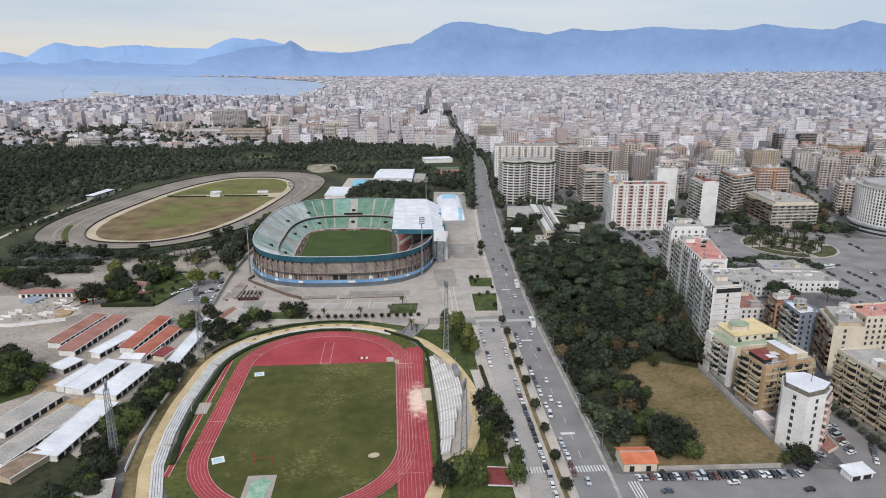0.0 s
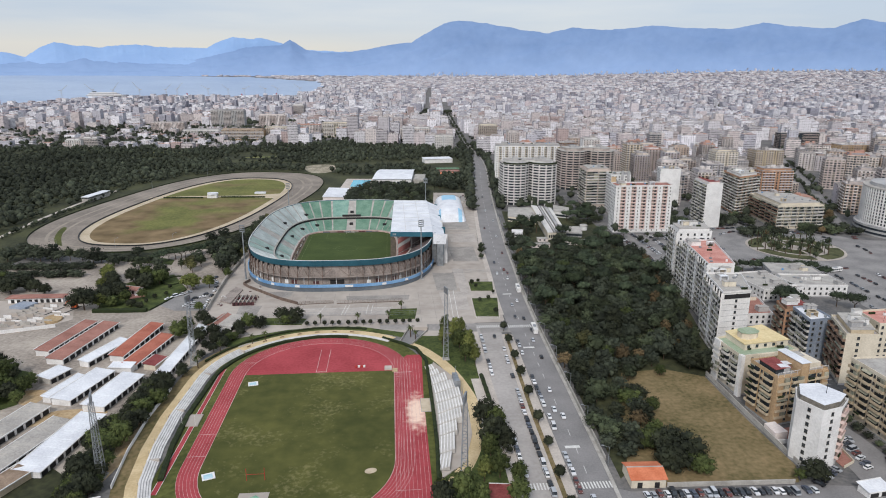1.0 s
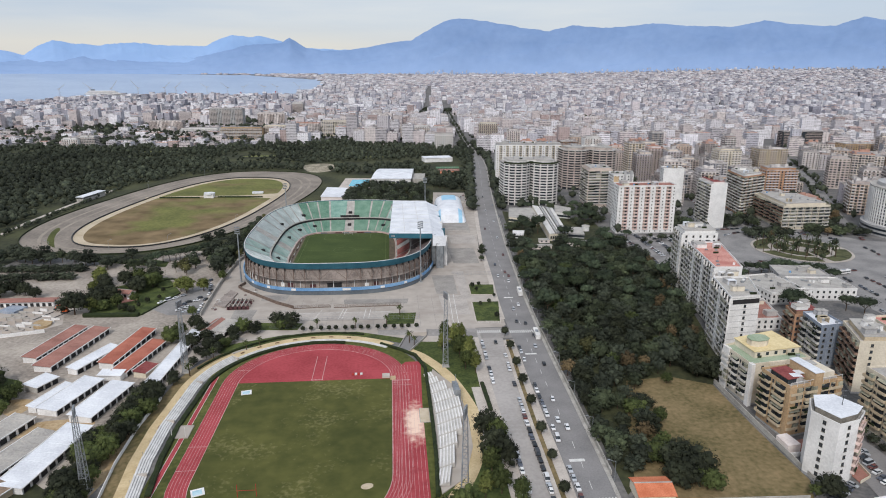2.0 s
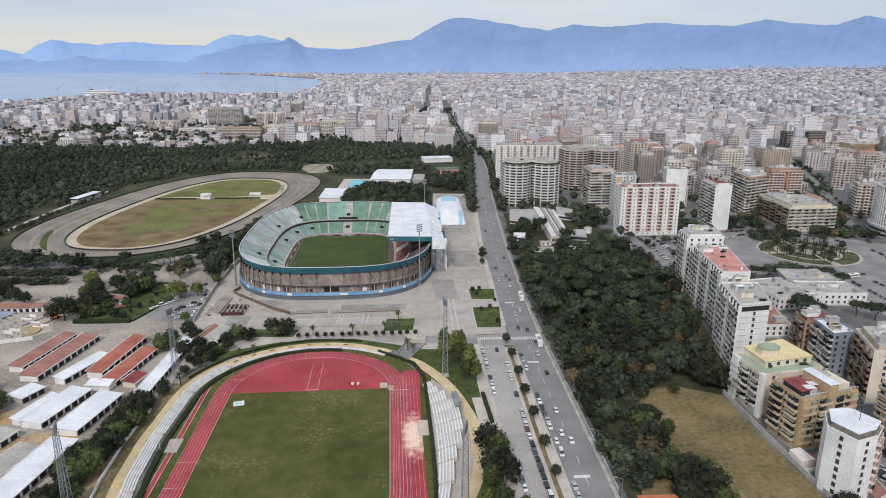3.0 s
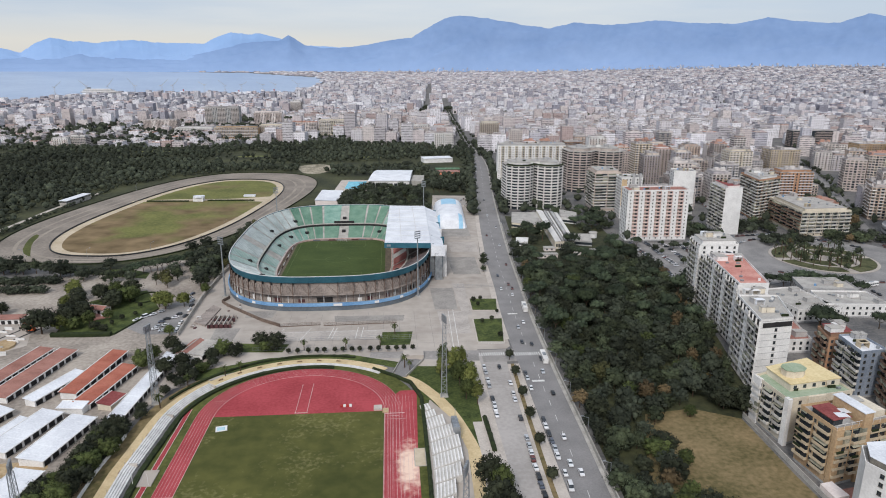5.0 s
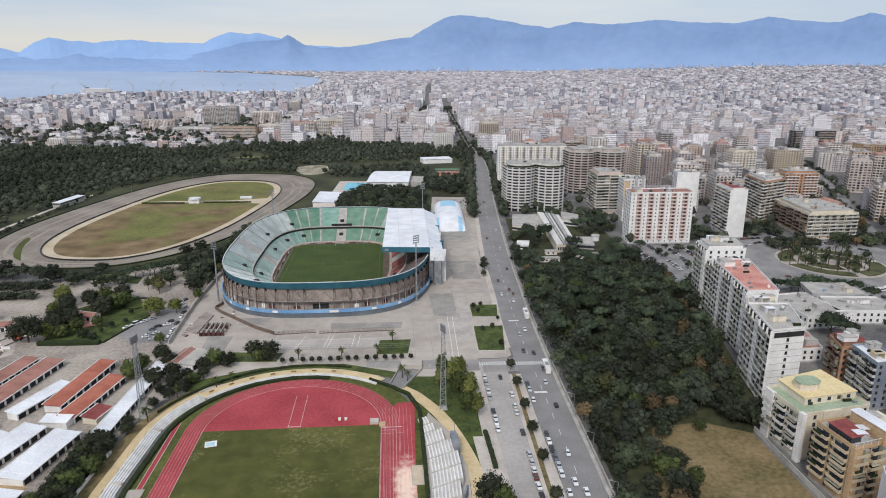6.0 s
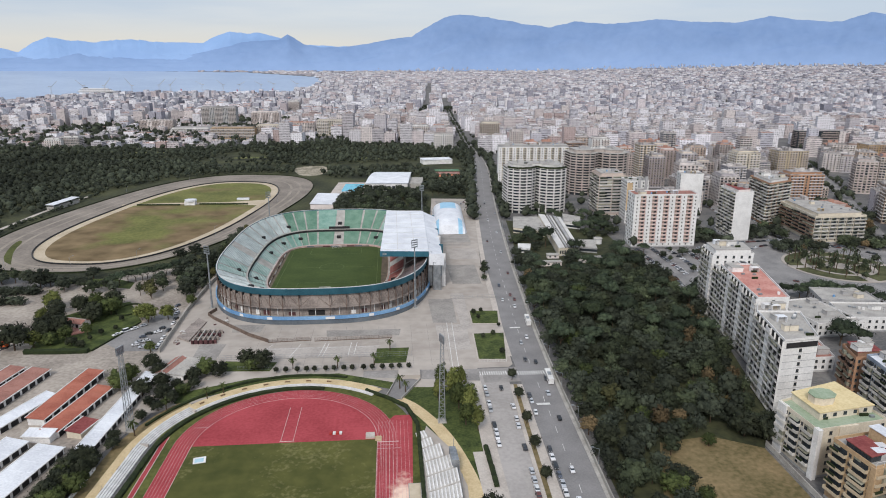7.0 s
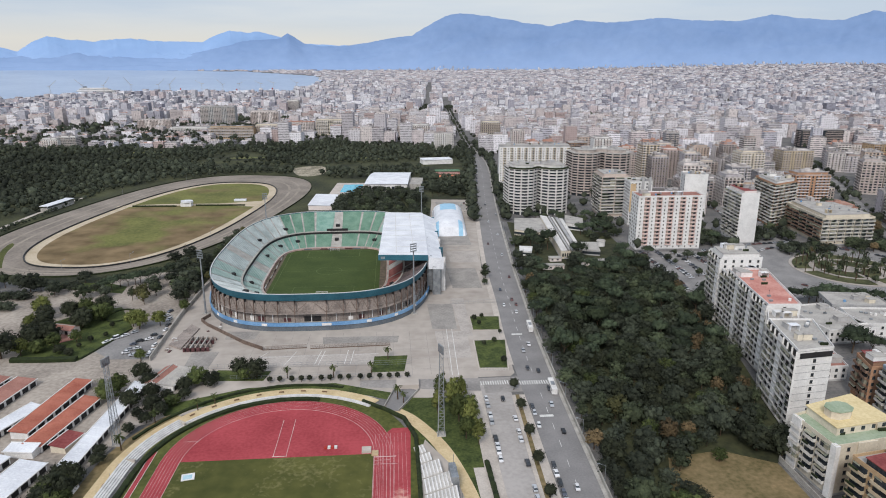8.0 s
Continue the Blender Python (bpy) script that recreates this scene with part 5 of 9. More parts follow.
def loggia_mesh(w, fh, kind=0):
    """One moulded bay of an egg-crate front: parapet, slab and back wall in one piece, the wall coloured dark for the
    recess's shade, with what stands on it.
    """
    key = (w, fh, kind)
    if key not in bal_meshes:
        s = Shape()
        prof = [(-1.3, -0.22), (-1.3, 0.7), (-1.18, 0.7), (-1.18, 0.0), (-0.1, 0.0), (-0.1, fh - 0.25), (0.0, fh - 0.25), (0.0, -0.22)]
        s.solid([(x, y, z) for x in (-w / 2, w / 2) for y, z in prof], [(i, i + 8, (i + 1) % 8 + 8, (i + 1) % 8) for i in range(8)] + [tuple(range(8)), tuple(range(15, 7, -1))])
        # back wall near-black: the shade of the recess is in its colour
        s.m[4] = 2
        if kind == 1:
            s.box(-w / 2 + 0.1, -1.25, 1.5, w / 2 - 0.1, -1.1, fh - 0.4, 3)
        elif kind == 2:
            s.box(-w / 2 + 0.1, -1.1, 0.02, w / 2 - 0.1, -0.95, fh - 0.3, 1)
        elif kind == 0:
            s.box(-w / 2 + 0.3, -0.9, 0.02, w * 0.1, -0.3, 1.4, 3)
        elif kind == 3:
            s.box(w * 0.05, -1.45, 0.6, w / 2 - 0.3, -1.15, 1.0, 4)
        bal_meshes[key] = s.mesh("loggia", [M_parapet, W_white, M_dark, M_awning, M_hedge])
    return bal_meshes[key]


def shared(name, me, parent, m):
    ob = new(name, me)
    ob.parent = parent
    ob.matrix_parent_inverse = placed(parent).inverted()
    ob.matrix_basis = m
    return ob


def inset(poly, d):
    return offset(poly, d, True)


def clutter(t, poly, z, r, n=5):
    """Roof things: stair head, tanks, aerials, vents."""
    cx, cy = sum(p[0] for p in poly) / len(poly), sum(p[1] for p in poly) / len(poly)
    for i in range(max(0, n + 5)):
        p = r.choice(poly)
        k = r.uniform(0.1, 0.85)
        x, y = cx + (p[0] - cx) * k, cy + (p[1] - cy) * k
        q = r.random()
        if q < 0.12:
            part("planter", Shape().box(x - 1.6, y - 0.35, z, x + 1.6, y + 0.35, z + 1.1), M_hedge, t)
        elif q < 0.22:
            prof = [(-2.1, 0.0), (-2.1, 2.6), (2.1, 2.6), (2.1, 0.0), (1.95, 0.0), (1.95, 2.45), (-1.95, 2.45), (-1.95, 0.0)]
            part("canopy", Shape().solid([(x + u, y + e, z + v) for e in (-1.6, 1.6) for u, v in prof],
                                         [((i + 1) % 8, i, i + 8, (i + 1) % 8 + 8) for i in range(8)] + [tuple(range(8)), tuple(range(15, 7, -1))]), r.choice((W_white, W_tan, M_sheet)), t)
        elif q < 0.42:
            hx, hy, lift = r.uniform(1.4, 3.4), r.uniform(1.2, 2.6), r.uniform(0, 0.8)
            hut = part("roof_hut", Shape().prism([(x - hx, y - hy), (x + hx, y - hy), (x + hx, y + hy), (x - hx, y + hy)], z, z + 2.2 + lift), r.choice((W_white, W_cream, W_grey)), t)
            part("hut_roof", Shape().prism([(x - hx - 0.2, y - hy - 0.2), (x + hx + 0.2, y - hy - 0.2), (x + hx + 0.2, y + hy + 0.2), (x - hx - 0.2, y + hy + 0.2)], z + 2.204 + lift, z + 2.4 + lift), R_grey, hut)
        elif q < 0.65:
            part("water_tank", Shape().tube((x, y, z), (x, y, z + 1.3), 0.7, sides=9), r.choice((M_metal, M_white_wall, M_band)), t)
        elif q < 0.85:
            part("aerial", Shape().tube((x, y, z), (x, y, z + 3.6), 0.05, sides=4).tube((x - 0.8, y, z + 3.2), (x + 0.8, y, z + 3.2), 0.04, sides=4), M_metal_dk, t)
        else:
            part("vent_box", Shape().box(x - 0.8, y - 0.5, z, x + 0.8, y + 0.5, z + 0.9), M_metal, t)


def apartment(label, poly, floors, wall=W_white, sides="wwww", fh=3.05, bay=3.5, roof=R_grey, par=M_parapet, tops=(), seed=1, plinth=W_grey, bal_d=1.3, extra=5, par_by=None):
    """A flat-roofed apartment house on a counter-clockwise plan. For each side: x blank, w windows, s few windows, b balconies, c long balconies."""
    r, base_par = random.Random(seed), par
    h = floors * fh + 1.0
    c = (sum(p[0] for p in poly) / len(poly), sum(p[1] for p in poly) / len(poly))
    t = thing("apartment_building", label, "apartment building", "apartment houses", base=(*c, 0))
    part("wall", Shape().prism(poly, 0, h), [wall], t)
    part("plinth", Shape().prism(offset(poly, -0.06, True), 0, 0.9), plinth, t)
    part("roof", Shape().prism(inset(poly, 0.35), h, h + 0.08), roof, t)
    part("roof_parapet", Shape().wall(poly, h - 0.1, h + 0.95, 0.3, closed=True), wall, t)
    for k, (a, b) in enumerate(zip(poly, list(poly[1:]) + [poly[0]])):
        kind = sides[k % len(sides)]
        par = (par_by or {}).get(k, base_par)
        if kind == "x":
            continue
        L = math.hypot(b[0] - a[0], b[1] - a[1])
        ang = math.degrees(math.atan2(b[1] - a[1], b[0] - a[0]))
        ux, uy = (b[0] - a[0]) / L, (b[1] - a[1]) / L
        n = max(1, int(L / bay))
        step = L / n
        if kind == "g":
            for i in range(n + 1):
                part("fin", Shape().box(-0.07, -0.85, 0.9, 0.07, 0.0, h, x=pose(a[0] + ux * i * step, a[1] + uy * i * step, 0, 0, 0, ang)), W_white, t)
        for f in range(floors):
            z = 1.0 + f * fh
            for i in range(n):
                u = (i + 0.5) * step
                at = pose(a[0] + ux * u, a[1] + uy * u, z + 0.9, 0, 0, ang)
                if kind == "w" or (kind == "s" and i % 3 == 1):
                    shared("window", window_mesh(1.3, 1.5), t, at)
                elif kind == "g":
                    shared("loggia", loggia_mesh(round(step, 2), fh, 2 if i % 4 == 3 else r.choice((0, 0, 1, 3, 4, 4))), t, pose(a[0] + ux * u, a[1] + uy * u, z, 0, 0, ang))
                elif kind == "p":
                    if i % 2 and f:
                        shared("balcony", balcony_mesh(step * 0.98, 1.1, par, W_tan if par is M_parapet else W_recess), t, pose(a[0] + ux * u, a[1] + uy * u, z, 0, 0, ang))
                    else:
                        shared("window", window_mesh(0.8, 1.1), t, at)
                elif kind == "b":
                    if i % 2 == (0 if n > 1 else 0):
                        w = min(step * 1.5, L * 0.9)
                        if f > 0:
                            v = min(max(u + step * 0.25, w / 2), L - w / 2)
                            shared("balcony", balcony_mesh(w, bal_d, par, None, r.choice((0, 0, 1, 2, 3))), t, pose(a[0] + ux * v, a[1] + uy * v, z, 0, 0, ang))
                    else:
                        shared("window", window_mesh(1.1, 1.4), t, pose(a[0] + ux * (u + step * 0.25), a[1] + uy * (u + step * 0.25), z + 0.9, 0, 0, ang))
            if kind == "c" and f > 0:
                m_seg = max(1, int(L / 11))
                for q in range(m_seg):
                    u = (q + 0.5) * L / m_seg
                    shared("balcony", balcony_mesh(L / m_seg - 0.7, bal_d, par, None, r.choice((0, 0, 1, 2, 3))), t, pose(a[0] + ux * u, a[1] + uy * u, z, 0, 0, ang))
    z = h
    for d, dz, wm, rm in tops:
        p = inset(poly, d)
        ph = part("penthouse", Shape().prism(p, z, z + dz), wm, t)
        part("penthouse_roof", Shape().prism(inset(p, -0.3), z + dz + 0.004, z + dz + 0.25, bottom=True), rm, ph)
        z += dz + 0.25
    clutter(t, inset(poly, 2.0 + sum(q[0] for q in tops)), z + 0.05, r, extra)
    return t


slab = apartment("long white slab of flats with stacked balconies and grey roof", [(168, 312), (184, 314), (194, 343), (175, 345)], 11, W_white, "sxxg", fh=3.1, bay=4.4, seed=2, extra=7)
for f in range(11):
    part("joint_band", Shape().prism([(168.0, 311.9), (184.0, 313.9), (184.0, 314.05), (168.0, 312.05)], 3.9 + f * 3.1, 4.08 + f * 3.1, bottom=True), W_grey, slab)
# flat dark panel on the wall; its colour is the top balcony's shade
part("top_recess", Shape().prism([(169.0, 311.8), (183.6, 313.6), (183.6, 314.1), (169.0, 312.3)], 32.0, 34.2, bottom=True), M_dark, slab, "flat dark panel painted in for a shaded top-floor balcony")
apartment("long white slab of flats with salmon-pink roof", [(185, 362.5), (200.5, 361.5), (215, 417), (194.5, 418)], 11, W_white, "ssxg", fh=3.1, bay=4.4, roof=R_pink, seed=3, extra=9)
apartment("long white slab of flats with pale roof terraces", [(195.5, 429), (219, 427.6), (223, 447), (198.5, 449)], 12, W_white, "wsxg", fh=3.1, bay=4.4, roof=R_grey, tops=((2.0, 2.4, W_white, R_grey),), seed=4)
apartment("white recessed link between slabs of flats", [(175.5, 346), (190, 345), (198, 361), (185, 362)], 10, W_white, "xxxg", fh=3.1, bay=3.4, seed=40, extra=1)
apartment("white recessed link between slabs of flats", [(195, 418.5), (213, 418), (215, 427), (196, 428.5)], 10, W_white, "xxxg", fh=3.1, bay=3.4, seed=41, extra=1)
yel = apartment("cream apartment house with green terrace and yellow roof", [(157, 270), (187, 275), (184, 301), (155.5, 291)], 6, W_cream, "swwb", roof=R_green, seed=5, extra=3)

och = apartment("ochre apartment house with balconies and red roof hut", [(157.5, 243), (183, 249), (180, 264), (155.5, 260)], 7, W_ochre, "bwwb", roof=R_grey, par=W_tan, seed=6, extra=2)
wto = apartment("narrow white tower of flats with rose balconies", [(155.0, 210.5), (164, 213), (170.0, 218.5), (165, 229), (156, 229), (151, 220.5)], 8, W_white, "sbbxxs", fh=2.95, bay=3.0, par=M_par_rose,
          tops=((1.3, 2.5, M_shutter, M_sheet),), seed=7, extra=-5)
apartment("long tan apartment house with brown balconies and grey roof", [(197.5, 190), (218, 190), (214, 252), (195.5, 252)], 8, W_cream, "xxxb", par=W_tan, seed=8)
apartment("cream corner apartment house with planted roof", [(211, 277), (226, 275), (235, 299), (220, 301)], 8, W_cream, "swwb", par=M_par_brown, tops=((2.5, 2.4, W_tan, R_grey),), seed=9)
apartment("grey-blue glazed apartment block with white roof", [(211, 303), (224, 305), (224, 323), (213.5, 322)], 7, W_blue, "wwwb", roof=M_sheet, seed=10)
apartment("orange-brown apartment house with red top floor", [(212, 326), (226, 327), (228, 340), (215.5, 340)], 6, W_brick, "wwwb", par=M_par_brown, tops=((1.6, 2.4, W_brown, R_red),), seed=11)
apartment("cream office house with salmon roof", [(236, 288), (264, 290), (266, 308), (238, 306)], 8, W_cream, "wxxs", roof=R_pink, seed=12)
apartment("low white house with rust-red flat roofs", [(200, 352), (222, 352), (230, 385), (208, 386)], 2, W_white, "wwws", roof=M_redroof_dull, seed=13)
apartment("low white school building with flat roof", [(240, 392), (268, 394), (262, 432), (236, 428)], 2, W_white, "wwww", fh=3.4, seed=14)
apartment("low white pavilion with flat roof", [(262, 400), (300, 396), (302, 420), (268, 424)], 2, W_white, "wwww", fh=3.4, seed=15)
apartment("low grey flat-roofed hall", [(266, 428), (300, 424), (304, 444), (272, 450)], 2, W_grey, "wwww", fh=3.6, seed=16)
apartment("rose-white tower block with pink balconies", [(205, 584), (258.5, 583), (260, 603), (206.5, 604)], 14, W_white, "pwxw", par=M_par_rose, fh=3.05, bay=4.6, roof=M_redroof_dull, seed=17, extra=14)
apartment("plain white tower block", [(290, 688), (311, 684), (315, 702), (294, 706)], 14, W_white, "xxxs", seed=18)
apartment("white tower block with balconies", [(297, 596), (314, 598), (318, 627), (300.5, 629)], 14, W_white, "xxsb", fh=2.95, tops=((3.0, 2.4, W_pink, R_red),), seed=19)
apartment("broad apartment house with brick and white balconies", [(363.5, 585), (410, 586.5), (412, 640), (372, 650)], 7, W_cream, "bwxc", par=M_parapet, par_by={3: M_par_brown}, fh=3.1, tops=((4.0, 2.6, W_cream, R_grey),), seed=20, extra=8)
apartment("orange brick tower with pale balconies", [(356, 646), (387, 662), (384, 698), (363, 692)], 13, W_brick, "bsxb", tops=((3.0, 2.4, W_white, R_grey),), seed=21)
W_beige = mat("pinkish_beige_render", rgb(184, 168, 158), rgb(208, 192, 182), 0.85, 0.12, 1.2)
apartment("pinkish beige tower block with long balconies", [(213, 702), (240, 702), (242, 735), (215, 735)], 13, W_beige, "csxc", tops=((3.0, 2.4, W_beige, R_grey),), seed=22)
wbl = apartment("white tower of flats with an ochre end panel", [(229, 668), (250, 668), (252, 690), (231, 690)], 13, W_white, "wsxw", seed=23)
part("ochre_panel", Shape().prism([(229.2, 667.7), (234.4, 667.7), (234.4, 668.1), (229.2, 668.1)], 13.0, 39.5), mat("ochre_panel", rgb(186, 160, 126), rgb(204, 178, 144)), wbl, "plain ochre painted panel")
for x in (239.5, 246.0):
    part("shaft", Shape().prism([(x, 666.6), (x + 2.2, 666.6), (x + 2.2, 668.2), (x, 668.2)], 0, 45.5), W_grey, wbl, "grey service shaft")
apartment("wide pale apartment slab", [(143, 895), (232, 890), (234, 912), (145, 917)], 15, W_white, "psxx", bay=4.4, roof=R_grey, tops=((3.0, 2.6, W_grey, R_grey),), seed=26, extra=12)
# their roof storeys and shafts
ph = part("penthouse", Shape().prism([(162, 277), (185.5, 281), (183, 299.5), (161, 292.5)], 19.35, 22.4), W_cream, yel)
part("penthouse_roof", Shape().prism([(161.6, 276.6), (185.9, 280.7), (183.3, 299.9), (160.6, 292.9)], 22.404, 22.7, bottom=True), R_yellow, ph, "yellow painted roof")
for u in (164, 168.5, 173, 177.5, 182):
    part("penthouse_window", Shape().box(u - 0.8, 276.9 + (u - 162) * 0.17, 20.2, u + 0.8, 277.3 + (u - 162) * 0.17, 21.7), M_glass, ph)
sh = part("stair_head", Shape().prism(smooth([(163.5, 281), (172.5, 282.5), (172, 289.5), (163, 288)], 1, True), 22.7, 25.6), W_cream, yel)
part("stair_head_roof", Shape().prism(smooth([(163.2, 280.7), (172.8, 282.2), (172.3, 289.8), (162.7, 288.3)], 1, True), 25.604, 25.85), R_green, sh)
part("corner_pier", Shape().prism([(155.3, 286.5), (156.6, 286.4), (156.0, 291.3), (154.9, 291.2)], 0, 20.2), W_white, yel)
part("corner_pier", Shape().prism([(156.6, 268.9), (158.4, 269.2), (158.0, 271.6), (156.3, 271.4)], 0, 20.2), W_white, yel)
part("blank_front", Shape().prism([(166, 270.9), (174, 272.2), (174, 273.2), (166, 271.9)], 0, 20.0), W_cream, yel)
part("stair_shaft", Shape().prism([(168.5, 244.6), (172.5, 245.6), (170.2, 259.5), (166.4, 258.6)], 0, 27.5), W_ochre, och, "tall ochre stair shaft")
part("shaft_roof", Shape().prism([(168.2, 244.3), (172.8, 245.3), (170.5, 259.8), (166.1, 258.9)], 27.504, 27.8), M_sheet, och)
rs = part("terrace_room", Shape().prism([(158.2, 246.0), (165.8, 247.9), (164.2, 257.5), (156.9, 255.8)], 22.4, 24.6), M_glass, och)
part("terrace_roof", Shape().prism([(157.9, 245.6), (166.1, 247.6), (164.5, 257.9), (156.6, 256.2)], 24.604, 24.9, bottom=True), R_red, rs, "dark red sheet roof")
part("terrace_room", Shape().prism([(173.5, 249.5), (181.5, 251.4), (179.5, 262.2), (171.5, 260.4)], 22.4, 24.9), W_cream, och)
part("corner_pier", Shape().prism([(157.2, 242.2), (160.5, 243.0), (160.3, 244.0), (157.0, 244.2)], 0, 22.6), W_ochre, och)
part("corner_pier", Shape().prism([(180.3, 247.6), (183.4, 248.4), (183.2, 249.6), (180.1, 248.8)], 0, 22.6), W_ochre, och)
rl = Shape()
for u in range(9):
    rl.tube((157.4 + u * 3.2, 242.7 + u * 0.75, 22.4), (157.4 + u * 3.2, 242.7 + u * 0.75, 24.6), 0.06, sides=4)
rl.tube((157.4, 242.7, 24.6), (183.0, 248.7, 24.6), 0.08, sides=4)
part("terrace_rail", rl, W_white, och)
part("mast", Shape().tube((162, 220, 24), (162, 220, 34.0), 0.16, 0.08, 6), M_metal_dk, wto)
part("mast_arm", Shape().tube((160.8, 220, 31), (163.2, 220, 31), 0.08, sides=4).tube((160.8, 220, 33), (163.2, 220, 33), 0.08, sides=4), M_metal, wto)
anx = thing("yard_annex", "low annexes with red terrace beside the tower", "annex", base=(156, 232, 0))
part("room", Shape().prism([(152.6, 232), (158.5, 233), (157.5, 241), (152.6, 240)], 0, 3.6), W_pink, anx)
part("red_terrace", Shape().prism([(158.7, 231), (170, 233.5), (169, 241), (157.8, 239)], 0, 1.2), M_redroof_dull, anx)
part("yard_wall", Shape().wall([(152.6, 230), (170.5, 231), (171.5, 243)], 0, 1.9, 0.25), W_white, anx)
cy = thing("tower_yard", "small red paved yard with parapet", "courtyard", base=(172, 222, 0))
part("paving", Shape().prism([(168, 212), (174, 215), (176, 229), (168, 229)], 0.05, 0.35), M_redroof_dull, cy)
part("parapet", Shape().wall([(168, 212), (174, 215), (176, 229)], 0.1, 1.3, 0.25), W_cream, cy)
# twin-lobed towers with zigzag ribbon balconies
def lobed_tower(label, cx, cy, k, floors, wall, hedge_top):
    t = thing("apartment_building", label, "apartment building", "apartment houses", base=(cx, cy, 0))
    fh = 3.05

    def lobes(grow):
        front = []
        for ox in (-15.5, 15.5):
            for i in range(11):
                a = radians(203 + 134 * i / 10)
                zig = 0.7 if i % 2 else -0.35
                front.append((cx + k * (ox + (16.6 + grow + zig) * math.cos(a)), cy + k * (3.5 + (19.5 + grow + zig) * math.sin(a) - (ox + 15.5) * 0.08)))
        return front + [(cx + k * (31.5 + grow), cy + k * 17), (cx - k * (31.5 + grow), cy + k * 19)]

    h = floors * fh + 3.0
    part("core", Shape().prism(lobes(-1.3), 0, h - 0.3), M_glass, t, "dark glazed core")
    back = lobes(-1.0)
    for i, p in enumerate(back[:22]):
        if i % 2 == 0:
            part("pier", Shape().tube((p[0], p[1], 0), (p[0], p[1], h), 0.75 * k, sides=6), wall, t)
    for f in range(floors):
        z = 3.2 + f * fh
        s = Shape().wall(lobes(0.0), z, z + 1.35, 0.3, closed=True)
        s.face([(x, y, z) for x, y in reversed(lobes(0.0))]).face([(x, y, z + 0.15) for x, y in lobes(0.0)])
        part("ribbon_balcony", s, wall, t)
    part("roof", Shape().prism(lobes(-0.2), h - 0.3, h + 0.3), R_grey, t)
    if hedge_top:
        part("roof_planting", hedge_shape([p for p in lobes(-1.0)[:22]], 1.6, 1.7, 3.0), M_hedge, t, "uneven dark planting along the roof edge").location.z = h + 0.2
    part("penthouse", Shape().prism(lobes(-5.5), h + 0.3, h + 3.4), wall, t)
    part("penthouse_roof", Shape().prism(lobes(-5.0), h + 3.404, h + 3.7, bottom=True), R_grey, t)
    for ox in (-15.5, 15.5):
        part("lift_house", Shape().box(cx + k * (ox - 3), cy + k * 2, h + 3.7, cx + k * (ox + 3), cy + k * 8, h + 6.4), W_grey, t)
    clutter(t, [(cx - 20 * k, cy - 4 * k), (cx + 20 * k, cy - 4 * k), (cx + 20 * k, cy + 9 * k), (cx - 20 * k, cy + 9 * k)], h + 3.7, random.Random(floors), 4)


lobed_tower("white twin-lobed tower with zigzag ribbon balconies and dark windows", 156, 735, 1.0, 14, W_grime, True)
lobed_tower("grey-brown twin-lobed tower with ribbon balconies", 250, 828, 1.12, 15, mat("grey_brown_render", rgb(156, 146, 140), rgb(192, 181, 174), 0.85, 0.06, 0.5), False)
# low villa with long pergola roofs south of it
vil = thing("villa", "low modern beige house with long slatted roofs", "villa", base=(150, 620, 0))
NO_LODGE = []
VILLA = [(138, 562), (155, 564), (167, 670), (149, 686)]
part("wall", Shape().prism(VILLA, 0, 6.4), W_cream, vil)
part("plinth_band", Shape().prism(offset(VILLA, -0.1, True), 0.0, 1.2), W_grey, vil)
# dark sheet whose colour stands for shade in the roof's slots
part("roof_recess", Shape().prism(offset(VILLA, 1.2, True), 6.4, 6.5), M_shutter, vil, "dark sheet for the shade between the roof strips")
for k, (u0, u1, wm) in enumerate(((0.0, 0.3, W_grime), (0.36, 0.44, W_grey), (0.5, 0.58, W_grime), (0.66, 0.80, W_grey), (0.84, 1.0, W_grime))):
    q = [(VILLA[0][0] + (VILLA[1][0] - VILLA[0][0]) * u, VILLA[0][1] + (VILLA[1][1] - VILLA[0][1]) * u) for u in (u0, u1)]
    p = [(VILLA[3][0] + (VILLA[2][0] - VILLA[3][0]) * u, VILLA[3][1] + (VILLA[2][1] - VILLA[3][1]) * u) for u in (u1, u0)]
    part("roof_strip", Shape().prism(q + p, 6.5, 7.1 + 0.3 * (k % 2)), wm, vil)
for k in range(9):
    a = 0.06 + k * 0.11
    x0, y0 = VILLA[0][0] + 17 * a, VILLA[0][1] + 2 * a
    part("front_window", Shape().box(x0, y0 - 0.12, 2.0, x0 + 1.2, y0 + 0.2, 4.6), M_glass, vil)
for k, (poly, hz, wm, rm) in enumerate((([(167, 657), (180, 648), (187, 674), (174, 689)], 6.0, W_white, R_grey), ([(116, 640), (141, 623), (152, 681), (124, 683)], 5.0, W_cream, R_grey),
                                        ([(158, 573), (171, 568), (176, 595), (163, 596)], 4.0, W_grey, R_grey), ([(108, 575), (117, 572), (121, 588), (111, 590)], 3.4, W_white, W_white))):
    wing = part("wing", Shape().prism(poly, 0, hz), wm, vil)
    part("wing_roof", Shape().prism(offset(poly, -0.3, True), hz + 0.004, hz + 0.35, bottom=True), rm, wing)
    part("wing_glazing", Shape().wall(offset(poly, -0.06, True)[:2], 1.2, min(3.2, hz - 0.8), 0.1), M_glass, wing)
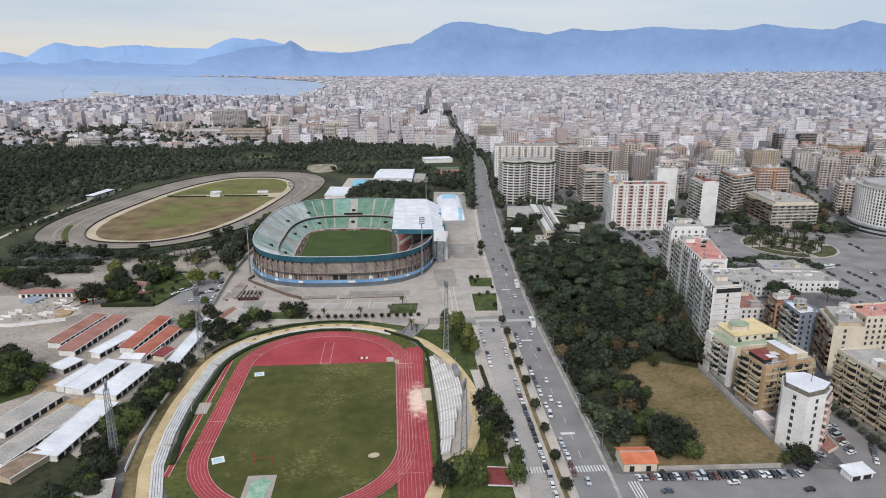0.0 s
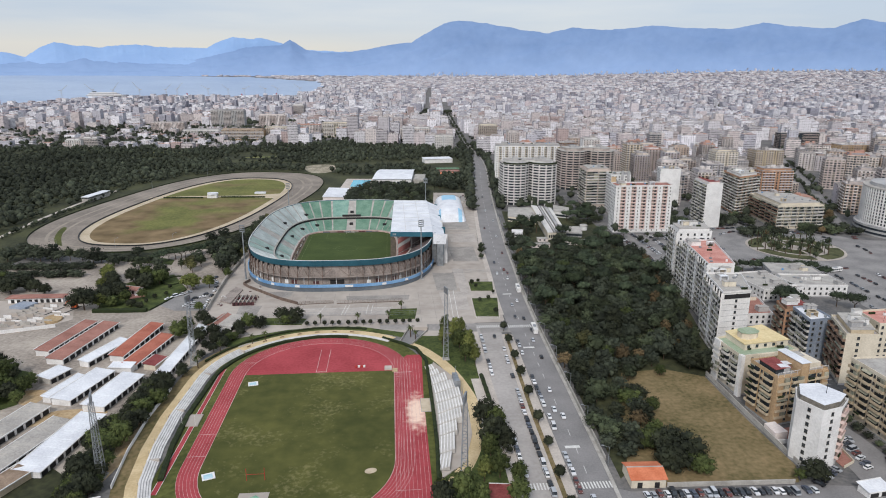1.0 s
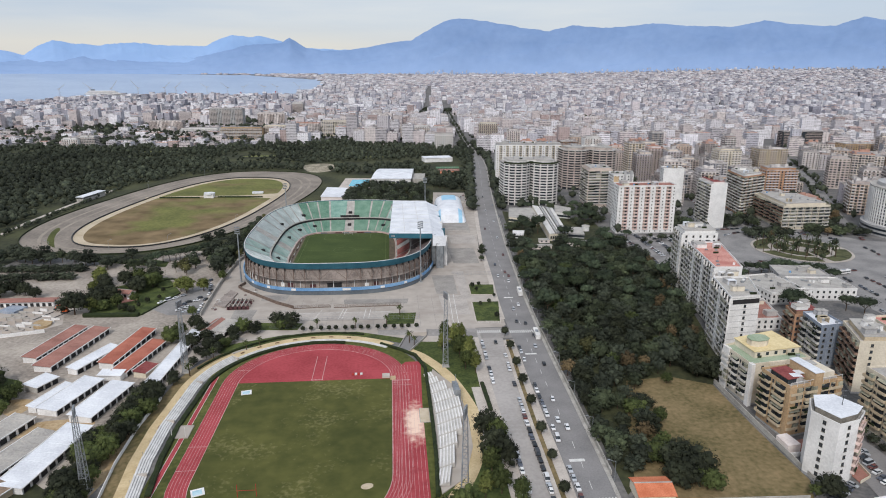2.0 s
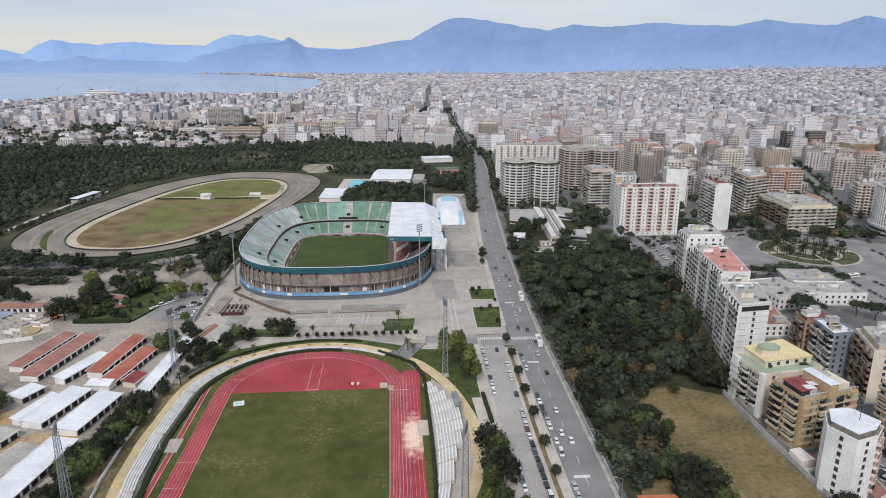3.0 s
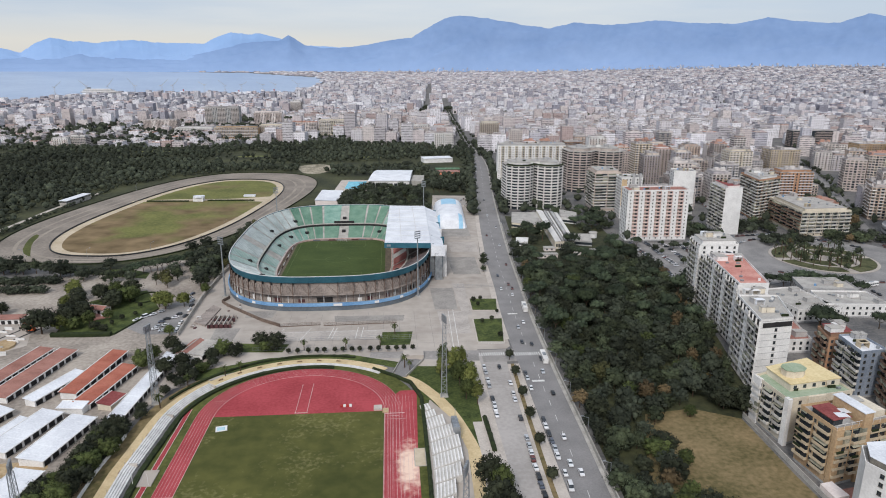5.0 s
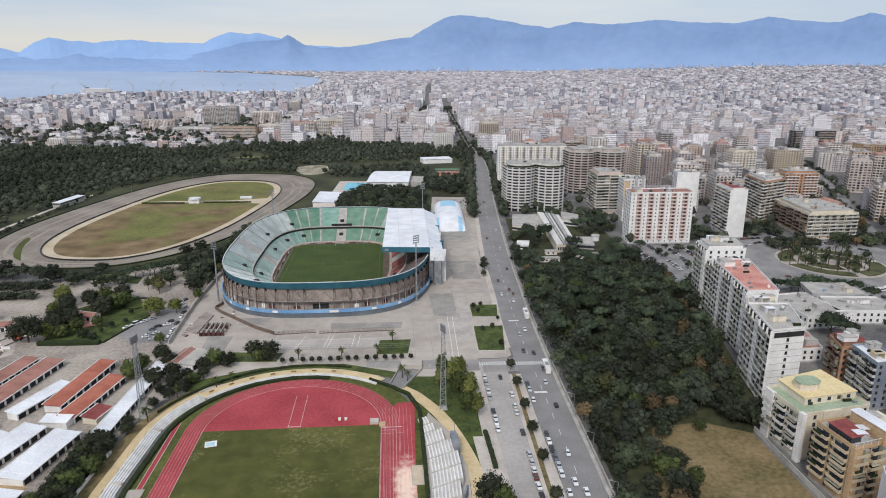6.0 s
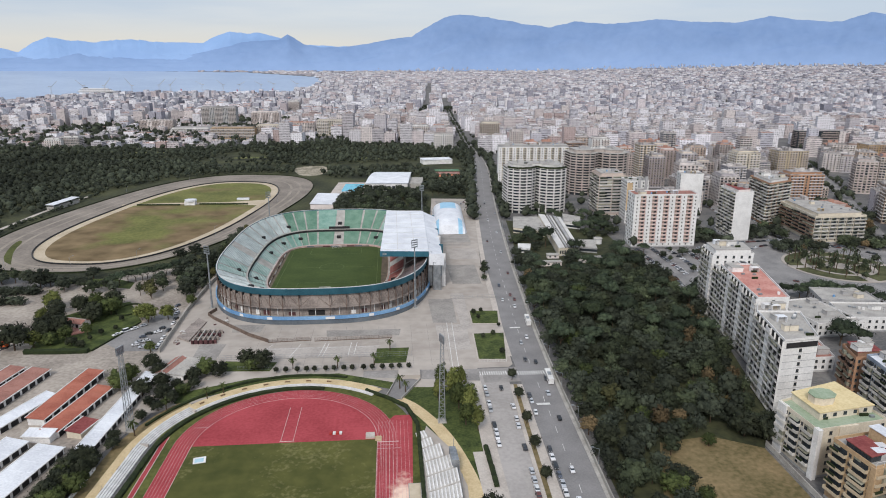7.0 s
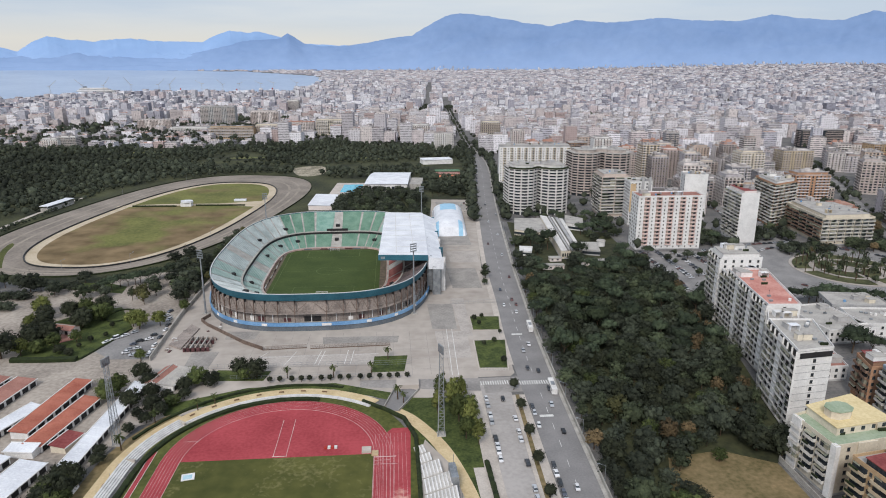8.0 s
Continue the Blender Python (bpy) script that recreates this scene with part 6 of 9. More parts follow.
for k, (x0, y0, w, d, hz) in enumerate(((118, 536, 16, 5, 3.0), (150, 543, 20, 6, 3.4), (128, 556, 9, 5, 2.8))):
    lo = thing("garden_lodge", "low pale lodge among pines", "lodge", base=(x0 + w / 2, y0, 0))
    part("wall", Shape().box(x0, y0, 0, x0 + w, y0 + d, hz), W_pink, lo)
    part("roof", Shape().box(x0 - 0.4, y0 - 0.4, hz + 0.004, x0 + w + 0.4, y0 + d + 0.4, hz + 0.3), R_grey, lo)
    for e in range(int(w / 4)):
        part("window", Shape().box(x0 + 1.2 + e * 4, y0 - 0.08, 1.0, x0 + 2.6 + e * 4, y0 + 0.1, 2.3), M_glass, lo)
    NO_LODGE.append([(x0 - 3, y0 - 12), (x0 + w + 3, y0 - 12), (x0 + w + 3, y0 + d + 3), (x0 - 3, y0 + d + 3)])
kio = thing("garden_pavilion", "small round white pavilion among the pines", "pavilion", base=(181, 598, 0))
part("drum", Shape().tube((181, 598, 0), (181, 598, 4.6), 3.4, sides=18), W_white, kio)
part("cap", Shape().tube((181, 598, 4.604), (181, 598, 5.2), 4.0, 3.4, 18), R_grey, kio)

# broad curved block at the roundabout: white fins over a wide base
crv = thing("apartment_building", "white apartment block with a curved front of upright fins", "apartment building", "apartment houses", base=(486, 566, 0))
CURVE = [(486 + 48 * math.cos(radians(a)), 566 + 48 * math.sin(radians(a))) for a in range(118, 256, 6)]
INNER = [(515, 520), (515, 605)]
part("base", Shape().prism(CURVE + INNER, 0, 9.0), W_grey, crv)
up_ = [(486 + 44 * math.cos(radians(a)), 566 + 44 * math.sin(radians(a))) for a in range(118, 256, 6)]
part("wall", Shape().prism(up_ + INNER, 9.0, 42.0), M_glass, crv)
part("roof", Shape().prism(offset(up_ + INNER, -0.8, True), 42.0, 43.2, bottom=True), R_grey, crv)
part("attic", Shape().prism(offset(up_ + INNER, 5.0, True), 43.2, 46.2), W_grey, crv)
for a in range(119, 252, 4):
    x, y = 486 + 44.4 * math.cos(radians(a)), 566 + 44.4 * math.sin(radians(a))
    part("fin", Shape().box(-0.3, -0.55, 9.0, 0.5, 0.55, 42.0, x=pose(x, y, 0, 0, 0, a)), W_white, crv)
for f in range(11):
    part("floor_band", Shape().wall(offset(up_, -0.15), 9.0 + f * 3.0, 9.9 + f * 3.0, 0.4), W_white, crv)
for f in range(2):
    part("window_band", Shape().wall(offset(CURVE, -0.1), 1.6 + f * 3.8, 3.4 + f * 3.8, 0.2), M_glass, crv)

# ---- the town ----
TURN = -0.105
ct, st_ = math.cos(TURN), math.sin(TURN)


def town(u, v):
    """From the street grid's metres to the world's."""
    return (u * ct - v * st_, u * st_ + v * ct)


def town_east(u, v):
    """The grid beside the slanting avenue."""
    a, b = math.cos(-0.405), math.sin(-0.405)
    return (532 + u * a - v * b, 752 + u * b + v * a)


EAST = [(456, 575), (1000, 575), (1700, 1400), (809, 1400)]
EAST_WIDE = [(424, 555), (1000, 555), (1700, 1425), (796, 1425)]
TAKEN = [[(425, 505), (530, 505), (530, 625), (440, 630)], [(105, 560), (430, 450), (430, 660), (400, 705), (320, 715), (300, 925), (120, 935)], [(-60, 640), (150, 640), (190, 1330), (60, 1330)]]
FACADES = [rgb(207, 203, 207), rgb(225, 222, 226), rgb(195, 185, 184), rgb(211, 202, 200), rgb(187, 182, 186), rgb(235, 232, 237), rgb(181, 163, 160), rgb(205, 195, 196), rgb(219, 216, 221),
           rgb(191, 189, 197)]
M_town = palette("town_facade", FACADES, by="island", windows=True)
M_town_roof = mat("town_roofs", rgb(122, 118, 117), rgb(198, 192, 189), 0.9, 0.03, 0.25, island=0.18)
M_town_tile = mat("town_tile_roofs", rgb(158, 120, 106), rgb(190, 152, 136), 0.9, 0.02, 0.2)
M_mid = palette("house_facade", [rgb(206, 198, 196), rgb(188, 176, 172), rgb(220, 214, 214), rgb(170, 152, 145), rgb(198, 186, 180), rgb(150, 128, 120), rgb(228, 222, 222), rgb(186, 180, 184), rgb(196, 174, 158),
                                 rgb(212, 204, 201), rgb(160, 158, 162), rgb(216, 204, 192)], by="object")
M_mid_band = palette("house_balcony", [rgb(216, 210, 208), rgb(196, 186, 182), rgb(228, 222, 218), rgb(172, 158, 152), rgb(206, 192, 186)], by="object")
MID = []


def mid_house(x, y, w, d, floors, turn, seed, label="", wall=None):
    """A town house: wall, roof, balcony bands, windows; its windows lie too far off to be told apart singly."""
    r = random.Random(seed)
    fh, h = 3.1, floors * 3.1 + 1
    t = thing("apartment_building", label or r.choice(("pale apartment house with rows of balconies", "beige apartment house with a flat roof", "weathered cream apartment house with balconies")),
              "apartment building", "houses of the town", base=(x, y, 0), turn=math.degrees(turn))
    poly = [(-w / 2, -d / 2), (w / 2, -d / 2), (w / 2, d / 2), (-w / 2, d / 2)]
    part("wall", Shape().prism(poly, 0, h), wall or M_mid, t, own=True)
    rf = Shape().prism(inset(poly, 0.3), h, h + 0.1).wall(poly, h - 0.05, h + 0.9, 0.3, closed=True)
    if r.random() < 0.7:
        e0, e1, g0, g1 = r.uniform(1.4, 4.0), r.uniform(1.4, 6.0), r.uniform(1.4, 3.5), r.uniform(1.2, 3.5)
        attic = [(-w / 2 + e0, -d / 2 + g0), (w / 2 - e1, -d / 2 + g0), (w / 2 - e1, d / 2 - g1), (-w / 2 + e0, d / 2 - g1)]
        part("attic", Shape().prism(attic, h + 0.05, h + 2.8), wall or M_mid, t, own=True)
        rf.prism(offset(attic, -0.35, True), h + 2.804, h + 3.0, bottom=True)
        top = h + 3.0
    else:
        top = h + 0.1
    for _ in range(r.randrange(1, 4)):
        px, py, hx, hy = r.uniform(-w * 0.28, w * 0.28), r.uniform(-d * 0.22, d * 0.22), r.uniform(1.5, 3.2), r.uniform(1.3, 2.4)
        rf.box(px - hx, py - hy, top, px + hx, py + hy, top + r.uniform(2.0, 3.4))
    for _ in range(14):
        px, py, hx = r.uniform(-w * 0.46, w * 0.46), r.uniform(-d * 0.46, d * 0.46), r.uniform(0.3, 1.1)
        rf.box(px - hx, py - 0.5, h, px + hx, py + 0.5, h + r.uniform(0.7, 3.4))
    part("roof", rf, M_town_tile if r.random() < 0.12 else M_town_roof, t, own=True)
    band, wins = Shape(), Shape()
    style, gap, half, blank = r.random(), r.uniform(2.9, 4.2), r.uniform(0.55, 1.1), r.choice((1, 3, 5, 5))
    for f in range(floors):
        z = 1 + f * fh
        for side in range(4):
            L = (w, d)[side % 2]
            m = pose(0, 0, 0, 0, 0, 90 * side) @ pose(0, -(d, w)[side % 2] / 2, 0)
            n = max(2, int(L / gap))
            runs = ((-0.5, 0.5),) if style < 0.35 else (((-0.48, -0.08), (0.08, 0.48)) if style < 0.6 else ((-0.5, -0.27), (-0.12, 0.12), (0.27, 0.5)))
            banded = f and side != 2 and (style < 0.78 or side == 0) and side != blank
            for i in range(n):
                if side == blank and i % 3:
                    continue
                u = -L / 2 + (i + 0.5) * L / n
                k = half if not banded else half * 1.25
                lo = 0.7 if not banded else 0.1
                q = [m @ Vector(p) for p in ((u - k, -0.05, z + lo), (u + k, -0.05, z + lo), (u + k, -0.05, z + 2.35), (u - k, -0.05, z + 2.35))]
                wins.face([tuple(p) for p in q], 0 if r.random() < 0.6 else 1)
            if banded:
                for a, b in runs:
                    band.box(L * a + 0.1, -1.35, z - 0.15, L * b - 0.1, 0.0, z + 0.0, x=m)
                    band.box(L * a + 0.1, -1.35, z + 0.0, L * b - 0.1, -1.2, z + 0.9, x=m)
    part("glazing", wins, [M_glass, M_shutter], t, own=True, kind="stuff")
    part("balcony_band", band, M_mid_band, t, own=True, kind="stuff")
    MID.append(t)


far_walls, farther, n_mid = Shape(), Shape(), 0
OWN = []
for x0, x1, y, h, deep, label, wm in ((-469, -382, 1787, 47, 22, "wide grey block with dark window bays", W_grey), (-337, -268, 1746, 40, 20, "pinkish apartment slab behind the park", W_pink),
                                      (-278, -228, 1500, 26, 18, "pale block with tall dark windows", W_cream), (-369, -277, 1483, 23, 20, "tan arcaded apartment house at the park edge", W_ochre),
                                      (-230, -160, 1540, 30, 20, "rose apartment house at the park edge", W_pink), (-155, -94, 1545, 33, 20, "cream apartment house at the park edge", W_cream),
                                      (-627, -597, 1329, 18, 18, "white modern house with dark windows", W_white), (-600, -569, 1338, 19, 18, "white modern house with dark windows", W_white),
                                      (22, 86, 1431, 30, 22, "long white apartment house by the park", W_white), (85, 120, 1265, 30, 20, "white block with tall dark window strips", W_white),
                                      (176, 211, 1302, 44, 22, "cream corner tower at the avenue", W_cream), (-583, -504, 1675, 27, 20, "broad salmon-pink institute building", W_pink),
                                      (-493, -404, 1613, 12, 40, "low white exhibition hall", W_white), (-309, -274, 2156, 46, 30, "pale round-looking water tower block", W_white),
                                      (761, 839, 1237, 31, 20, "dark glazed office block", M_glass), (330, 352, 900, 48, 22, "slim tan tower of flats", W_tan), (440, 470, 860, 42, 24, "cream tower of flats", W_cream),
                                      (300, 326, 1010, 46, 22, "white tower of flats", W_white), (250, 275, 960, 44, 22, "brown brick tower of flats", W_brown), (440, 478, 745, 32, 24, "broad ochre apartment block", W_brick),                                       (520, 560, 900, 40, 26, "broad tan apartment block", W_tan), (690, 740, 960, 38, 26, "broad ochre apartment block", W_ochre)):
    mid_house((x0 + x1) / 2, y + deep / 2, x1 - x0, deep, int(h / 3.1), TURN * 0.5, int(x0) + 5000, label, wm)
    OWN.append((x0 - 14, y - 12, x1 + 14, y + deep + 12))
OWN.append((735, 1120, 860, 1230))
r_city = random.Random(11)
# long straight streets that stay open between the houses
CANYONS = (([(146, 1140), (148, 1240), (156, 1417), (165, 1592), (187, 2010), (205, 2346), (236, 2950)], 7.0), ([(88, 1900), (111, 2208), (153, 2767), (220, 3703)], 6.0), ([(440, 610), (470, 668), (549, 817), (641, 1020), (720, 1190)], 10.0))
structure("far_street", Shape().strip(offset(CANYONS[0][0], 6), offset(CANYONS[0][0], -6), 0.14).strip(offset(CANYONS[2][0], 8), offset(CANYONS[2][0], -8), 0.13), M_lot, "long grey streets between the houses of the town", "road")


def sea_near(x, y):
    return inside(x, y, SHORE) or (x < -300 and y > 2250 + (x + 2600) * 0.17 and inside(x, y - 60, SHORE))


def add_block(u0, v0, bu, bv, grid=town, turn=TURN):
    """A street block: houses round its edge."""
    global n_mid
    cu, cv = u0 + bu / 2, v0 + bv / 2
    x, y = grid(cu, cv)
    east = grid is town_east
    if east and not inside(x, y, EAST):
        return
    dist = math.hypot(x, y)
    if dist > 4680 or dist > 4480 and r_city.random() < (dist - 4480) / 210 or abs(math.atan2(x, y) - 0.07) > 0.70:
        return
    if inside(x, y, PARK) or x < -1500 and y < 1500 or any(inside(x, y, p) for p in TAKEN) or sea_near(x, y):
        return
    if x < 118 and y < 1340 and not (x < -350 and y > 1330):
        return
    if x > 100 and y < 560 and x < 440:
        return
    if y < 430:
        return
    h0 = land(x, y)
    sc = max(0.26, (143 - min(h0, 130)) / 143)
    if r_city.random() < (0.035 if dist < 2400 else 0.06):
        return
    rows = 2 if bv > 50 * sc else 1
    cols = max(2, int(bu / (19 * max(sc, 0.8))))
    for i in range(cols):
        for j in range(rows):
            if r_city.random() < 0.07:
                continue
            w, d = bu / cols - r_city.choice((0.0, 0.0, 1.5, 4.0)), bv / rows - (9.0 if rows == 2 else 1) * sc
            fl = r_city.choice((5, 6, 6, 7, 7, 8, 8, 9, 10)) if dist > 1500 else r_city.choice((5, 7, 7, 8, 8, 9, 9, 10, 12))
            if x < -250 and dist < 2600:
                fl = r_city.choice((1, 2, 2, 3, 3, 4) if dist < 1950 else (4, 5, 6, 8, 9, 10, 12))
            elif dist < 3000 and r_city.random() < (0.12 if dist < 1700 else 0.06):
                fl += r_city.choice((4, 5, 7))
            uu, vv = u0 + (i + 0.5) * bu / cols, v0 + (j + 0.5) * bv / rows + (-2, 2)[j] * sc * r_city.random()
            px, py = grid(uu, vv)
            if 640 < py < 1190 and -85 < px - at_line(CANYONS[2][0], py) < 0:
                fl = r_city.choice((2, 3, 4, 4))
            if any(line[0][1] < py < line[-1][1] and abs(px - at_line(line, py)) < half + w * 0.52 for line, half in CANYONS):
                continue
            if east != inside(px, py, EAST_WIDE):
                continue
            if any(a < px < c and b < py < e for a, b, c, e in OWN):
                continue
            if px < -60 and dist < 2100 and r_city.random() < (0.6 if dist < 1750 else 0.38):
                continue
            if n_mid < (70 if east else 165) and dist < 1500 and x > 0:
                mid_house(px, py, w - 0.6, d, fl, turn, n_mid + 100)
                n_mid += 1
                continue
            z0 = land(px, py)
            hh = fl * 3.1 * sc * r_city.uniform(0.85, 1.15)
            poly = [grid(uu + a * w / 2, vv + b * d / 2) for a, b in ((-1, -1), (1, -1), (1, 1), (-1, 1))]
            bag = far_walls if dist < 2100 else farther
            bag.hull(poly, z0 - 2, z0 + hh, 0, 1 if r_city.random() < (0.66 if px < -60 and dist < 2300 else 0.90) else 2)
            if dist < 2800 and r_city.random() < 0.75:
                k, q = r_city.uniform(-0.2, 0.2), r_city.uniform(0.12, 0.26)
                pp = [grid(uu + (k + a * q) * w, vv + (k + b * q) * d) for a, b in ((-1, -1), (1, -1), (1, 1), (-1, 1))]
                bag.hull(pp, z0 + hh, z0 + hh + 2.8 * sc, 0, 1)
            for _ in range(r_city.randrange(3, 7) if dist < 2000 else (r_city.randrange(1, 3) if dist < 3000 else 0)):
                k, q, e = r_city.uniform(-0.42, 0.42), r_city.uniform(-0.42, 0.42), r_city.uniform(0.7, 2.2)
                pp = [grid(uu + k * w + a * e, vv + q * d + b * e * 0.7) for a, b in ((-1, -1), (1, -1), (1, 1), (-1, 1))]
                bag.hull(pp, z0 + hh, z0 + hh + r_city.uniform(1.0, 3.2) * sc, 1 if r_city.random() < 0.6 else 0, 1)


v = -190.0
while v < 800:
    u = -420.0
    while u < 700:
        bu = r_city.choice((58, 74, 90))
        add_block(u, v, bu, 58, town_east, -0.405)
        u += bu + r_city.choice((10, 10, 18))
    v += 70
v = 470.0
while v < 4600:
    sc_v = max(0.30, (143 - min(land(0, v), 130)) / 143)
    bv = r_city.choice((52, 60, 68)) * max(sc_v, 0.42)
    u = -3300.0
    while u < 3600:
        bu = r_city.choice((58, 74, 90)) * max(sc_v, 0.6)
        add_block(u, v, bu, bv)
        u += bu + (9 if r_city.random() < 0.8 else 17) * max(sc_v, 0.5)
    v += bv + 10 * max(sc_v, 0.4)
slope = skyline(NEAR_RIDGE)
for _ in range(800):
    a, q = r_city.uniform(-0.06, 0.66), abs(r_city.gauss(0, 0.032))
    d = 4566 + 230 * q
    base = land(math.sin(a) * 4570, math.cos(a) * 4570) - 6
    top = 143 + 4800 * float(np.interp(a, [c[0] / 1000 for c in slope], [c[1] / 1000 for c in slope]))
    x, y, z, w = math.sin(a) * d, math.cos(a) * d, base + (top - base) * q ** 0.9, r_city.uniform(1.5, 4)
    farther.hull([(x - w, y - 5), (x + w, y - 5), (x + w, y + 5), (x - w, y + 5)], z - 10, z + r_city.uniform(-1.5, 1.5), 1, 1)
# distance haze mixed into these far walls and roofs: paler and cooler
M_town_hazed = palette("hazed_town_facade", [rgb(206, 205, 212), rgb(228, 227, 232), rgb(184, 182, 190), rgb(212, 203, 205), rgb(166, 164, 174), rgb(236, 234, 238), rgb(200, 188, 190), rgb(150, 149, 160), rgb(220, 214, 216)], by="island", windows=True)
M_roof_hazed = mat("hazed_town_roofs", rgb(142, 142, 150), rgb(206, 204, 208), 0.9, 0.02, 0.2, island=0.15)
stuff("far_town_buildings", farther, [M_town_hazed, M_roof_hazed, M_town_tile], "far white town spread over the plain", "town")
stuff("town_buildings", far_walls, [M_town, M_town_roof, M_town_tile], "dense pale town of flat-roofed apartment blocks", "town")

# ---- trees ----
def leaf_mat(name, a, b, rnd=0.3, joined=False):
    """Leaves that vary from tree to tree and from leaf to leaf; joined: the tree's own value lies in the UV."""
    m = mat(name, a, b, 0.8, 0.25, 1.6, rnd=0.0 if joined else rnd, island=0.3, spec=0.15)
    if joined:
        n, l = m.node_tree.nodes, m.node_tree.links
        p = n["Principled BSDF"]
        old = p.inputs["Base Color"].links[0].from_socket
        sep, mr, hsv = n.new("ShaderNodeSeparateXYZ"), n.new("ShaderNodeMapRange"), n.new("ShaderNodeHueSaturation")
        l.new(n.new("ShaderNodeUVMap").outputs[0], sep.inputs[0])
        l.new(sep.outputs["X"], mr.inputs["Value"])
        mr.inputs["To Min"].default_value, mr.inputs["To Max"].default_value = 0.6, 1.65
        l.new(mr.outputs[0], hsv.inputs["Value"])
        l.new(old, hsv.inputs["Color"])
        l.new(hsv.outputs["Color"], p.inputs["Base Color"])
    return m


L_dark = leaf_mat("evergreen_leaves", rgb(34, 38, 30), rgb(60, 64, 48))
L_mid = leaf_mat("green_leaves", rgb(50, 60, 34), rgb(86, 94, 54))
L_light = leaf_mat("yellow_green_leaves", rgb(76, 84, 44), rgb(116, 120, 68))
L_rust = leaf_mat("autumn_leaves", rgb(78, 66, 38), rgb(116, 96, 56))
L_pine = leaf_mat("pine_needles", rgb(40, 48, 36), rgb(66, 76, 54))
L_far = leaf_mat("park_leaves", rgb(35, 41, 35), rgb(65, 69, 55), joined=True)
ICO = [(0, 0, 1), (0.894, 0, 0.447), (0.276, 0.851, 0.447), (-0.724, 0.526, 0.447), (-0.724, -0.526, 0.447), (0.276, -0.851, 0.447),
       (0.724, 0.526, -0.447), (-0.276, 0.851, -0.447), (-0.894, 0, -0.447), (-0.276, -0.851, -0.447), (0.724, -0.526, -0.447), (0, 0, -1)]
ICO_F = [(0, 1, 2), (0, 2, 3), (0, 3, 4), (0, 4, 5), (0, 5, 1), (1, 6, 2), (2, 7, 3), (3, 8, 4), (4, 9, 5), (5, 10, 1), (6, 7, 2), (7, 8, 3), (8, 9, 4), (9, 10, 5), (10, 6, 1),
         (11, 7, 6), (11, 8, 7), (11, 9, 8), (11, 10, 9), (11, 6, 10)]


def lump(s, c, rx, ry, rz, r, mid=None):
    """A rough ball of foliage; its faces are shaded as part of the crown round mid."""
    pts = [(c[0] + p[0] * rx * r.uniform(0.7, 1.2), c[1] + p[1] * ry * r.uniform(0.7, 1.2), c[2] + p[2] * rz * r.uniform(0.7, 1.2)) for p in ICO]
    out = Vector(c) - Vector(mid or c)
    out = out.normalized() * 0.6 if out.length > 0.01 else out
    s.nv.extend([tuple((Vector(p) + out + Vector((0, 0, 0.25))).normalized()) for p in ICO])
    s.solid(pts, ICO_F)


def leaf(s, c, size, r, out=(0, 0, 1), tint=0.0):
    """A ragged three-cornered spray of leaves, shaded with the clump that it belongs to."""
    n = (Vector(out).normalized() + Vector((r.gauss(0, 0.5), r.gauss(0, 0.5), r.gauss(0.1, 0.5)))).normalized()
    a = n.orthogonal().normalized()
    b = n.cross(a)
    t = r.uniform(0, 6.28)
    a, b = a * math.cos(t) + b * math.sin(t), b * math.cos(t) - a * math.sin(t)
    a, b, c = a * size * r.uniform(0.7, 1.3), b * size * r.uniform(0.6, 1.1), Vector(c)
    s.face([tuple(c - a * 0.8 - b * 0.6), tuple(c + a * r.uniform(0.5, 1.0) - b * 0.5), tuple(c + b + a * r.uniform(-0.4, 0.4))], 0, [(tint, 0.0)] * 3)
    s.nv.extend([tuple((Vector(out).normalized() + n * 0.35).normalized())] * 3)


def crown_shape(rx, rz, z, clumps, leaves, size, r, flat=0.0, core=0.66):
    """Clumps of leaves over an uneven crown, with gaps between them; the clumps' cores come first."""
    s = Shape()
    lump(s, (0, 0, z), rx * core, rx * core, rz * core, r)
    spots = []
    for i in range(clumps):
        t, q = 2 * math.pi * i * 0.618, 1 - 1.7 * (i + 0.5) / clumps
        w = math.sqrt(max(0.05, 1 - q * q))
        k = r.uniform(0.55, 0.98) if core < 0.8 else 0.72
        c = (rx * w * math.cos(t) * k, rx * w * math.sin(t) * k, z + rz * max(q, -0.6 + flat) * k)
        spots.append((c, rx * r.uniform(0.2, 0.42)))
        lump(s, c, spots[-1][1] * 0.72, spots[-1][1] * 0.72, spots[-1][1] * 0.55, r, (0, 0, z))
    for c, cr in spots:
        for _ in range(leaves):
            d = Vector((r.gauss(0, 1), r.gauss(0, 1), r.gauss(0.25, 0.8))).normalized() * cr * r.uniform(0.7, 1.3)
            leaf(s, (c[0] + d.x, c[1] + d.y, c[2] + d.z * 0.85), size, r, (d.x / cr + c[0] / rx * 0.8, d.y / cr + c[1] / rx * 0.8, d.z / cr + (c[2] - z) / rz * 0.8 + 0.35))
    return s


def trunk_shape(h, r0, spread, r):
    s = Shape().tube((0, 0, -0.2), (r.uniform(-0.2, 0.2), 0, h * 0.55), r0, r0 * 0.7, 7)
    for i in range(4):
        a = i * 1.57 + r.uniform(0, 0.8)
        s.tube((0, 0, h * 0.5), (math.cos(a) * spread * 0.55, math.sin(a) * spread * 0.55, h * r.uniform(0.75, 0.95)), r0 * 0.55, r0 * 0.2, 5)
    return s


PROTO = {}


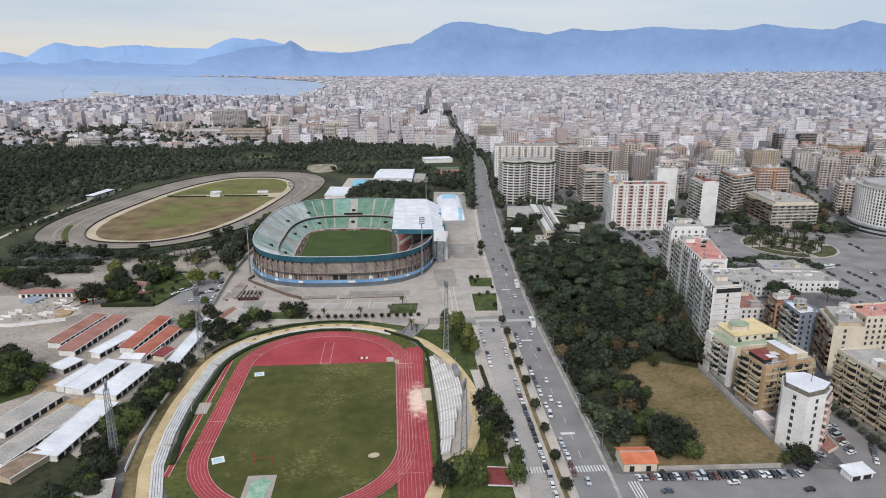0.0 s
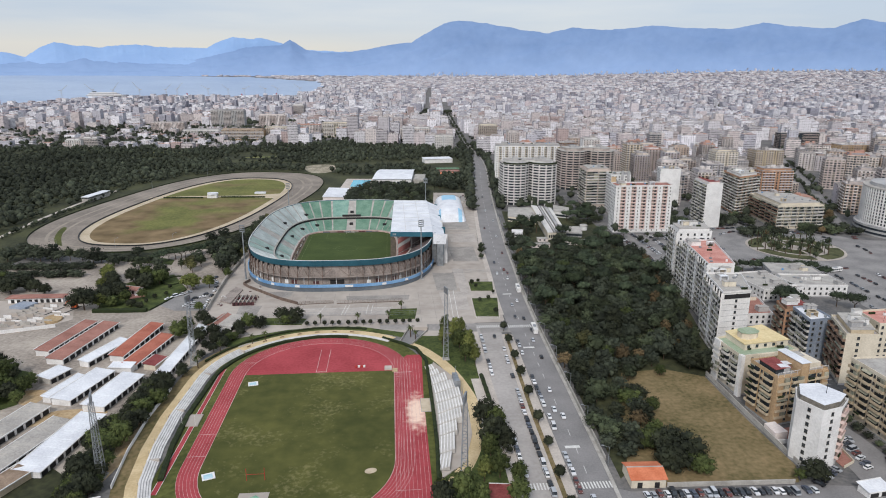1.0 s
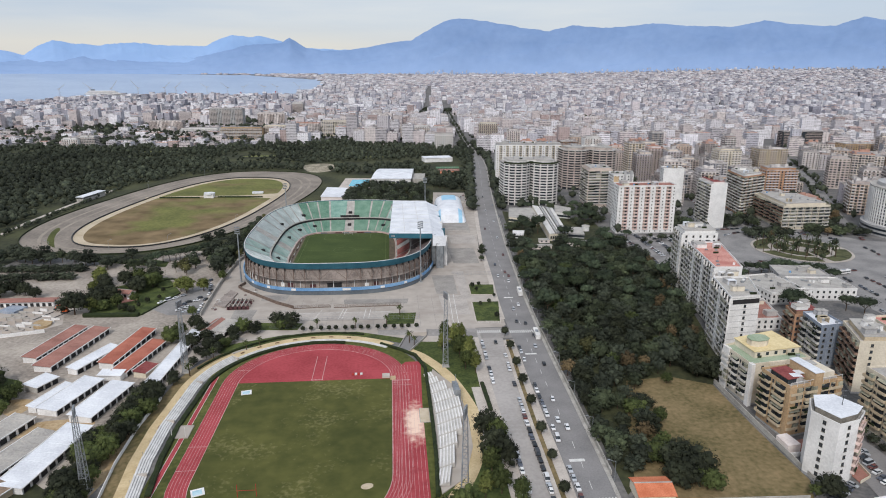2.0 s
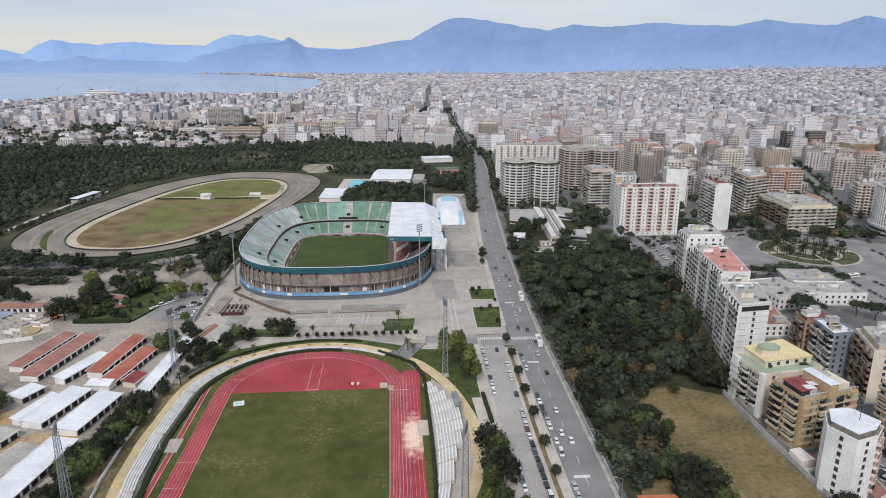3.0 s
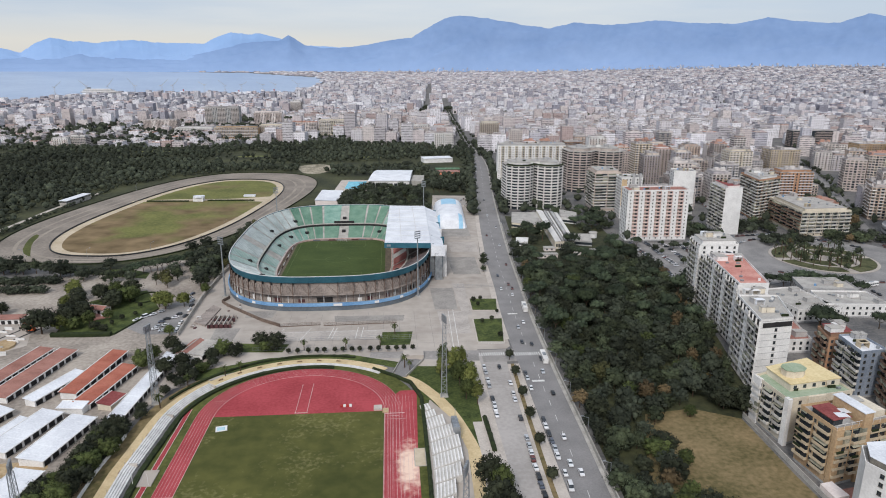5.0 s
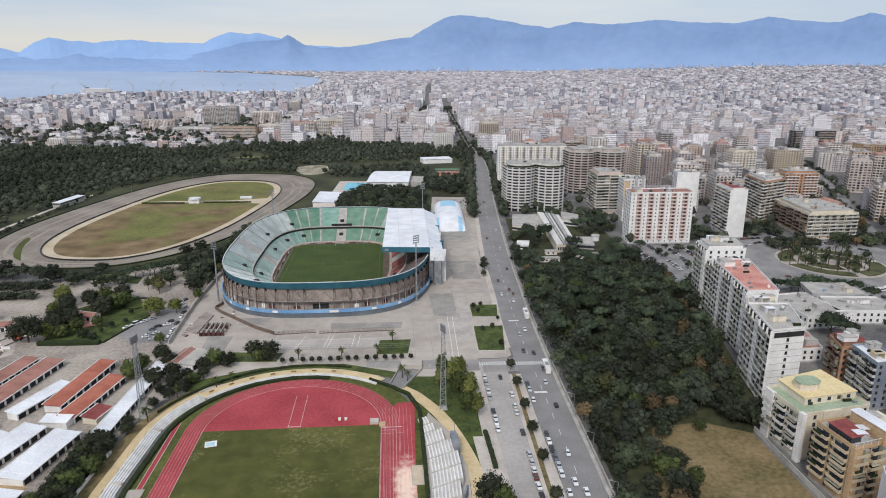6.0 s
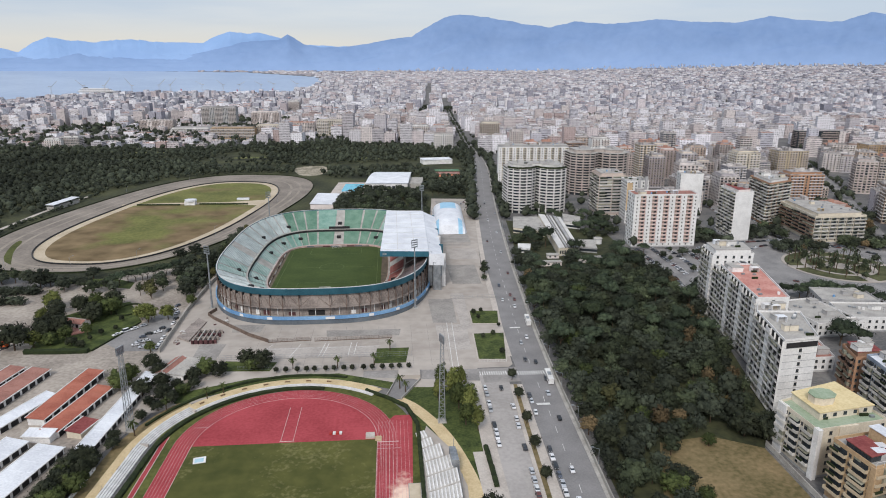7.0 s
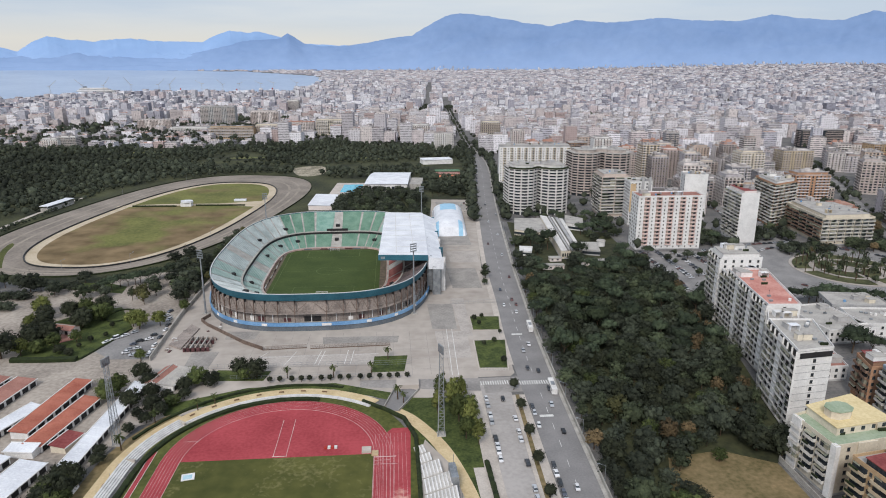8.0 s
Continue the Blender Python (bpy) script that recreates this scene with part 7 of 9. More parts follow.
def tree_kind(key, label, rx, rz, z, clumps, leaves, size, leaf_m, trunk_h, seed, flat=0.0, r0=0.28):
    r = random.Random(seed)
    t = thing("tree", label, "tree", "trees of the grounds")
    part("trunk", trunk_shape(trunk_h, r0, rx, r), M_trunk, t, own=True)
    part("crown", crown_shape(rx, rz, z, clumps, leaves, size, r, flat, 0.9 if key[0] == "ball" else 0.66), leaf_m, t, own=True)
    PROTO[key] = [t, False]


for i in range(4):
    tree_kind(("oak", i), "dense dark evergreen oak with a broad crown", 4.7 + 0.3 * i, 3.7 + 0.2 * i, 4.7, 30, 48, 0.37, L_dark if i < 3 else L_mid, 5.2, 20 + i)
for i in range(3):
    tree_kind(("mid", i), "leafy green street tree with a loose crown", 3.6 + 0.3 * i, 3.6, 4.8, 26, 44, 0.35, L_mid, 5.2, 30 + i)
for i in range(2):
    tree_kind(("light", i), "tall yellow-green poplar-like tree", 3.0 + 0.4 * i, 5.0, 6.8, 26, 42, 0.42, L_light if i else L_mid, 6.5, 40 + i)
tree_kind(("gold", 0), "loose olive-green tree turning yellow", 3.8, 3.9, 5.2, 26, 40, 0.42, L_light, 5.4, 49)
tree_kind(("rust", 0), "tree with rusty autumn leaves", 3.8, 3.2, 5.2, 22, 42, 0.42, L_rust, 5.0, 50)
tree_kind(("pine", 0), "umbrella pine with a flat green crown", 6.2, 2.0, 8.4, 30, 44, 0.42, L_pine, 8.0, 51, flat=0.45, r0=0.35)
tree_kind(("ball", 0), "clipped round dark street tree", 1.7, 1.75, 2.6, 18, 44, 0.2, L_dark, 2.4, 52, r0=0.12)
tree_kind(("cypress", 0), "slim dark pointed cypress tree", 1.3, 6.0, 6.8, 26, 36, 0.34, L_dark, 6.0, 53)


def palm():
    t = thing("palm_tree", "palm with arching fronds on a slim trunk", "palm tree", "palms of the grounds")
    part("trunk", Shape().tube((0, 0, -0.2), (0.15, 0, 6.2), 0.32, 0.22, 7), M_trunk, t, own=True)
    s = Shape()
    for i in range(26):
        a, e = i * 2.4, 0.9 - 1.3 * (i % 7) / 6
        prev, w = Vector((0.15, 0, 6.2)), 0.28
        for k in range(5):
            dirn = Vector((math.cos(a) * math.cos(e), math.sin(a) * math.cos(e), math.sin(e)))
            nxt = prev + dirn * 0.62
            side = Vector((-math.sin(a), math.cos(a), 0)) * w
            s.face([tuple(prev - side), tuple(nxt - side * 0.9), tuple(nxt + side * 0.9), tuple(prev + side)])
            prev, e, w = nxt, e - 0.38, w * 0.9
    part("crown", s, L_mid, t, own=True)
    PROTO["palm", 0] = [t, False]


palm()
N_TREES = 0


LITE, LITE_M, rest = {}, [L_dark, L_mid, L_light, L_rust, L_pine], Shape()
REST_M = [leaf_mat("grove_leaves", rgb(37, 42, 35), rgb(64, 69, 56), joined=True), leaf_mat("grove_green_leaves", rgb(43, 50, 38), rgb(72, 79, 58), joined=True),
          leaf_mat("grove_yellow_leaves", rgb(62, 64, 42), rgb(90, 88, 56), joined=True), leaf_mat("grove_rust_leaves", rgb(76, 66, 48), rgb(106, 90, 66), joined=True),
          leaf_mat("grove_pine_needles", rgb(38, 47, 37), rgb(64, 73, 55), joined=True)]


def lite(key, x, y, scale, z, tall):
    """A tree of the joined rest: fewer leaves, same crown."""
    if key not in LITE:
        crown, trunk = PROTO[key][0].children[1], PROTO[key][0].children[0]
        if crown.name.startswith("trunk"):
            crown, trunk = trunk, crown
        vs, fs, ns, k = [], [], [], LITE_M.index(crown.data.materials[0])
        core = 20 * 31
        for ob in (crown, trunk):
            at, keep = {}, [f for f in ob.data.polygons if ob is trunk or (f.index < core and (f.index // 20) % 3 < 2) or (f.index >= core and f.index % 2)]
            for f in keep:
                for i, li in zip(f.vertices, f.loop_indices):
                    if i not in at:
                        at[i] = len(vs)
                        vs.append(tuple(ob.data.vertices[i].co))
                        ns.append(tuple(ob.data.corner_normals[li].vector))
                fs.append((tuple(at[i] for i in f.vertices), k if ob is crown else 5))
        LITE[key] = vs, fs, ns
    vs, fs, ns = LITE[key]
    a, at, tint = rng.uniform(0, 6.28), len(rest.v), rng.random()
    c, s = math.cos(a) * scale, math.sin(a) * scale
    rest.v.extend([(x + p[0] * c - p[1] * s, y + p[0] * s + p[1] * c, z + p[2] * scale * tall) for p in vs])
    rest.nv.extend([((p[0] * c - p[1] * s) / scale, (p[0] * s + p[1] * c) / scale, p[2]) for p in ns])
    for f, m in fs:
        rest.f.append(tuple(at + i for i in f))
        rest.m.append(m)
        rest.uv.extend([(tint, 0.0)] * len(f))


def tree(key, x, y, scale=1.0, z=0.0, tall=1.0):
    global N_TREES
    if N_TREES >= 300 or y > 470:
        lite(key, x, y, scale, z, tall)
        return None
    N_TREES += 1
    p = PROTO[key]
    m = Matrix.LocRotScale((x, y, z), Euler((0, 0, rng.uniform(0, 6.28))), (scale, scale, scale * tall))
    if not p[1]:
        p[0].matrix_basis, p[1] = m, True
        return p[0]
    ob = copy_thing(p[0], pose(0, 0, 0))
    ob.matrix_basis = m
    return ob


def scatter(poly, gap, r, tries=9000):
    """Places at least gap apart within a plan outline."""
    xs, ys = [p[0] for p in poly], [p[1] for p in poly]
    cells, out = {}, []
    for _ in range(tries):
        x, y = r.uniform(min(xs), max(xs)), r.uniform(min(ys), max(ys))
        if not inside(x, y, poly):
            continue
        i, j = int(x // gap), int(y // gap)
        if any(math.hypot(x - q[0], y - q[1]) < gap for a in (-1, 0, 1) for b in (-1, 0, 1) for q in cells.get((i + a, j + b), ())):
            continue
        cells.setdefault((i, j), []).append((x, y))
        out.append((x, y))
    return out


r_tree = random.Random(5)
GROVE = [(85.8, 318), (89.0, 400), (92.5, 450), (99, 540), (109, 610), (146, 636), (150, 575), (160, 560), (192, 570), (197, 480), (198, 458), (184, 405), (171, 350), (163, 318), (150, 300), (134, 304), (118, 300), (112, 284), (106, 262), (101, 240), (97, 226), (82.0, 224),
         (83.4, 275), (84.6, 300)]
for x, y, k, s in ((104, 225, ("oak", 0), 1.25), (106, 217, ("oak", 1), 1.25), (111.5, 221, ("oak", 2), 1.2), (101, 230, ("oak", 3), 1.0), (109, 231, ("oak", 0), 1.0), (101.5, 216, ("oak", 2), 1.0), (112, 213, ("oak", 3), 0.9), (152, 205.5, ("oak", 1), 0.95), (147, 206, ("mid", 0), 0.6),
                   (156, 295, ("oak", 0), 1.2), (148, 299, ("oak", 2), 1.2), (160, 302, ("oak", 1), 1.0), (130, 293, ("mid", 1), 0.7), (109, 268, ("oak", 1), 0.9), (112, 258, ("mid", 0), 0.9),
                   (104, 250, ("oak", 2), 1.0), (106, 240, ("mid", 2), 0.8), (100, 232, ("oak", 3), 0.9)):
    tree(k, x, y, s, 0.1)
# round street trees on the median
for y, x in ((355, 63.0), (336, 62.7), (315, 62.0), (296, 61.4), (276, 61.1), (253, 60.4), (234, 60.2), (213.5, 59.5), (195, 59.0), (177, 58.2)):
    tree(("ball", 0), x, y, r_tree.uniform(1.2, 1.45), 0.36)
# beside the service road and the sports ground
for x, y, k, s in ((38, 252, ("oak", 0), 1.05), (41, 245, ("mid", 0), 1.15), (38.5, 238, ("oak", 1), 1.05), (42, 233, ("oak", 2), 0.95), (36.5, 229, ("mid", 1), 0.95), (38, 216, ("mid", 2), 0.95), (32, 214, ("light", 1), 0.7), (44, 211, ("mid", 0), 0.9),
                   (23, 204, ("oak", 3), 0.95), (16, 201, ("oak", 0), 0.9), (42, 200, ("mid", 1), 1.0), (29, 200, ("mid", 2), 0.8), (28.5, 345, ("light", 0), 0.95), (33, 338, ("light", 1), 1.0), (37, 344, ("light", 1), 0.85), (35, 329, ("mid", 1), 1.1), (39, 322, ("light", 1), 0.95), (40, 332, ("mid", 2), 0.9),
                   (36.5, 316, ("mid", 0), 0.9), (41, 311, ("light", 1), 0.75), (26.5, 337, ("light", 1), 0.7)):
    tree(k, x, y, s, 0.1, 1.35)
for x, y in ((9.5, 350), (12.0, 346.5), (-3, 377), (-43, 375), (-21, 374), (5, 393), (-71, 352), (-77, 347), (-92, 338), (-98, 318)):
    tree(("palm", 0), x, y, r_tree.uniform(0.75, 1.0), 0.1)
for x, y, s in ((-84, 372, 0.9), (-77, 370, 0.8), (-66, 381, 0.95), (-58, 377, 1.05), (-62, 375, 0.7), (-88, 366, 0.75), (-101, 360, 0.8), (-97, 350, 0.8), (-106, 372, 0.8)):
    tree(("oak", r_tree.randrange(4)), x, y, s, 0.1)
for i in range(15):
    tree(("ball", 0), -50 + i * 4.6 + r_tree.uniform(-0.6, 0.6), 370.5, 0.8, 0.1)
for x, y in ((57, 433), (60, 444), (56, 405), (62, 408), (63, 383), (67, 420), (55, 440)):
    tree(("ball", 0), x, y, r_tree.uniform(0.7, 1.1), 0.3)
for x, y, s in ((73, 520, 0.9), (75, 536, 0.7), (70.5, 505, 0.6)):
    tree(("mid", 1), x, y, s, 0.1)
# the row between path and sheds, denser to the south
for i in range(92):
    k = (i + r_tree.random()) / 92
    y = 190 + 112 * k
    x = -112.5 + 3.5 * k + 1.5 * math.sin(k * 9) + r_tree.uniform(-7.5, 5.0) * (1.1 - 0.5 * k)
    tree(("oak", r_tree.randrange(4)) if r_tree.random() < 0.85 else ("mid", r_tree.randrange(3)), x, y, r_tree.uniform(0.5, 0.85), 0.05, r_tree.uniform(0.95, 1.3))
for x, y, sc in ((-103, 309, 0.6), (-105, 316, 0.5), (-100, 331, 0.5), (-95.5, 338, 0.6), (-92, 345, 0.65), (-97, 349, 0.7), (-89, 352, 0.6), (-101, 343, 0.5), (-86, 358, 0.6), (-93, 357, 0.6)):
    tree(("oak", r_tree.randrange(4)), x, y, sc, 0.05)
# the garden west of the stadium and the trees along its drives
for x, y, k, s in ((-192, 408, ("oak", 0), 1.75), (-169, 447, ("oak", 2), 1.2), (-163, 458, ("oak", 3), 1.2), (-174, 458, ("oak", 0), 1.0), (-185, 424, ("oak", 1), 1.1), (-179, 429, ("oak", 2), 1.2), (-171, 419, ("mid", 0), 1.1),
                   (-184, 411, ("gold", 0), 1.1), (-177, 414, ("oak", 3), 0.8), (-165, 412, ("oak", 0), 0.6), (-159, 409, ("oak", 1), 0.5), (-202, 470, ("gold", 0), 1.3), (-197, 447, ("gold", 0), 1.0), (-151, 490, ("gold", 0), 1.3), (-148, 484, ("light", 1), 0.9),
                   (-136, 443, ("gold", 0), 1.35), (-141, 447, ("gold", 0), 1.1), (-126, 447, ("gold", 0), 1.05), (-204, 531, ("oak", 0), 1.05), (-191, 499, ("oak", 3), 1.1), (-210, 516, ("oak", 1), 0.7), (-216, 514, ("oak", 2), 0.6), (-188, 511, ("oak", 0), 0.7),
                   (-120, 360, ("oak", 3), 1.0), (-117, 366, ("mid", 2), 1.1), (-155, 425, ("ball", 0), 1.0), (-150, 432, ("ball", 0), 0.8), (-158, 418, ("ball", 0), 0.8), (-152, 446, ("ball", 0), 0.9)):
    tree(k, x, y, s, 0.1)
for x, y, k, s in ((-282, 527, 1, 1.2), (-275, 523, 0, 1.1), (-268, 526, 2, 1.2), (-261, 522, 0, 0.9), (-244, 524, 1, 0.9),
                   (-231, 513, 2, 1.2), (-226, 516, 1, 0.9), (-290, 530, 2, 1.2), (-300, 524, 1, 1.1), (-127, 487, 0, 0.9), (-130, 500, 1, 1.0), (-130, 519, 2, 1.1), (-129, 540, 0, 1.1), (-129, 555, 1, 1.2), (-144, 544, 2, 0.9), (-157, 575, 0, 0.9), (-150, 588, 2, 0.9),
                   (-133, 508, 3, 1.0), (-128, 530, 3, 1.0), (-145, 560, 1, 0.8), (-262, 448, 0, 1.1), (-255, 444, 2, 1.1), (-248, 450, 1, 1.0), (-268, 454, 3, 1.2), (-215, 325, 0, 1.1), (-205, 316, 2, 1.0), (-196, 322, 1, 0.9), (-188, 312, 3, 1.0), (-222, 310, 2, 1.1)):
    tree(("oak", k), x, y, s * 1.2, 0.05)
for x, y, k, s in ((-188, 444, 2, 1.1), (-174, 466, 3, 1.2), (-183, 464, 0, 1.1), (-166, 470, 1, 1.1), (-190, 432, 2, 0.9), (-163, 426, 3, 0.8), (-196, 462, 1, 0.9), (-212, 505, 2, 1.0), (-200, 508, 0, 0.9), (-178, 500, 1, 0.8),
                   (-146, 500, 3, 1.1), (-152, 512, 1, 1.0), (-143, 524, 2, 1.0), (-231, 440, 0, 0.8), (-240, 446, 1, 0.9), (-119, 470, 3, 0.8), (-120, 400, 3, 0.7), (-107, 352, 0, 0.9), (-112, 380, 1, 0.8)):
    tree(("oak", k) if k != 3 else ("mid", 1), x, y, s, 0.05, 1.15)
for i in range(11):
    k = i / 10
    tree(("pine", 0), -182 + 34 * k + r_tree.uniform(-1.5, 1.5), 511 + 32 * k + r_tree.uniform(-2.5, 2.5), r_tree.uniform(0.75, 1.0), 0.05)
for line in (((-332, 504), (-224, 499)), ((-332, 484), (-224, 480))):
    for i in range(22):
        k = (i + r_tree.random() * 0.6) / 22
        tree(("oak", r_tree.randrange(3)), line[0][0] + (line[1][0] - line[0][0]) * k, line[0][1] + (line[1][1] - line[0][1]) * k + r_tree.uniform(-1.5, 1.5), r_tree.uniform(0.8, 1.0), -0.9, 0.78)
for x, y in scatter([(-212, 322), (-190, 318), (-171, 306), (-167, 288), (-184, 282), (-214, 296)], 6.0, r_tree, 300):
    tree(("oak", r_tree.randrange(4)) if r_tree.random() < 0.5 else (("mid", 1) if r_tree.random() < 0.6 else ("gold", 0)), x, y, r_tree.uniform(0.7, 1.0), 0.05)
for x, y, s in ((-253, 524, 1.0), (-122, 486, 0.7), (-205, 470, 0.8), (-158, 492, 0.8), (-136, 448, 0.8)):
    tree(("light", 0), x, y, s, 0.05)
NO_TREES = NO_LODGE + [offset(p, -2.5, True) for p in (VILLA, [(167, 657), (180, 648), (187, 674), (174, 689)], [(116, 640), (141, 623), (152, 681), (124, 683)], [(158, 573), (171, 568), (176, 595), (163, 596)], [(108, 575), (117, 572), (121, 588), (111, 590)])]


def free(x, y):
    return not any(inside(x, y, p) for p in NO_TREES)


for x, y in scatter(GROVE, 7.0, r_tree, 20000):
    if not free(x, y) or y > 515 and r_tree.random() < 0.5:
        continue
    q = r_tree.random()
    if y < 350 and x > 108:
        q = 0.5 + 0.49 * q
    key = ("oak", r_tree.randrange(4)) if q < 0.80 else (("mid", r_tree.randrange(3)) if q < 0.95 else (("rust", 0) if q < 0.98 or y > 420 else ("gold", 0)))
    if y > 500 and r_tree.random() < 0.6 or y > 380 and r_tree.random() < 0.15:
        key = ("pine", 0)
    tree(key, x, y, r_tree.uniform(0.7, 1.2) * (0.9 if y < 300 else 1.0), 0.1, r_tree.uniform(0.8, 1.4))
for x, y in scatter([(-128, 500), (-121, 500), (-117, 560), (-117, 640), (-100, 690), (-128, 660), (-134, 560)], 8.5, r_tree, 900):
    tree(("oak", r_tree.randrange(4)) if r_tree.random() < 0.45 else (("mid", r_tree.randrange(3)) if r_tree.random() < 0.6 else ("gold", 0)), x, y, r_tree.uniform(0.7, 1.1), 0.05)
for x, y in scatter([(52, 820), (92, 820), (98, 900), (52, 900)], 7, r_tree, 300):
    tree(("cypress", 0) if r_tree.random() < 0.5 else ("oak", 1), x, y, r_tree.uniform(0.7, 1.0), 0.05)
for x, y in scatter([(-50, 700), (42, 700), (46, 800), (40, 850), (-30, 850), (-54, 770)], 8.5, r_tree, 1500):
    tree(("oak", r_tree.randrange(4)) if r_tree.random() < 0.8 else ("mid", 1), x, y, r_tree.uniform(0.8, 1.25), 0.05)
for x, y in scatter([(120, 665), (150, 700), (210, 690), (205, 625), (176, 610), (170, 690), (146, 690), (125, 668)], 8, r_tree, 900):
    if free(x, y):
        tree(("pine", 0) if r_tree.random() < 0.4 else ("oak", r_tree.randrange(4)), x, y, r_tree.uniform(0.7, 1.0), 0.05)
for x, y, s in ((246, 381, 1.2), (252, 388, 1.1), (256, 380, 0.9), (288, 372, 1.0), (282, 380, 0.9), (268, 452, 0.9), (276, 456, 0.9), (284, 458, 1.0), (292, 456, 0.9), (300, 450, 0.9), (306, 444, 1.0), (310, 434, 0.9), (262, 458, 0.8), (250, 446, 0.7), (244, 440, 0.7)):
    tree(("pine", 0), x, y, s, 0.05)
for x, y in scatter([(203, 548), (275, 545), (275, 572), (204, 576)], 9, r_tree, 120)[:6] + scatter([(270, 590), (285, 590), (288, 690), (268, 690)], 10, r_tree, 120)[:10]:
    tree(("pine", 0) if r_tree.random() < 0.5 else ("oak", r_tree.randrange(4)), x, y, r_tree.uniform(0.6, 0.95), 0.05)
for i in range(60):
    a, q = i * 2.4, r_tree.uniform(7, 35)
    if i % 3:
        tree(("palm", 0), RC[0] + q * math.cos(a), RC[1] + q * math.sin(a), r_tree.uniform(0.9, 1.3), 0.35, 1.25)
    else:
        tree(("ball", 0) if i % 2 else ("mid", i % 3), RC[0] + q * math.cos(a), RC[1] + q * math.sin(a), r_tree.uniform(0.5, 0.9), 0.35)
for x, y in scatter([(205, 505), (275, 500), (276, 570), (205, 575)], 24, r_tree, 200):
    tree(("mid", 0), x, y, r_tree.uniform(0.5, 0.8), 0.05)
for i in range(9):
    tree(("oak", i % 4) if i % 3 else ("mid", 0), 191.5 + 0.02 * i, 206 + i * 6.2, r_tree.uniform(0.4, 0.62), 0.05, 0.8)
for x, y in scatter([(268, 590), (288, 590), (288, 680), (268, 690)], 7, r_tree, 200) + scatter([(322, 556), (360, 560), (356, 578), (318, 576)], 6, r_tree, 120) + scatter([(318, 600), (350, 600), (352, 640), (326, 640)], 8, r_tree, 120) \
        + scatter([(412, 590), (432, 600), (470, 668), (452, 676)], 7, r_tree, 250) + scatter([(380, 566), (430, 556), (425, 578), (385, 580)], 6, r_tree, 200):
    tree(("oak", r_tree.randrange(4)) if r_tree.random() < 0.8 else ("rust", 0), x, y, r_tree.uniform(0.7, 1.1), 0.05)
# woods of the park, far off
woods = Shape()
r_w = random.Random(9)


def wood_tree(x, y, k):
    h = r_w.uniform(3.5, 6.5) * k
    w = r_w.uniform(3.4, 6.0) * k
    z = land(x, y)
    mixed = 0.0 if x < -420 and y < 1250 else 0.22
    tint = min(1.0, max(0.0, 0.45 * r_w.random() + 0.1 + mixed + 0.7 * noise.noise((x * 0.008, y * 0.01, 7.0)) + (0.5 if mixed and r_w.random() < 0.25 else 0.0)))
    at = len(woods.uv)
    lump(woods, (x, y, z + h), w * 0.8, w * 0.8, h * 0.75, r_w)
    woods.uv[at:] = [(tint, 0.0)] * (len(woods.uv) - at)
    for _ in range(19):
        d = Vector((r_w.gauss(0, 1), r_w.gauss(0, 1), abs(r_w.gauss(0.2, 0.8)))).normalized()
        g = r_w.uniform(0.75, 1.12)
        leaf(woods, (x + d.x * w * g, y + d.y * w * g, z + h + d.z * h * 0.8 * g), 1.2 * k, r_w, (d.x, d.y, d.z + 0.25), tint)


M_meadow = mat("park_meadow", rgb(84, 92, 52), rgb(132, 130, 84), 0.95, 0.03, 0.3, bump=0.4)
MEADOWS = [smooth(q, 2, True) for q in ([(-150, 1222), (-120, 1246), (-84, 1240), (-70, 1254), (-96, 1262), (-140, 1252)], [(-260, 1172), (-220, 1168), (-190, 1182), (-214, 1192), (-250, 1186)],
                                        [(-60, 1150), (-10, 1146), (10, 1164), (-40, 1172)], [(-460, 1250), (-400, 1246), (-384, 1264), (-440, 1274)], [(-980, 1420), (-900, 1400), (-800, 1430), (-820, 1470), (-940, 1462)])]
for e, poly in enumerate(MEADOWS):
    structure("meadow", Shape().face([(x, y, 0.1 + 0.004 * e) for x, y in poly]), M_meadow, "pale green clearing among the park's trees", "meadow")
structure("rubble_ground", Shape().face([(x, y, 0.13) for x, y in smooth([(-142, 1070), (-88, 1080), (-84, 988), (-121, 974)], 2, True)]), mat("rubble", rgb(112, 106, 88), rgb(176, 166, 148), 0.95, 0.06, 0.35, low=0.42, high=0.58), "pale stony clearing with dry scrub", "clearing")
CLEAR = [HIP_OUT, *MEADOWS, [(-142, 1070), (-88, 1080), (-84, 988), (-121, 974)], [(-70, 740), (45, 740), (45, 960), (-70, 960)], [(60, 955), (110, 955), (115, 1150), (45, 1150)], [(-110, 1000), (60, 1060), (55, 1120), (-110, 1090)], [(-420, 1120), (-330, 1150), (-330, 1180), (-430, 1150)], [(-860, 900), (-700, 980), (-700, 1010), (-900, 940)]]
for gap, poly in ((7.6, [(-1400, 500), (-362, 500), (-362, 700), (-352, 860), (-290, 960), (-210, 1010), (-110, 1000), (45, 860), (95, 830), (150, 1200), (120, 1300), (-110, 1410), (-320, 1315), (-760, 1330), (-1400, 1380)]),):
    for x, y in scatter(poly, gap, r_w, 110000):
        if any(inside(x, y, c) for c in CLEAR) or inside(x, y, HIP_OUT):
            continue
        open_land = noise.noise((x * 0.006, y * 0.006, 4.0))
        east_side = x > -380 or y > 1200
        if east_side and open_land > 0.36 and r_w.random() < 0.75:
            continue
        wood_tree(x, y, r_w.uniform(0.6, 1.15) if east_side else r_w.uniform(0.8, 1.15))
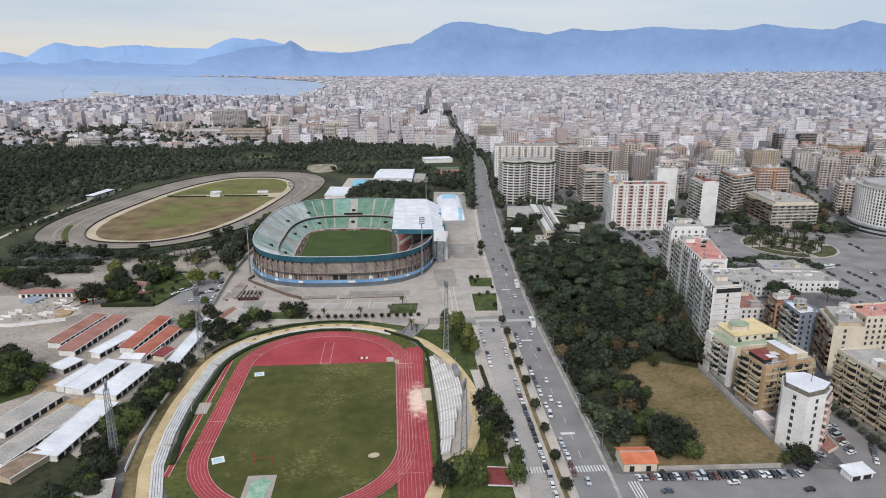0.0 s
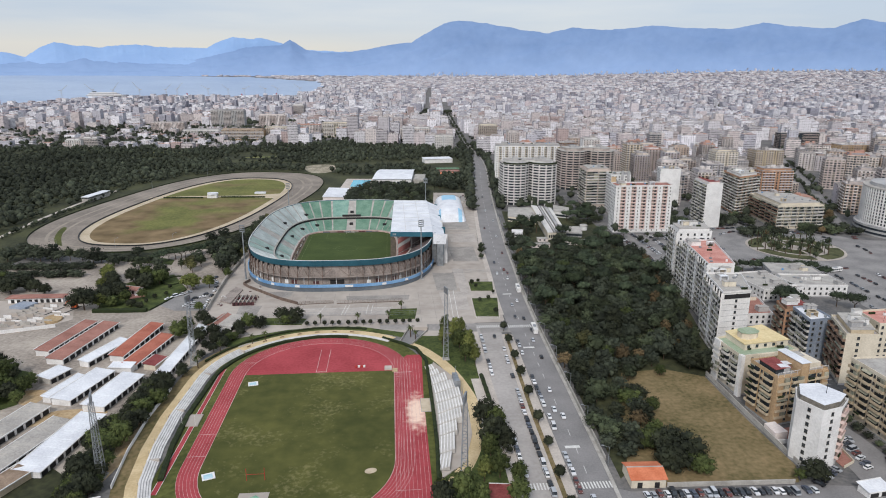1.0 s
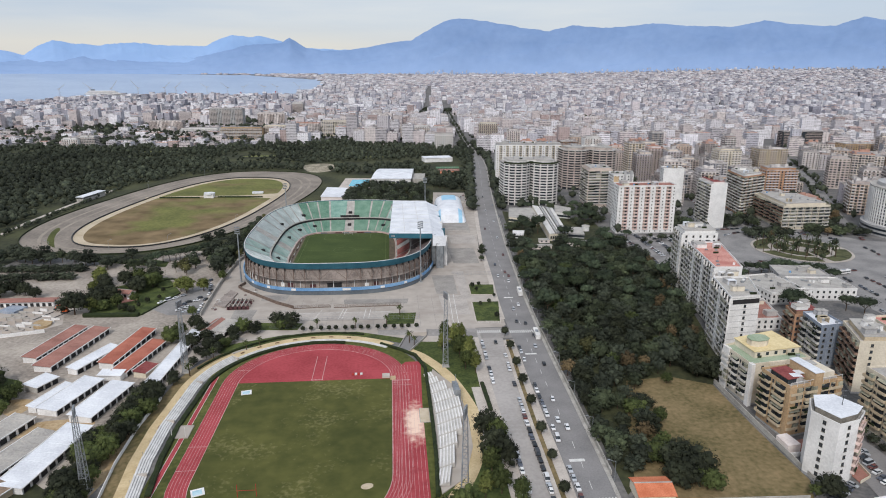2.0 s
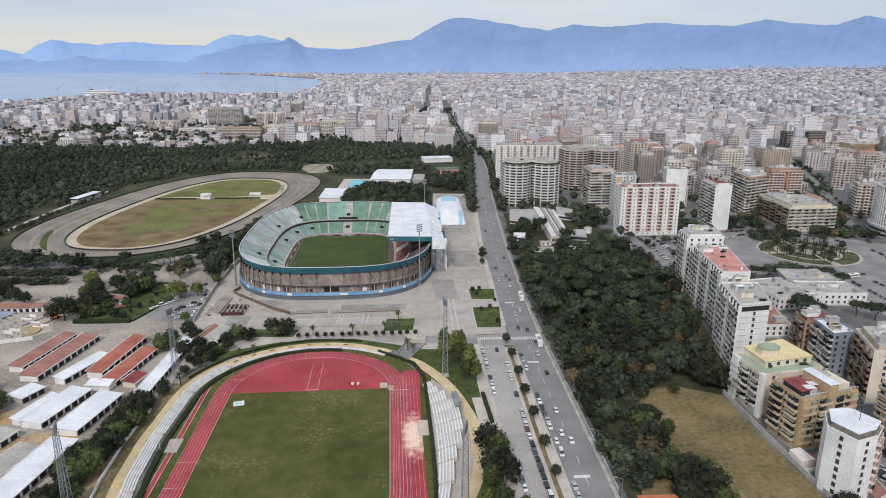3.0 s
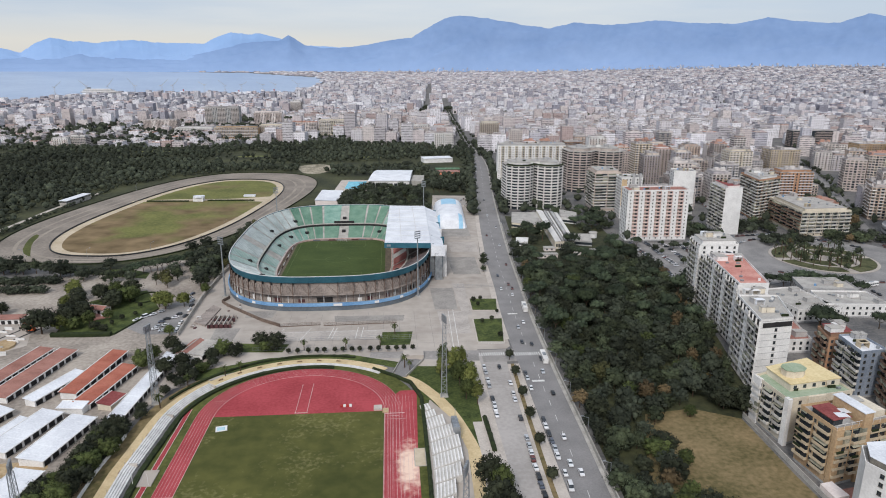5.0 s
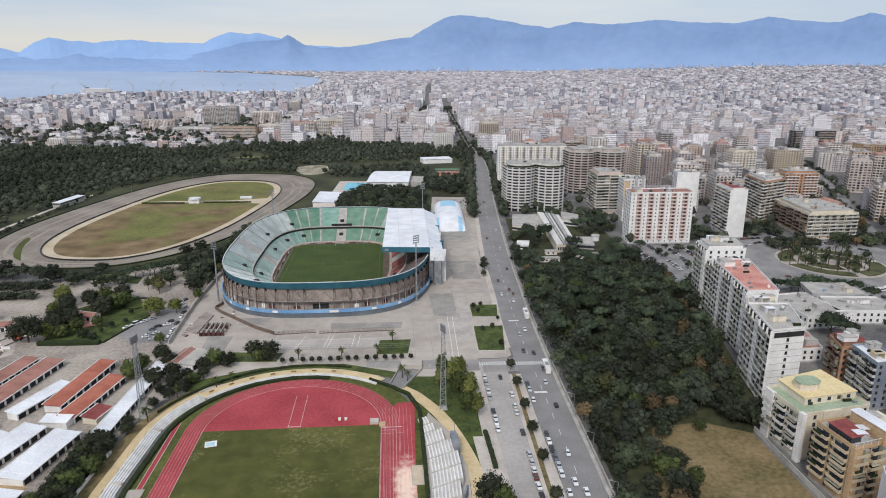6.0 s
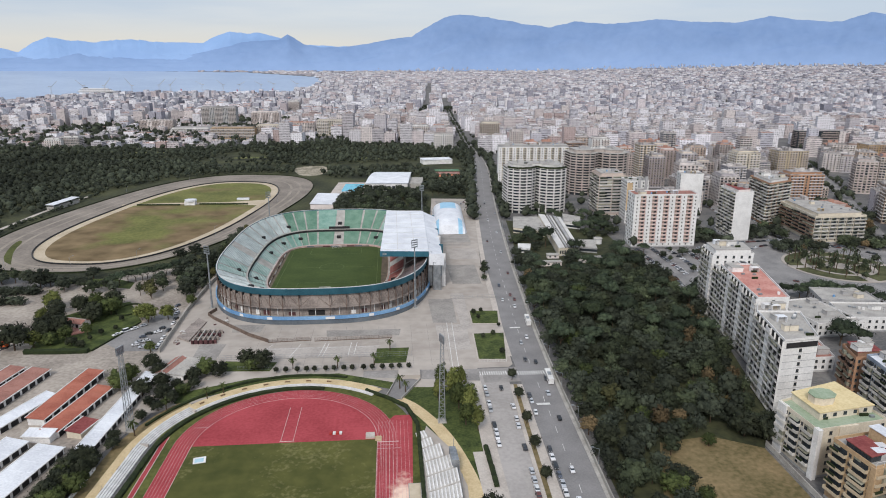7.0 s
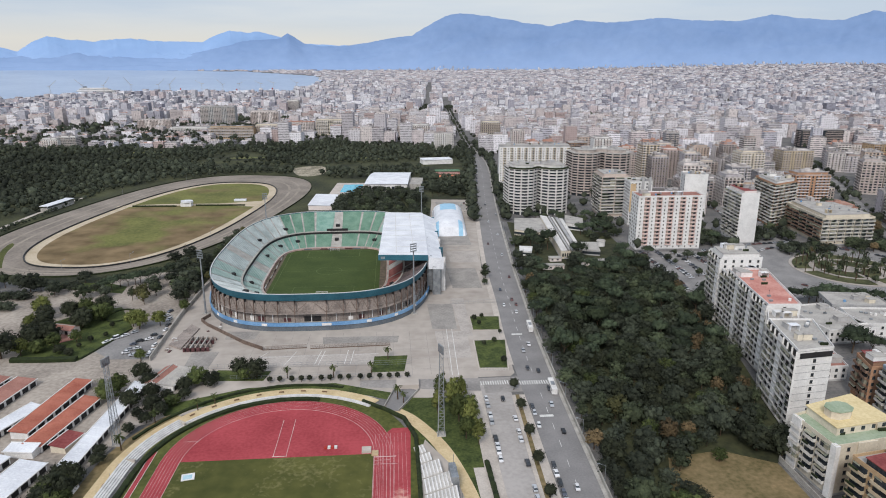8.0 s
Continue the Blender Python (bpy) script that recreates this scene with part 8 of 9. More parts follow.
for i in range(60):
    y = 596 + 290 * (i + r_w.random()) / 60
    wood_tree(-347 + 0.03 * (y - 596) + r_w.uniform(-1.5, 3), y, r_w.uniform(0.3, 0.6))
# street trees and small greens in the town
for _ in range(1000):
    x, y = r_w.uniform(-1050, 20), 1320 + 480 * r_w.random() ** 1.5
    if y > 1330 + (0.1 if x > -300 else 0.0) * (x + 300) and noise.noise((x * 0.008, y * 0.012, 2.0)) > -0.1:
        wood_tree(x, y, r_w.uniform(0.8, 1.3))
for _ in range(2200):
    x, y = (r_w.uniform(-1100, 150), r_w.uniform(1340, 2000)) if r_w.random() < 0.5 else (r_w.uniform(-900, 1500), r_w.uniform(1000, 2600))
    if x < 150 and y < 1380:
        continue
    wood_tree(x, y, r_w.uniform(0.7, 1.3))
for _ in range(420):
    x, y = r_w.uniform(110, 620), r_w.uniform(450, 1000)
    if any(inside(x, y, p) for p in ([(80, 440), (200, 440), (205, 580), (200, 640), (110, 640)], [(198, 480), (292, 480), (292, 583), (198, 583)])) or math.hypot(x - RC[0], y - RC[1]) < 76 and r_w.random() < 0.9 or x < at_line(MAIN_E, y) + 4:
        continue
    wood_tree(x, y, r_w.uniform(0.75, 1.2))
for cx, cy, n, sp in ((1250, 2450, 40, 60), (330, 2050, 30, 40), (-420, 1750, 60, 70), (520, 1500, 30, 40), (-900, 1500, 90, 90), (-600, 1420, 60, 60)):
    for _ in range(n):
        wood_tree(cx + r_w.gauss(0, sp), cy + r_w.gauss(0, sp * 0.4), 1.2)
for _ in range(48):
    cx, cy = r_w.uniform(-700, 1700), r_w.uniform(1600, 2700)
    if not sea_near(cx, cy) and abs(math.atan2(cx, cy) - 0.1) < 0.58:
        for _ in range(r_w.randrange(6, 26)):
            wood_tree(cx + r_w.gauss(0, 34), cy + r_w.gauss(0, 9), r_w.uniform(1.3, 2.0))
for i in range(150):
    y = 690 + 640 * i / 150
    for line, side in ((MAIN_W, -1), (MAIN_E, 1)):
        if r_w.random() < 0.75:
            wood_tree(at_line(line, y) + side * r_w.uniform(3.5, 9.0), y + r_w.uniform(-2, 2), r_w.uniform(0.9, 1.4))
for i in range(120):
    y = 660 + 500 * i / 120
    for side in (-9, 0, 9):
        if side and r_w.random() < 0.3:
            wood_tree(at_line(CANYONS[2][0], y) + side + r_w.uniform(-1, 1), y, r_w.uniform(0.5, 0.8))
for i in range(130):
    y = 1250 + 1300 * i / 130
    if r_w.random() < 0.7:
        wood_tree(at_line(CANYONS[0][0], y) + r_w.choice((-4, 4)), y, r_w.uniform(0.6, 0.9))
stuff("grove_trees", rest, REST_M + [M_trunk], "dense dark evergreen grove and garden trees", "trees")
stuff("park_woods", woods, L_far, "dark green woods of the park and scattered town trees", "woods")

for proto in PROTO.values():
    if not proto[1]:
        for ob in (*proto[0].children, proto[0]):
            bpy.data.objects.remove(ob)
hedge([(-185, 404), (-168, 403), (-152.5, 403)], 3.2, 2.4, "tall dark garden hedge beside the yard")
hedge([(-151.5, 404), (-145.5, 424), (-140.5, 443)], 0.9, 0.9, "low clipped hedge along the garden edge")
hedge(superellipse(-155, 465, 7, 10, 0, 2, 24) + [(-148, 465)], 1.2, 1.0, "clipped oval hedge round a lawn")

# ---- sheds and stables in the west yard ----
def gable(name, label, a, b, half, h, roof_m, wall_m, rise=1.4, doors=0, group="sheds in the yard", door_m=M_dark):
    """A long shed with a ridged roof between the ends a and b of its middle line."""
    L = math.hypot(b[0] - a[0], b[1] - a[1])
    ang = math.degrees(math.atan2(b[1] - a[1], b[0] - a[0]))
    t = thing(name, label, "shed", group, base=((a[0] + b[0]) / 2, (a[1] + b[1]) / 2, 0), turn=ang)
    x0, x1 = -L / 2, L / 2
    w = Shape().box(x0, -half, 0, x1, half, h)
    for x in (x0, x1):
        w.face([(x, -half, h), (x, half, h), (x, 0, h + rise)])
    part("wall", w, wall_m, t, own=True)
    o = 0.5
    for s in (-1, 1):
        y1, z1 = s * (half + o), h - rise * o / half
        v = [(x0 - o, 0, h + rise), (x1 + o, 0, h + rise), (x1 + o, y1, z1), (x0 - o, y1, z1)]
        v += [(p[0], p[1], p[2] + 0.18) for p in v]
        part("roof_slope", Shape().solid(v, [(3, 2, 1, 0), (4, 5, 6, 7), (0, 1, 5, 4), (1, 2, 6, 5), (2, 3, 7, 6), (3, 0, 4, 7)]), roof_m, t, own=True)
    part("ridge", Shape().box(x0 - o, -0.25, h + rise + 0.1, x1 + o, 0.25, h + rise + 0.3), M_concrete, t, own=True)
    for i in range(doors):
        x = x0 + (i + 0.5) * L / doors
        for s in (-1, 1):
            part("door", Shape().box(x - 0.9, s * half - 0.06, 0, x + 0.9, s * half + 0.06, 2.3), door_m, t, own=True)
    return t


def mono(name, label, a, b, half, h, roof_m, wall_m, tilt=0.8, doors=0, group="sheds in the yard"):
    """A long shed with one roof slope, open or doored on its low side."""
    L = math.hypot(b[0] - a[0], b[1] - a[1])
    ang = math.degrees(math.atan2(b[1] - a[1], b[0] - a[0]))
    t = thing(name, label, "shed", group, base=((a[0] + b[0]) / 2, (a[1] + b[1]) / 2, 0), turn=ang)
    part("wall", Shape().box(-L / 2, -half, 0, L / 2, half, h - tilt), wall_m, t, own=True)
    v = [(-L / 2 - 0.4, -half - 0.6, h - tilt), (L / 2 + 0.4, -half - 0.6, h - tilt), (L / 2 + 0.4, half + 0.4, h), (-L / 2 - 0.4, half + 0.4, h)]
    v += [(p[0], p[1], p[2] + 0.2) for p in v]
    part("roof_slope", Shape().solid(v, [(3, 2, 1, 0), (4, 5, 6, 7), (0, 1, 5, 4), (1, 2, 6, 5), (2, 3, 7, 6), (3, 0, 4, 7)]), roof_m, t, own=True)
    for i in range(doors):
        x = -L / 2 + (i + 0.5) * L / doors
        part("door", Shape().box(x - 0.36 * L / doors, -half - 0.06, 0, x + 0.36 * L / doors, -half + 0.06, 2.3), M_dark, t, own=True)
    seams = Shape()
    for i in range(int(L / 6)):
        x = -L / 2 + (i + 0.5) * 6
        seams.solid([(x, -half - 0.6, h - tilt + 0.2), (x + 0.15, -half - 0.6, h - tilt + 0.2), (x + 0.15, half + 0.4, h + 0.2), (x, half + 0.4, h + 0.2),
                     (x, -half - 0.6, h - tilt + 0.3), (x + 0.15, -half - 0.6, h - tilt + 0.3), (x + 0.15, half + 0.4, h + 0.3), (x, half + 0.4, h + 0.3)],
                    [(4, 5, 6, 7), (0, 1, 5, 4), (1, 2, 6, 5), (2, 3, 7, 6), (3, 0, 4, 7)])
    part("roof_seam", seams, roof_m, t, own=True, kind="stuff")
    for y0, z0 in ((-half - 0.7, h - tilt + 0.05), (half + 0.4, h + 0.05)):
        part("eave_trim", Shape().box(-L / 2 - 0.45, y0, z0, L / 2 + 0.45, y0 + 0.35, z0 + 0.32), M_white_wall, t, own=True)
    return t


mono("stable", "long stable with faded red sheet roof", (-183, 339), (-176, 381), 3.6, 3.6, M_redroof_dull, M_white_wall, doors=10)
mono("stable", "long stable with faded red sheet roof", (-171.5, 328), (-163.5, 378), 4.4, 3.6, M_redroof_dull, M_white_wall, doors=10)
mono("stable", "long stable with red sheet roof and white wall", (-141.8, 329.5), (-136.4, 374.5), 3.6, 3.6, M_redroof, M_white_wall, doors=8)
mono("stable", "long stable with red sheet roof and white wall", (-131.5, 319.5), (-125.0, 357), 3.6, 3.6, M_redroof, M_white_wall, doors=8)
mono("link_shed", "white flat-roofed link between red stables", (-140, 318.5), (-129, 317), 2.2, 3.6, M_sheet, M_white_wall)
mono("lean_to", "low pale blue sheet-roofed lean-to", (-155.5, 324), (-146, 352), 2.6, 3.6, M_sheet, M_white_wall, doors=6)
mono("lean_to", "low maroon-roofed store beside the stables", (-121.5, 318), (-119.0, 328), 3.2, 3.4, R_red, W_cream)
mono("long_shed", "long narrow white-roofed shed", (-112, 303), (-108.7, 370), 2.5, 3.5, M_sheet, M_white_wall, doors=14)
mono("white_shed", "long white sheet-roofed shed", (-148, 284), (-140.5, 313.5), 4.6, 3.5, M_sheet, M_white_wall, doors=7)
mono("white_shed", "long white sheet-roofed shed", (-131.2, 277), (-125.2, 308), 5.0, 3.5, M_sheet, M_white_wall, doors=7)
mono("lean_to", "low pale blue sheet-roofed lean-to", (-155.5, 287), (-149.5, 309), 2.0, 3.2, M_sheet, M_white_wall)
mono("small_shed", "small white sheet-roofed shed", (-166, 306.5), (-161.5, 317.5), 3.6, 3.6, M_sheet, M_concrete, doors=3)
mono("old_shed", "long old shed with stained grey-brown roof", (-162.5, 248), (-154, 279), 4.4, 3.7, M_sheet_grey, M_white_wall, doors=7)
mono("old_shed", "long old shed with stained grey roof", (-150, 225), (-138.3, 266), 4.4, 3.7, M_sheet_grey, M_white_wall, doors=9)
mono("white_shed", "long bright white sheet-roofed shed", (-134, 229), (-127.8, 270), 5.0, 3.5, M_sheet, M_white_wall, doors=9)
M_board_roof = mat("weathered_roof_boards", rgb(122, 104, 88), rgb(160, 140, 122), 0.9, 0.3, 2)
mono("brown_shed", "shed with weathered brown roof boards", (-142, 216), (-135.5, 231), 3.6, 3.6, M_board_roof, W_tan)
mono("low_house", "low maroon-walled house with grey roof", (-116, 200), (-99, 204), 5.0, 4.2, M_sheet_grey, R_red)
gable("yard_house", "small pink-roofed house beside the plaza", (-103, 368), (-99, 384), 3.4, 3.4, M_redroof_dull, W_pink, doors=3)
mono("yard_house", "flat grey-roofed store with white walls", (-97, 366), (-93, 384), 4.2, 3.8, M_sheet_grey, M_white_wall, doors=3)
gable("garden_house", "low garden house with a faded tiled roof", (-181, 443.5), (-169.5, 439.5), 3.4, 3.0, M_redroof_dull, W_pink, rise=1.3, doors=2)
terr = thing("garden_terrace", "small brick-paved garden terrace with a low step", "terrace", base=(-170, 436, 0))
part("paving", Shape().prism([(-172, 426), (-163, 432), (-171, 444), (-179, 443)], 0.1, 0.3), M_redroof_dull, terr)
part("step", Shape().prism([(-170.5, 433), (-167.5, 435), (-170.5, 439), (-173, 437.5)], 0.3, 0.5), W_pink, terr)
gable("corner_hut", "small cream house with orange tiled roof", (84, 211.5), (96.5, 211), 5.2, 3.6, M_tile, W_cream, rise=1.5, doors=2)
mono("street_kiosk", "long white street kiosk", (164, 196.5), (173.5, 198), 2.4, 3.2, M_sheet, M_white_wall, doors=2)
mono("red_pitch_store", "low brick-red sports court with pale edge", (33, 206), (41, 205), 5.0, 0.9, R_red, M_concrete, tilt=0.1)
# ruins and heaps of the building site
site = thing("building_site", "pale walls, dark strips and heaps of a building site", "building site", base=(-225, 400, 0))
r_s = random.Random(3)
part("bare_ground", Shape().face([(-260, 372, 0.12), (-205, 378, 0.12), (-192, 392, 0.12), (-205, 425, 0.12), (-262, 430, 0.12)]), M_plaza, site)
for row_ in range(4):
    for i in range(9):
        x, y = -236 + row_ * 9.5 + i * 1.6, 384 + i * 4.1 - row_ * 1.5
        if x > -198 or r_s.random() < 0.12:
            continue
        w = r_s.uniform(4.5, 6.5)
        part("cell_wall", Shape().box(-w / 2, -0.25, 0, w / 2, 0.25, r_s.uniform(0.7, 2.3), x=pose(x, y, 0.1, 0, 0, -8 + r_s.uniform(-5, 5))), r_s.choice((M_white_wall, M_white_wall, M_plaza, M_concrete)), site)
    # thin flat dark strip along each row of cells
    part("dark_trench", Shape().prism([(-239 + row_ * 9.5, 384), (-237.6 + row_ * 9.5, 384), (-224.6 + row_ * 9.5, 416), (-226 + row_ * 9.5, 416)], 0.1, 0.16), M_dark, site)
part("mound", Shape().prism(superellipse(-203, 392, 5, 7, 0.4, 2, 12), 0.1, 1.3), M_dirt, site)
part("tarpaulin", Shape().prism([(-240, 414), (-229, 411), (-226, 421), (-237, 424)], 0.1, 1.6), W_blue, site)
part("long_wall", Shape().wall([(-262, 374), (-222, 372), (-196, 380)], 0, 2.0, 0.5), M_white_wall, site)
hut = part("long_hut", Shape().box(-246, 424, 0, -212, 430, 3.4), M_white_wall, site)
part("hut_roof", Shape().box(-247, 423, 3.404, -211, 431, 3.7), M_redroof_dull, hut)
for i in range(9):
    # dark plate on the wall in place of a shaded opening
    part("hut_opening", Shape().box(-244 + i * 3.6, 423.9, 0.2, -242 + i * 3.6, 424.1, 2.4), M_dark, hut)
dg = thing("excavator", "orange excavator with raised arm", "excavator", base=(-199, 412, 0))
M_orange = mat("orange_paint", rgb(196, 84, 40), rgb(216, 108, 60))
part("cab", Shape().box(-201, 411, 0.9, -198, 413.5, 3.2), M_orange, dg)
for dx in (-0.3, 2.2):
    part("crawler", Shape().box(-201.5, 410.6 + dx, 0.1, -197.5, 411.4 + dx, 1.0), M_dark, dg)
part("boom", Shape().tube((-199.5, 412, 2.5), (-203, 412.4, 5.6), 0.35, 0.3).tube((-203, 412.4, 5.6), (-205.5, 412.6, 2.6), 0.28, 0.2), M_orange, dg)
part("bucket", Shape().box(-206.2, 412.0, 1.7, -205.0, 413.2, 2.7), M_metal_dk, dg)
rub = thing("collapsed_building", "roofless grey ruin with broken walls", "ruin", base=(-96, 418, 0))
for i in range(5):
    part("cross_wall", Shape().box(-101 + i * 2.6, 409, 0.1, -100.4 + i * 2.6, 424, 2.6), (M_facade, M_concrete)[i % 2], rub)
for i in range(4):
    part("long_wall", Shape().box(-102, 409 + i * 4.6, 0.1, -88.5, 409.7 + i * 4.6, 2.2), (M_maroon, M_facade)[i % 2], rub)
part("rubble", Shape().prism([(-112, 418), (-104, 412), (-102, 440), (-108, 446)], 0.05, 0.9), M_facade, rub)

for i in range(22):
    x, y = r_s.uniform(-112, -88), r_s.uniform(410, 446)
    part("debris", Shape().box(-r_s.uniform(0.3, 1.6), -0.4, 0, r_s.uniform(0.3, 1.6), r_s.uniform(0.3, 1.2), r_s.uniform(0.3, 1.3), x=pose(x, y, 0.1, 0, 0, r_s.uniform(0, 180))), r_s.choice((M_white_wall, M_facade, M_concrete, M_maroon)), rub)

# walls, fences round the plaza
M_rust = mat("rusty_brown_steel", rgb(92, 78, 70), rgb(124, 108, 98), 0.85, 0.4, 3)
def fence(name, label, line, h, gap, mats=M_metal):
    t = thing(name, label, "fence", "fences", base=(*line[0], 0))
    pts = dense(line, gap)
    for p in pts:
        part("post", Shape().tube((*p, 0), (*p, h), 0.06, sides=4), mats, t)
    for z in (0.25, h * 0.55, h - 0.1):
        part("rail", Shape().wall(line, z - 0.03, z + 0.04, 0.06), mats, t)
    return t


fence("steel_fence", "tall grey steel fence on the plaza", [(-82, 388), (-50, 387), (-2, 386), (16, 386)], 2.6, 3.0)
for fx0, fx1 in ((-61, -38), (-36, 6)):
    f_ = fence("mesh_fence", "rusty brown mesh fence across the plaza", [(fx0, 408), (fx1, 409.5)], 2.3, 2.4, M_rust)
    part("toe_board", Shape().wall([(fx0, 408), (fx1, 409.5)], 0.0, 0.5, 0.2), M_rust, f_)
    mesh_ = Shape()
    for e in range(int((fx1 - fx0) / 0.4)):
        x_ = fx0 + e * 0.4
        y_ = 408 + 1.5 * (x_ - fx0) / (fx1 - fx0)
        mesh_.tube((x_, y_, 0.4), (x_, y_, 2.2), 0.05, sides=3)
    part("mesh_bar", mesh_, M_rust, f_, kind="stuff")
fence("steel_fence", "grey steel railing before the ground", [(-70, 376), (-40, 374), (-6, 374)], 2.0, 3.0)
fence("steel_fence", "grey steel fence behind the main stand", [(44, 470), (52, 470), (74, 470)], 2.4, 3.0)
fence("steel_fence", "grey steel fence on the car park", [(46, 600), (72, 598)], 2.4, 3.0)
fence("garden_railing", "white railing before the lawn bed", [(50, 376), (64, 375)], 1.6, 1.4, M_white_wall)
pwl = thing("perimeter_wall", "long low concrete wall round the stadium yard", "wall", base=(-110, 440, 0))
part("south_run", Shape().wall([(-101, 460), (-104, 452), (-99, 445), (-73, 418), (-61, 408.6)], 0.05, 2.0, 0.5), M_rust, pwl)
part("west_run", Shape().wall([(-115.2, 399), (-116.4, 420), (-118.4, 461), (-118, 507), (-114, 560)], 0.05, 2.6, 0.5), M_concrete, pwl)
cp = thing("parking_marks", "faded white bay lines on the concrete", "floor marking", base=(-30, 395, 0.1))
ml = Shape()
for x, lean in ((-66, 8), (-47, 4), (-32, 2), (-30, 2), (-17, 1), (-14, 1)):
    ml.face([(x, 388.5, 0.115), (x + 0.3, 388.5, 0.115), (x + lean + 0.3, 405, 0.115), (x + lean, 405, 0.115)])
for x0, x1 in ((-60, -36), (-34, -18), (-12, 0)):
    ml.face([(x0, 399, 0.119), (x1, 399.4, 0.119), (x1, 399.65, 0.119), (x0, 399.25, 0.119)])
for x in (36, 39):
    ml.face([(x, 372, 0.119), (x + 0.3, 372, 0.119), (x + 3.3, 470, 0.119), (x + 3.0, 470, 0.119)])
part("bay_line", ml, M_paint, cp)

# ---- pool, halls, courts, dome ----
pool = thing("swimming_pool", "outdoor pool of bright turquoise water", "swimming pool", base=(-41, 882, 0))
part("deck", Shape().prism([(-66, 842), (-18, 840), (-16, 918), (-62, 922)], 0, 0.4), M_paving, pool)
part("water", Shape().prism([(-54, 856), (-31, 855), (-28, 908), (-52, 909)], 0.3, 0.5), M_water, pool)
hall = thing("swimming_hall", "white swimming hall with a shallow vaulted roof", "sports hall", base=(4, 900, 0))
part("wall", Shape().prism([(-24, 858), (26, 855), (33, 942), (-14, 946)], 0, 9.5), M_white_wall, hall)
vr = Shape()
for i in range(10):
    k0, k1 = i / 10, (i + 1) / 10
    z0, z1 = 9.6 + 3.2 * math.sin(math.pi * k0), 9.6 + 3.2 * math.sin(math.pi * k1)
    lerp = lambda p, q, k: (p[0] + (q[0] - p[0]) * k, p[1] + (q[1] - p[1]) * k)
    a0, a1 = lerp((-25, 857), (-15, 947), k0), lerp((-25, 857), (-15, 947), k1)
    b0, b1 = lerp((27, 854), (34, 943), k0), lerp((27, 854), (34, 943), k1)
    vr.face([(*a0, z0), (*b0, z0), (*b1, z1), (*a1, z1)])
part("vault_roof", vr, M_sheet, hall)
for i in range(8):
    part("window", Shape().box(-20 + i * 5.5, 856.2 - i * 0.33 - 0.4, 3.0, -16.5 + i * 5.5, 857.5 - i * 0.33, 6.5), M_glass, hall)
part("side_hall", Shape().prism([(28, 868), (44, 867), (48, 915), (33, 917)], 0, 7.0), M_concrete, hall)
wl_ = mono("white_hall", "low white sheet-roofed training hall", (-67, 758), (-65, 820), 12.0, 5.4, M_sheet, W_pink)
dm = thing("inflatable_dome", "white and pale blue air dome over a court", "air dome", base=(62, 692, 0))
ds, dsb = Shape(), Shape()
NU, NV = 16, 22
for i in range(NU):
    for j in range(NV):
        def dpt(a, b):
            x = -1 + 2 * a / NU
            y = -1 + 2 * b / NV
            z = 12.0 * (1 - abs(x) ** 3.0) ** 0.55 * (1 - abs(y) ** 5.0) ** 0.5
            return (61.5 + 15.5 * x + 0.11 * 54 * y * 0.5, 692 + 53 * y, z + 0.1)
        blue = (4 <= i <= 11 and 12 <= j <= 18) or (j < 4 and i in (1, 2, 12, 13))
        (dsb if blue else ds).face([dpt(i, j), dpt(i + 1, j), dpt(i + 1, j + 1), dpt(i, j + 1)])
part("skin", ds, M_sheet, dm)
part("blue_panel", dsb, mat("pale_blue_skin", rgb(140, 186, 214), rgb(166, 204, 226), 0.6), dm)
for k, (m, y0) in enumerate(((mat("green_court", rgb(76, 110, 84), rgb(96, 128, 98)), 1010), (M_redroof_dull, 985), (M_tile, 960))):
    c = thing("tennis_court", ("dull green hard court", "worn brick-red clay court", "worn orange clay court")[k], "tennis court", "tennis courts", base=(88, y0, 0))
    part("surface", Shape().box(70 + k * -2, y0, 0.05, 106 - k * 2, y0 + 18, 0.15), m, c)
    part("court_line", Shape().box(74, y0 + 3, 0.15, 102, y0 + 3.2, 0.17).box(74, y0 + 14, 0.15, 102, y0 + 14.2, 0.17), M_white, c)
wh = mono("club_house", "long low white club house", (54, 1090), (100, 1098), 12, 7.0, M_sheet, M_white_wall, tilt=0.4)
pav = thing("pavilion", "small white pavilion among clipped hedges", "pavilion", base=(-212, 790, 0))
part("house", Shape().prism([(-217, 786), (-206, 786), (-206, 793), (-217, 793)], 0.3, 4.4), M_white_wall, pav)
part("roof", Shape().prism(superellipse(-211, 789.5, 6.5, 5.0, 0, 2, 12), 4.4, 6.2), M_sheet, pav)
for x0, x1 in ((-268, -222), (-202, -150)):
    hedge([(x0, 790), (x1, 787)], 2.4, 1.8)
sb = thing("score_board", "small white board on the oval", "board", base=(-160, 812, 0))
part("panel", Shape().box(-167, 811, 0.3, -154, 816, 2.2), M_sheet, sb)
for poly in ([(-352, 770), (-344, 768), (-338, 812), (-346, 815)],):
    st2 = thing("race_stand", "old grey-white spectator stand beside the race track", "grandstand", base=(-345, 790, 0))
    part("body", Shape().prism(poly, 0, 4), M_concrete, st2)
    part("roof", Shape().prism(offset(poly, -1.0, True), 6.0, 6.4, bottom=True), M_sheet, st2)
    for p in poly:
        part("post", Shape().tube((*p, 4), (*p, 6), 0.25), M_metal, st2)

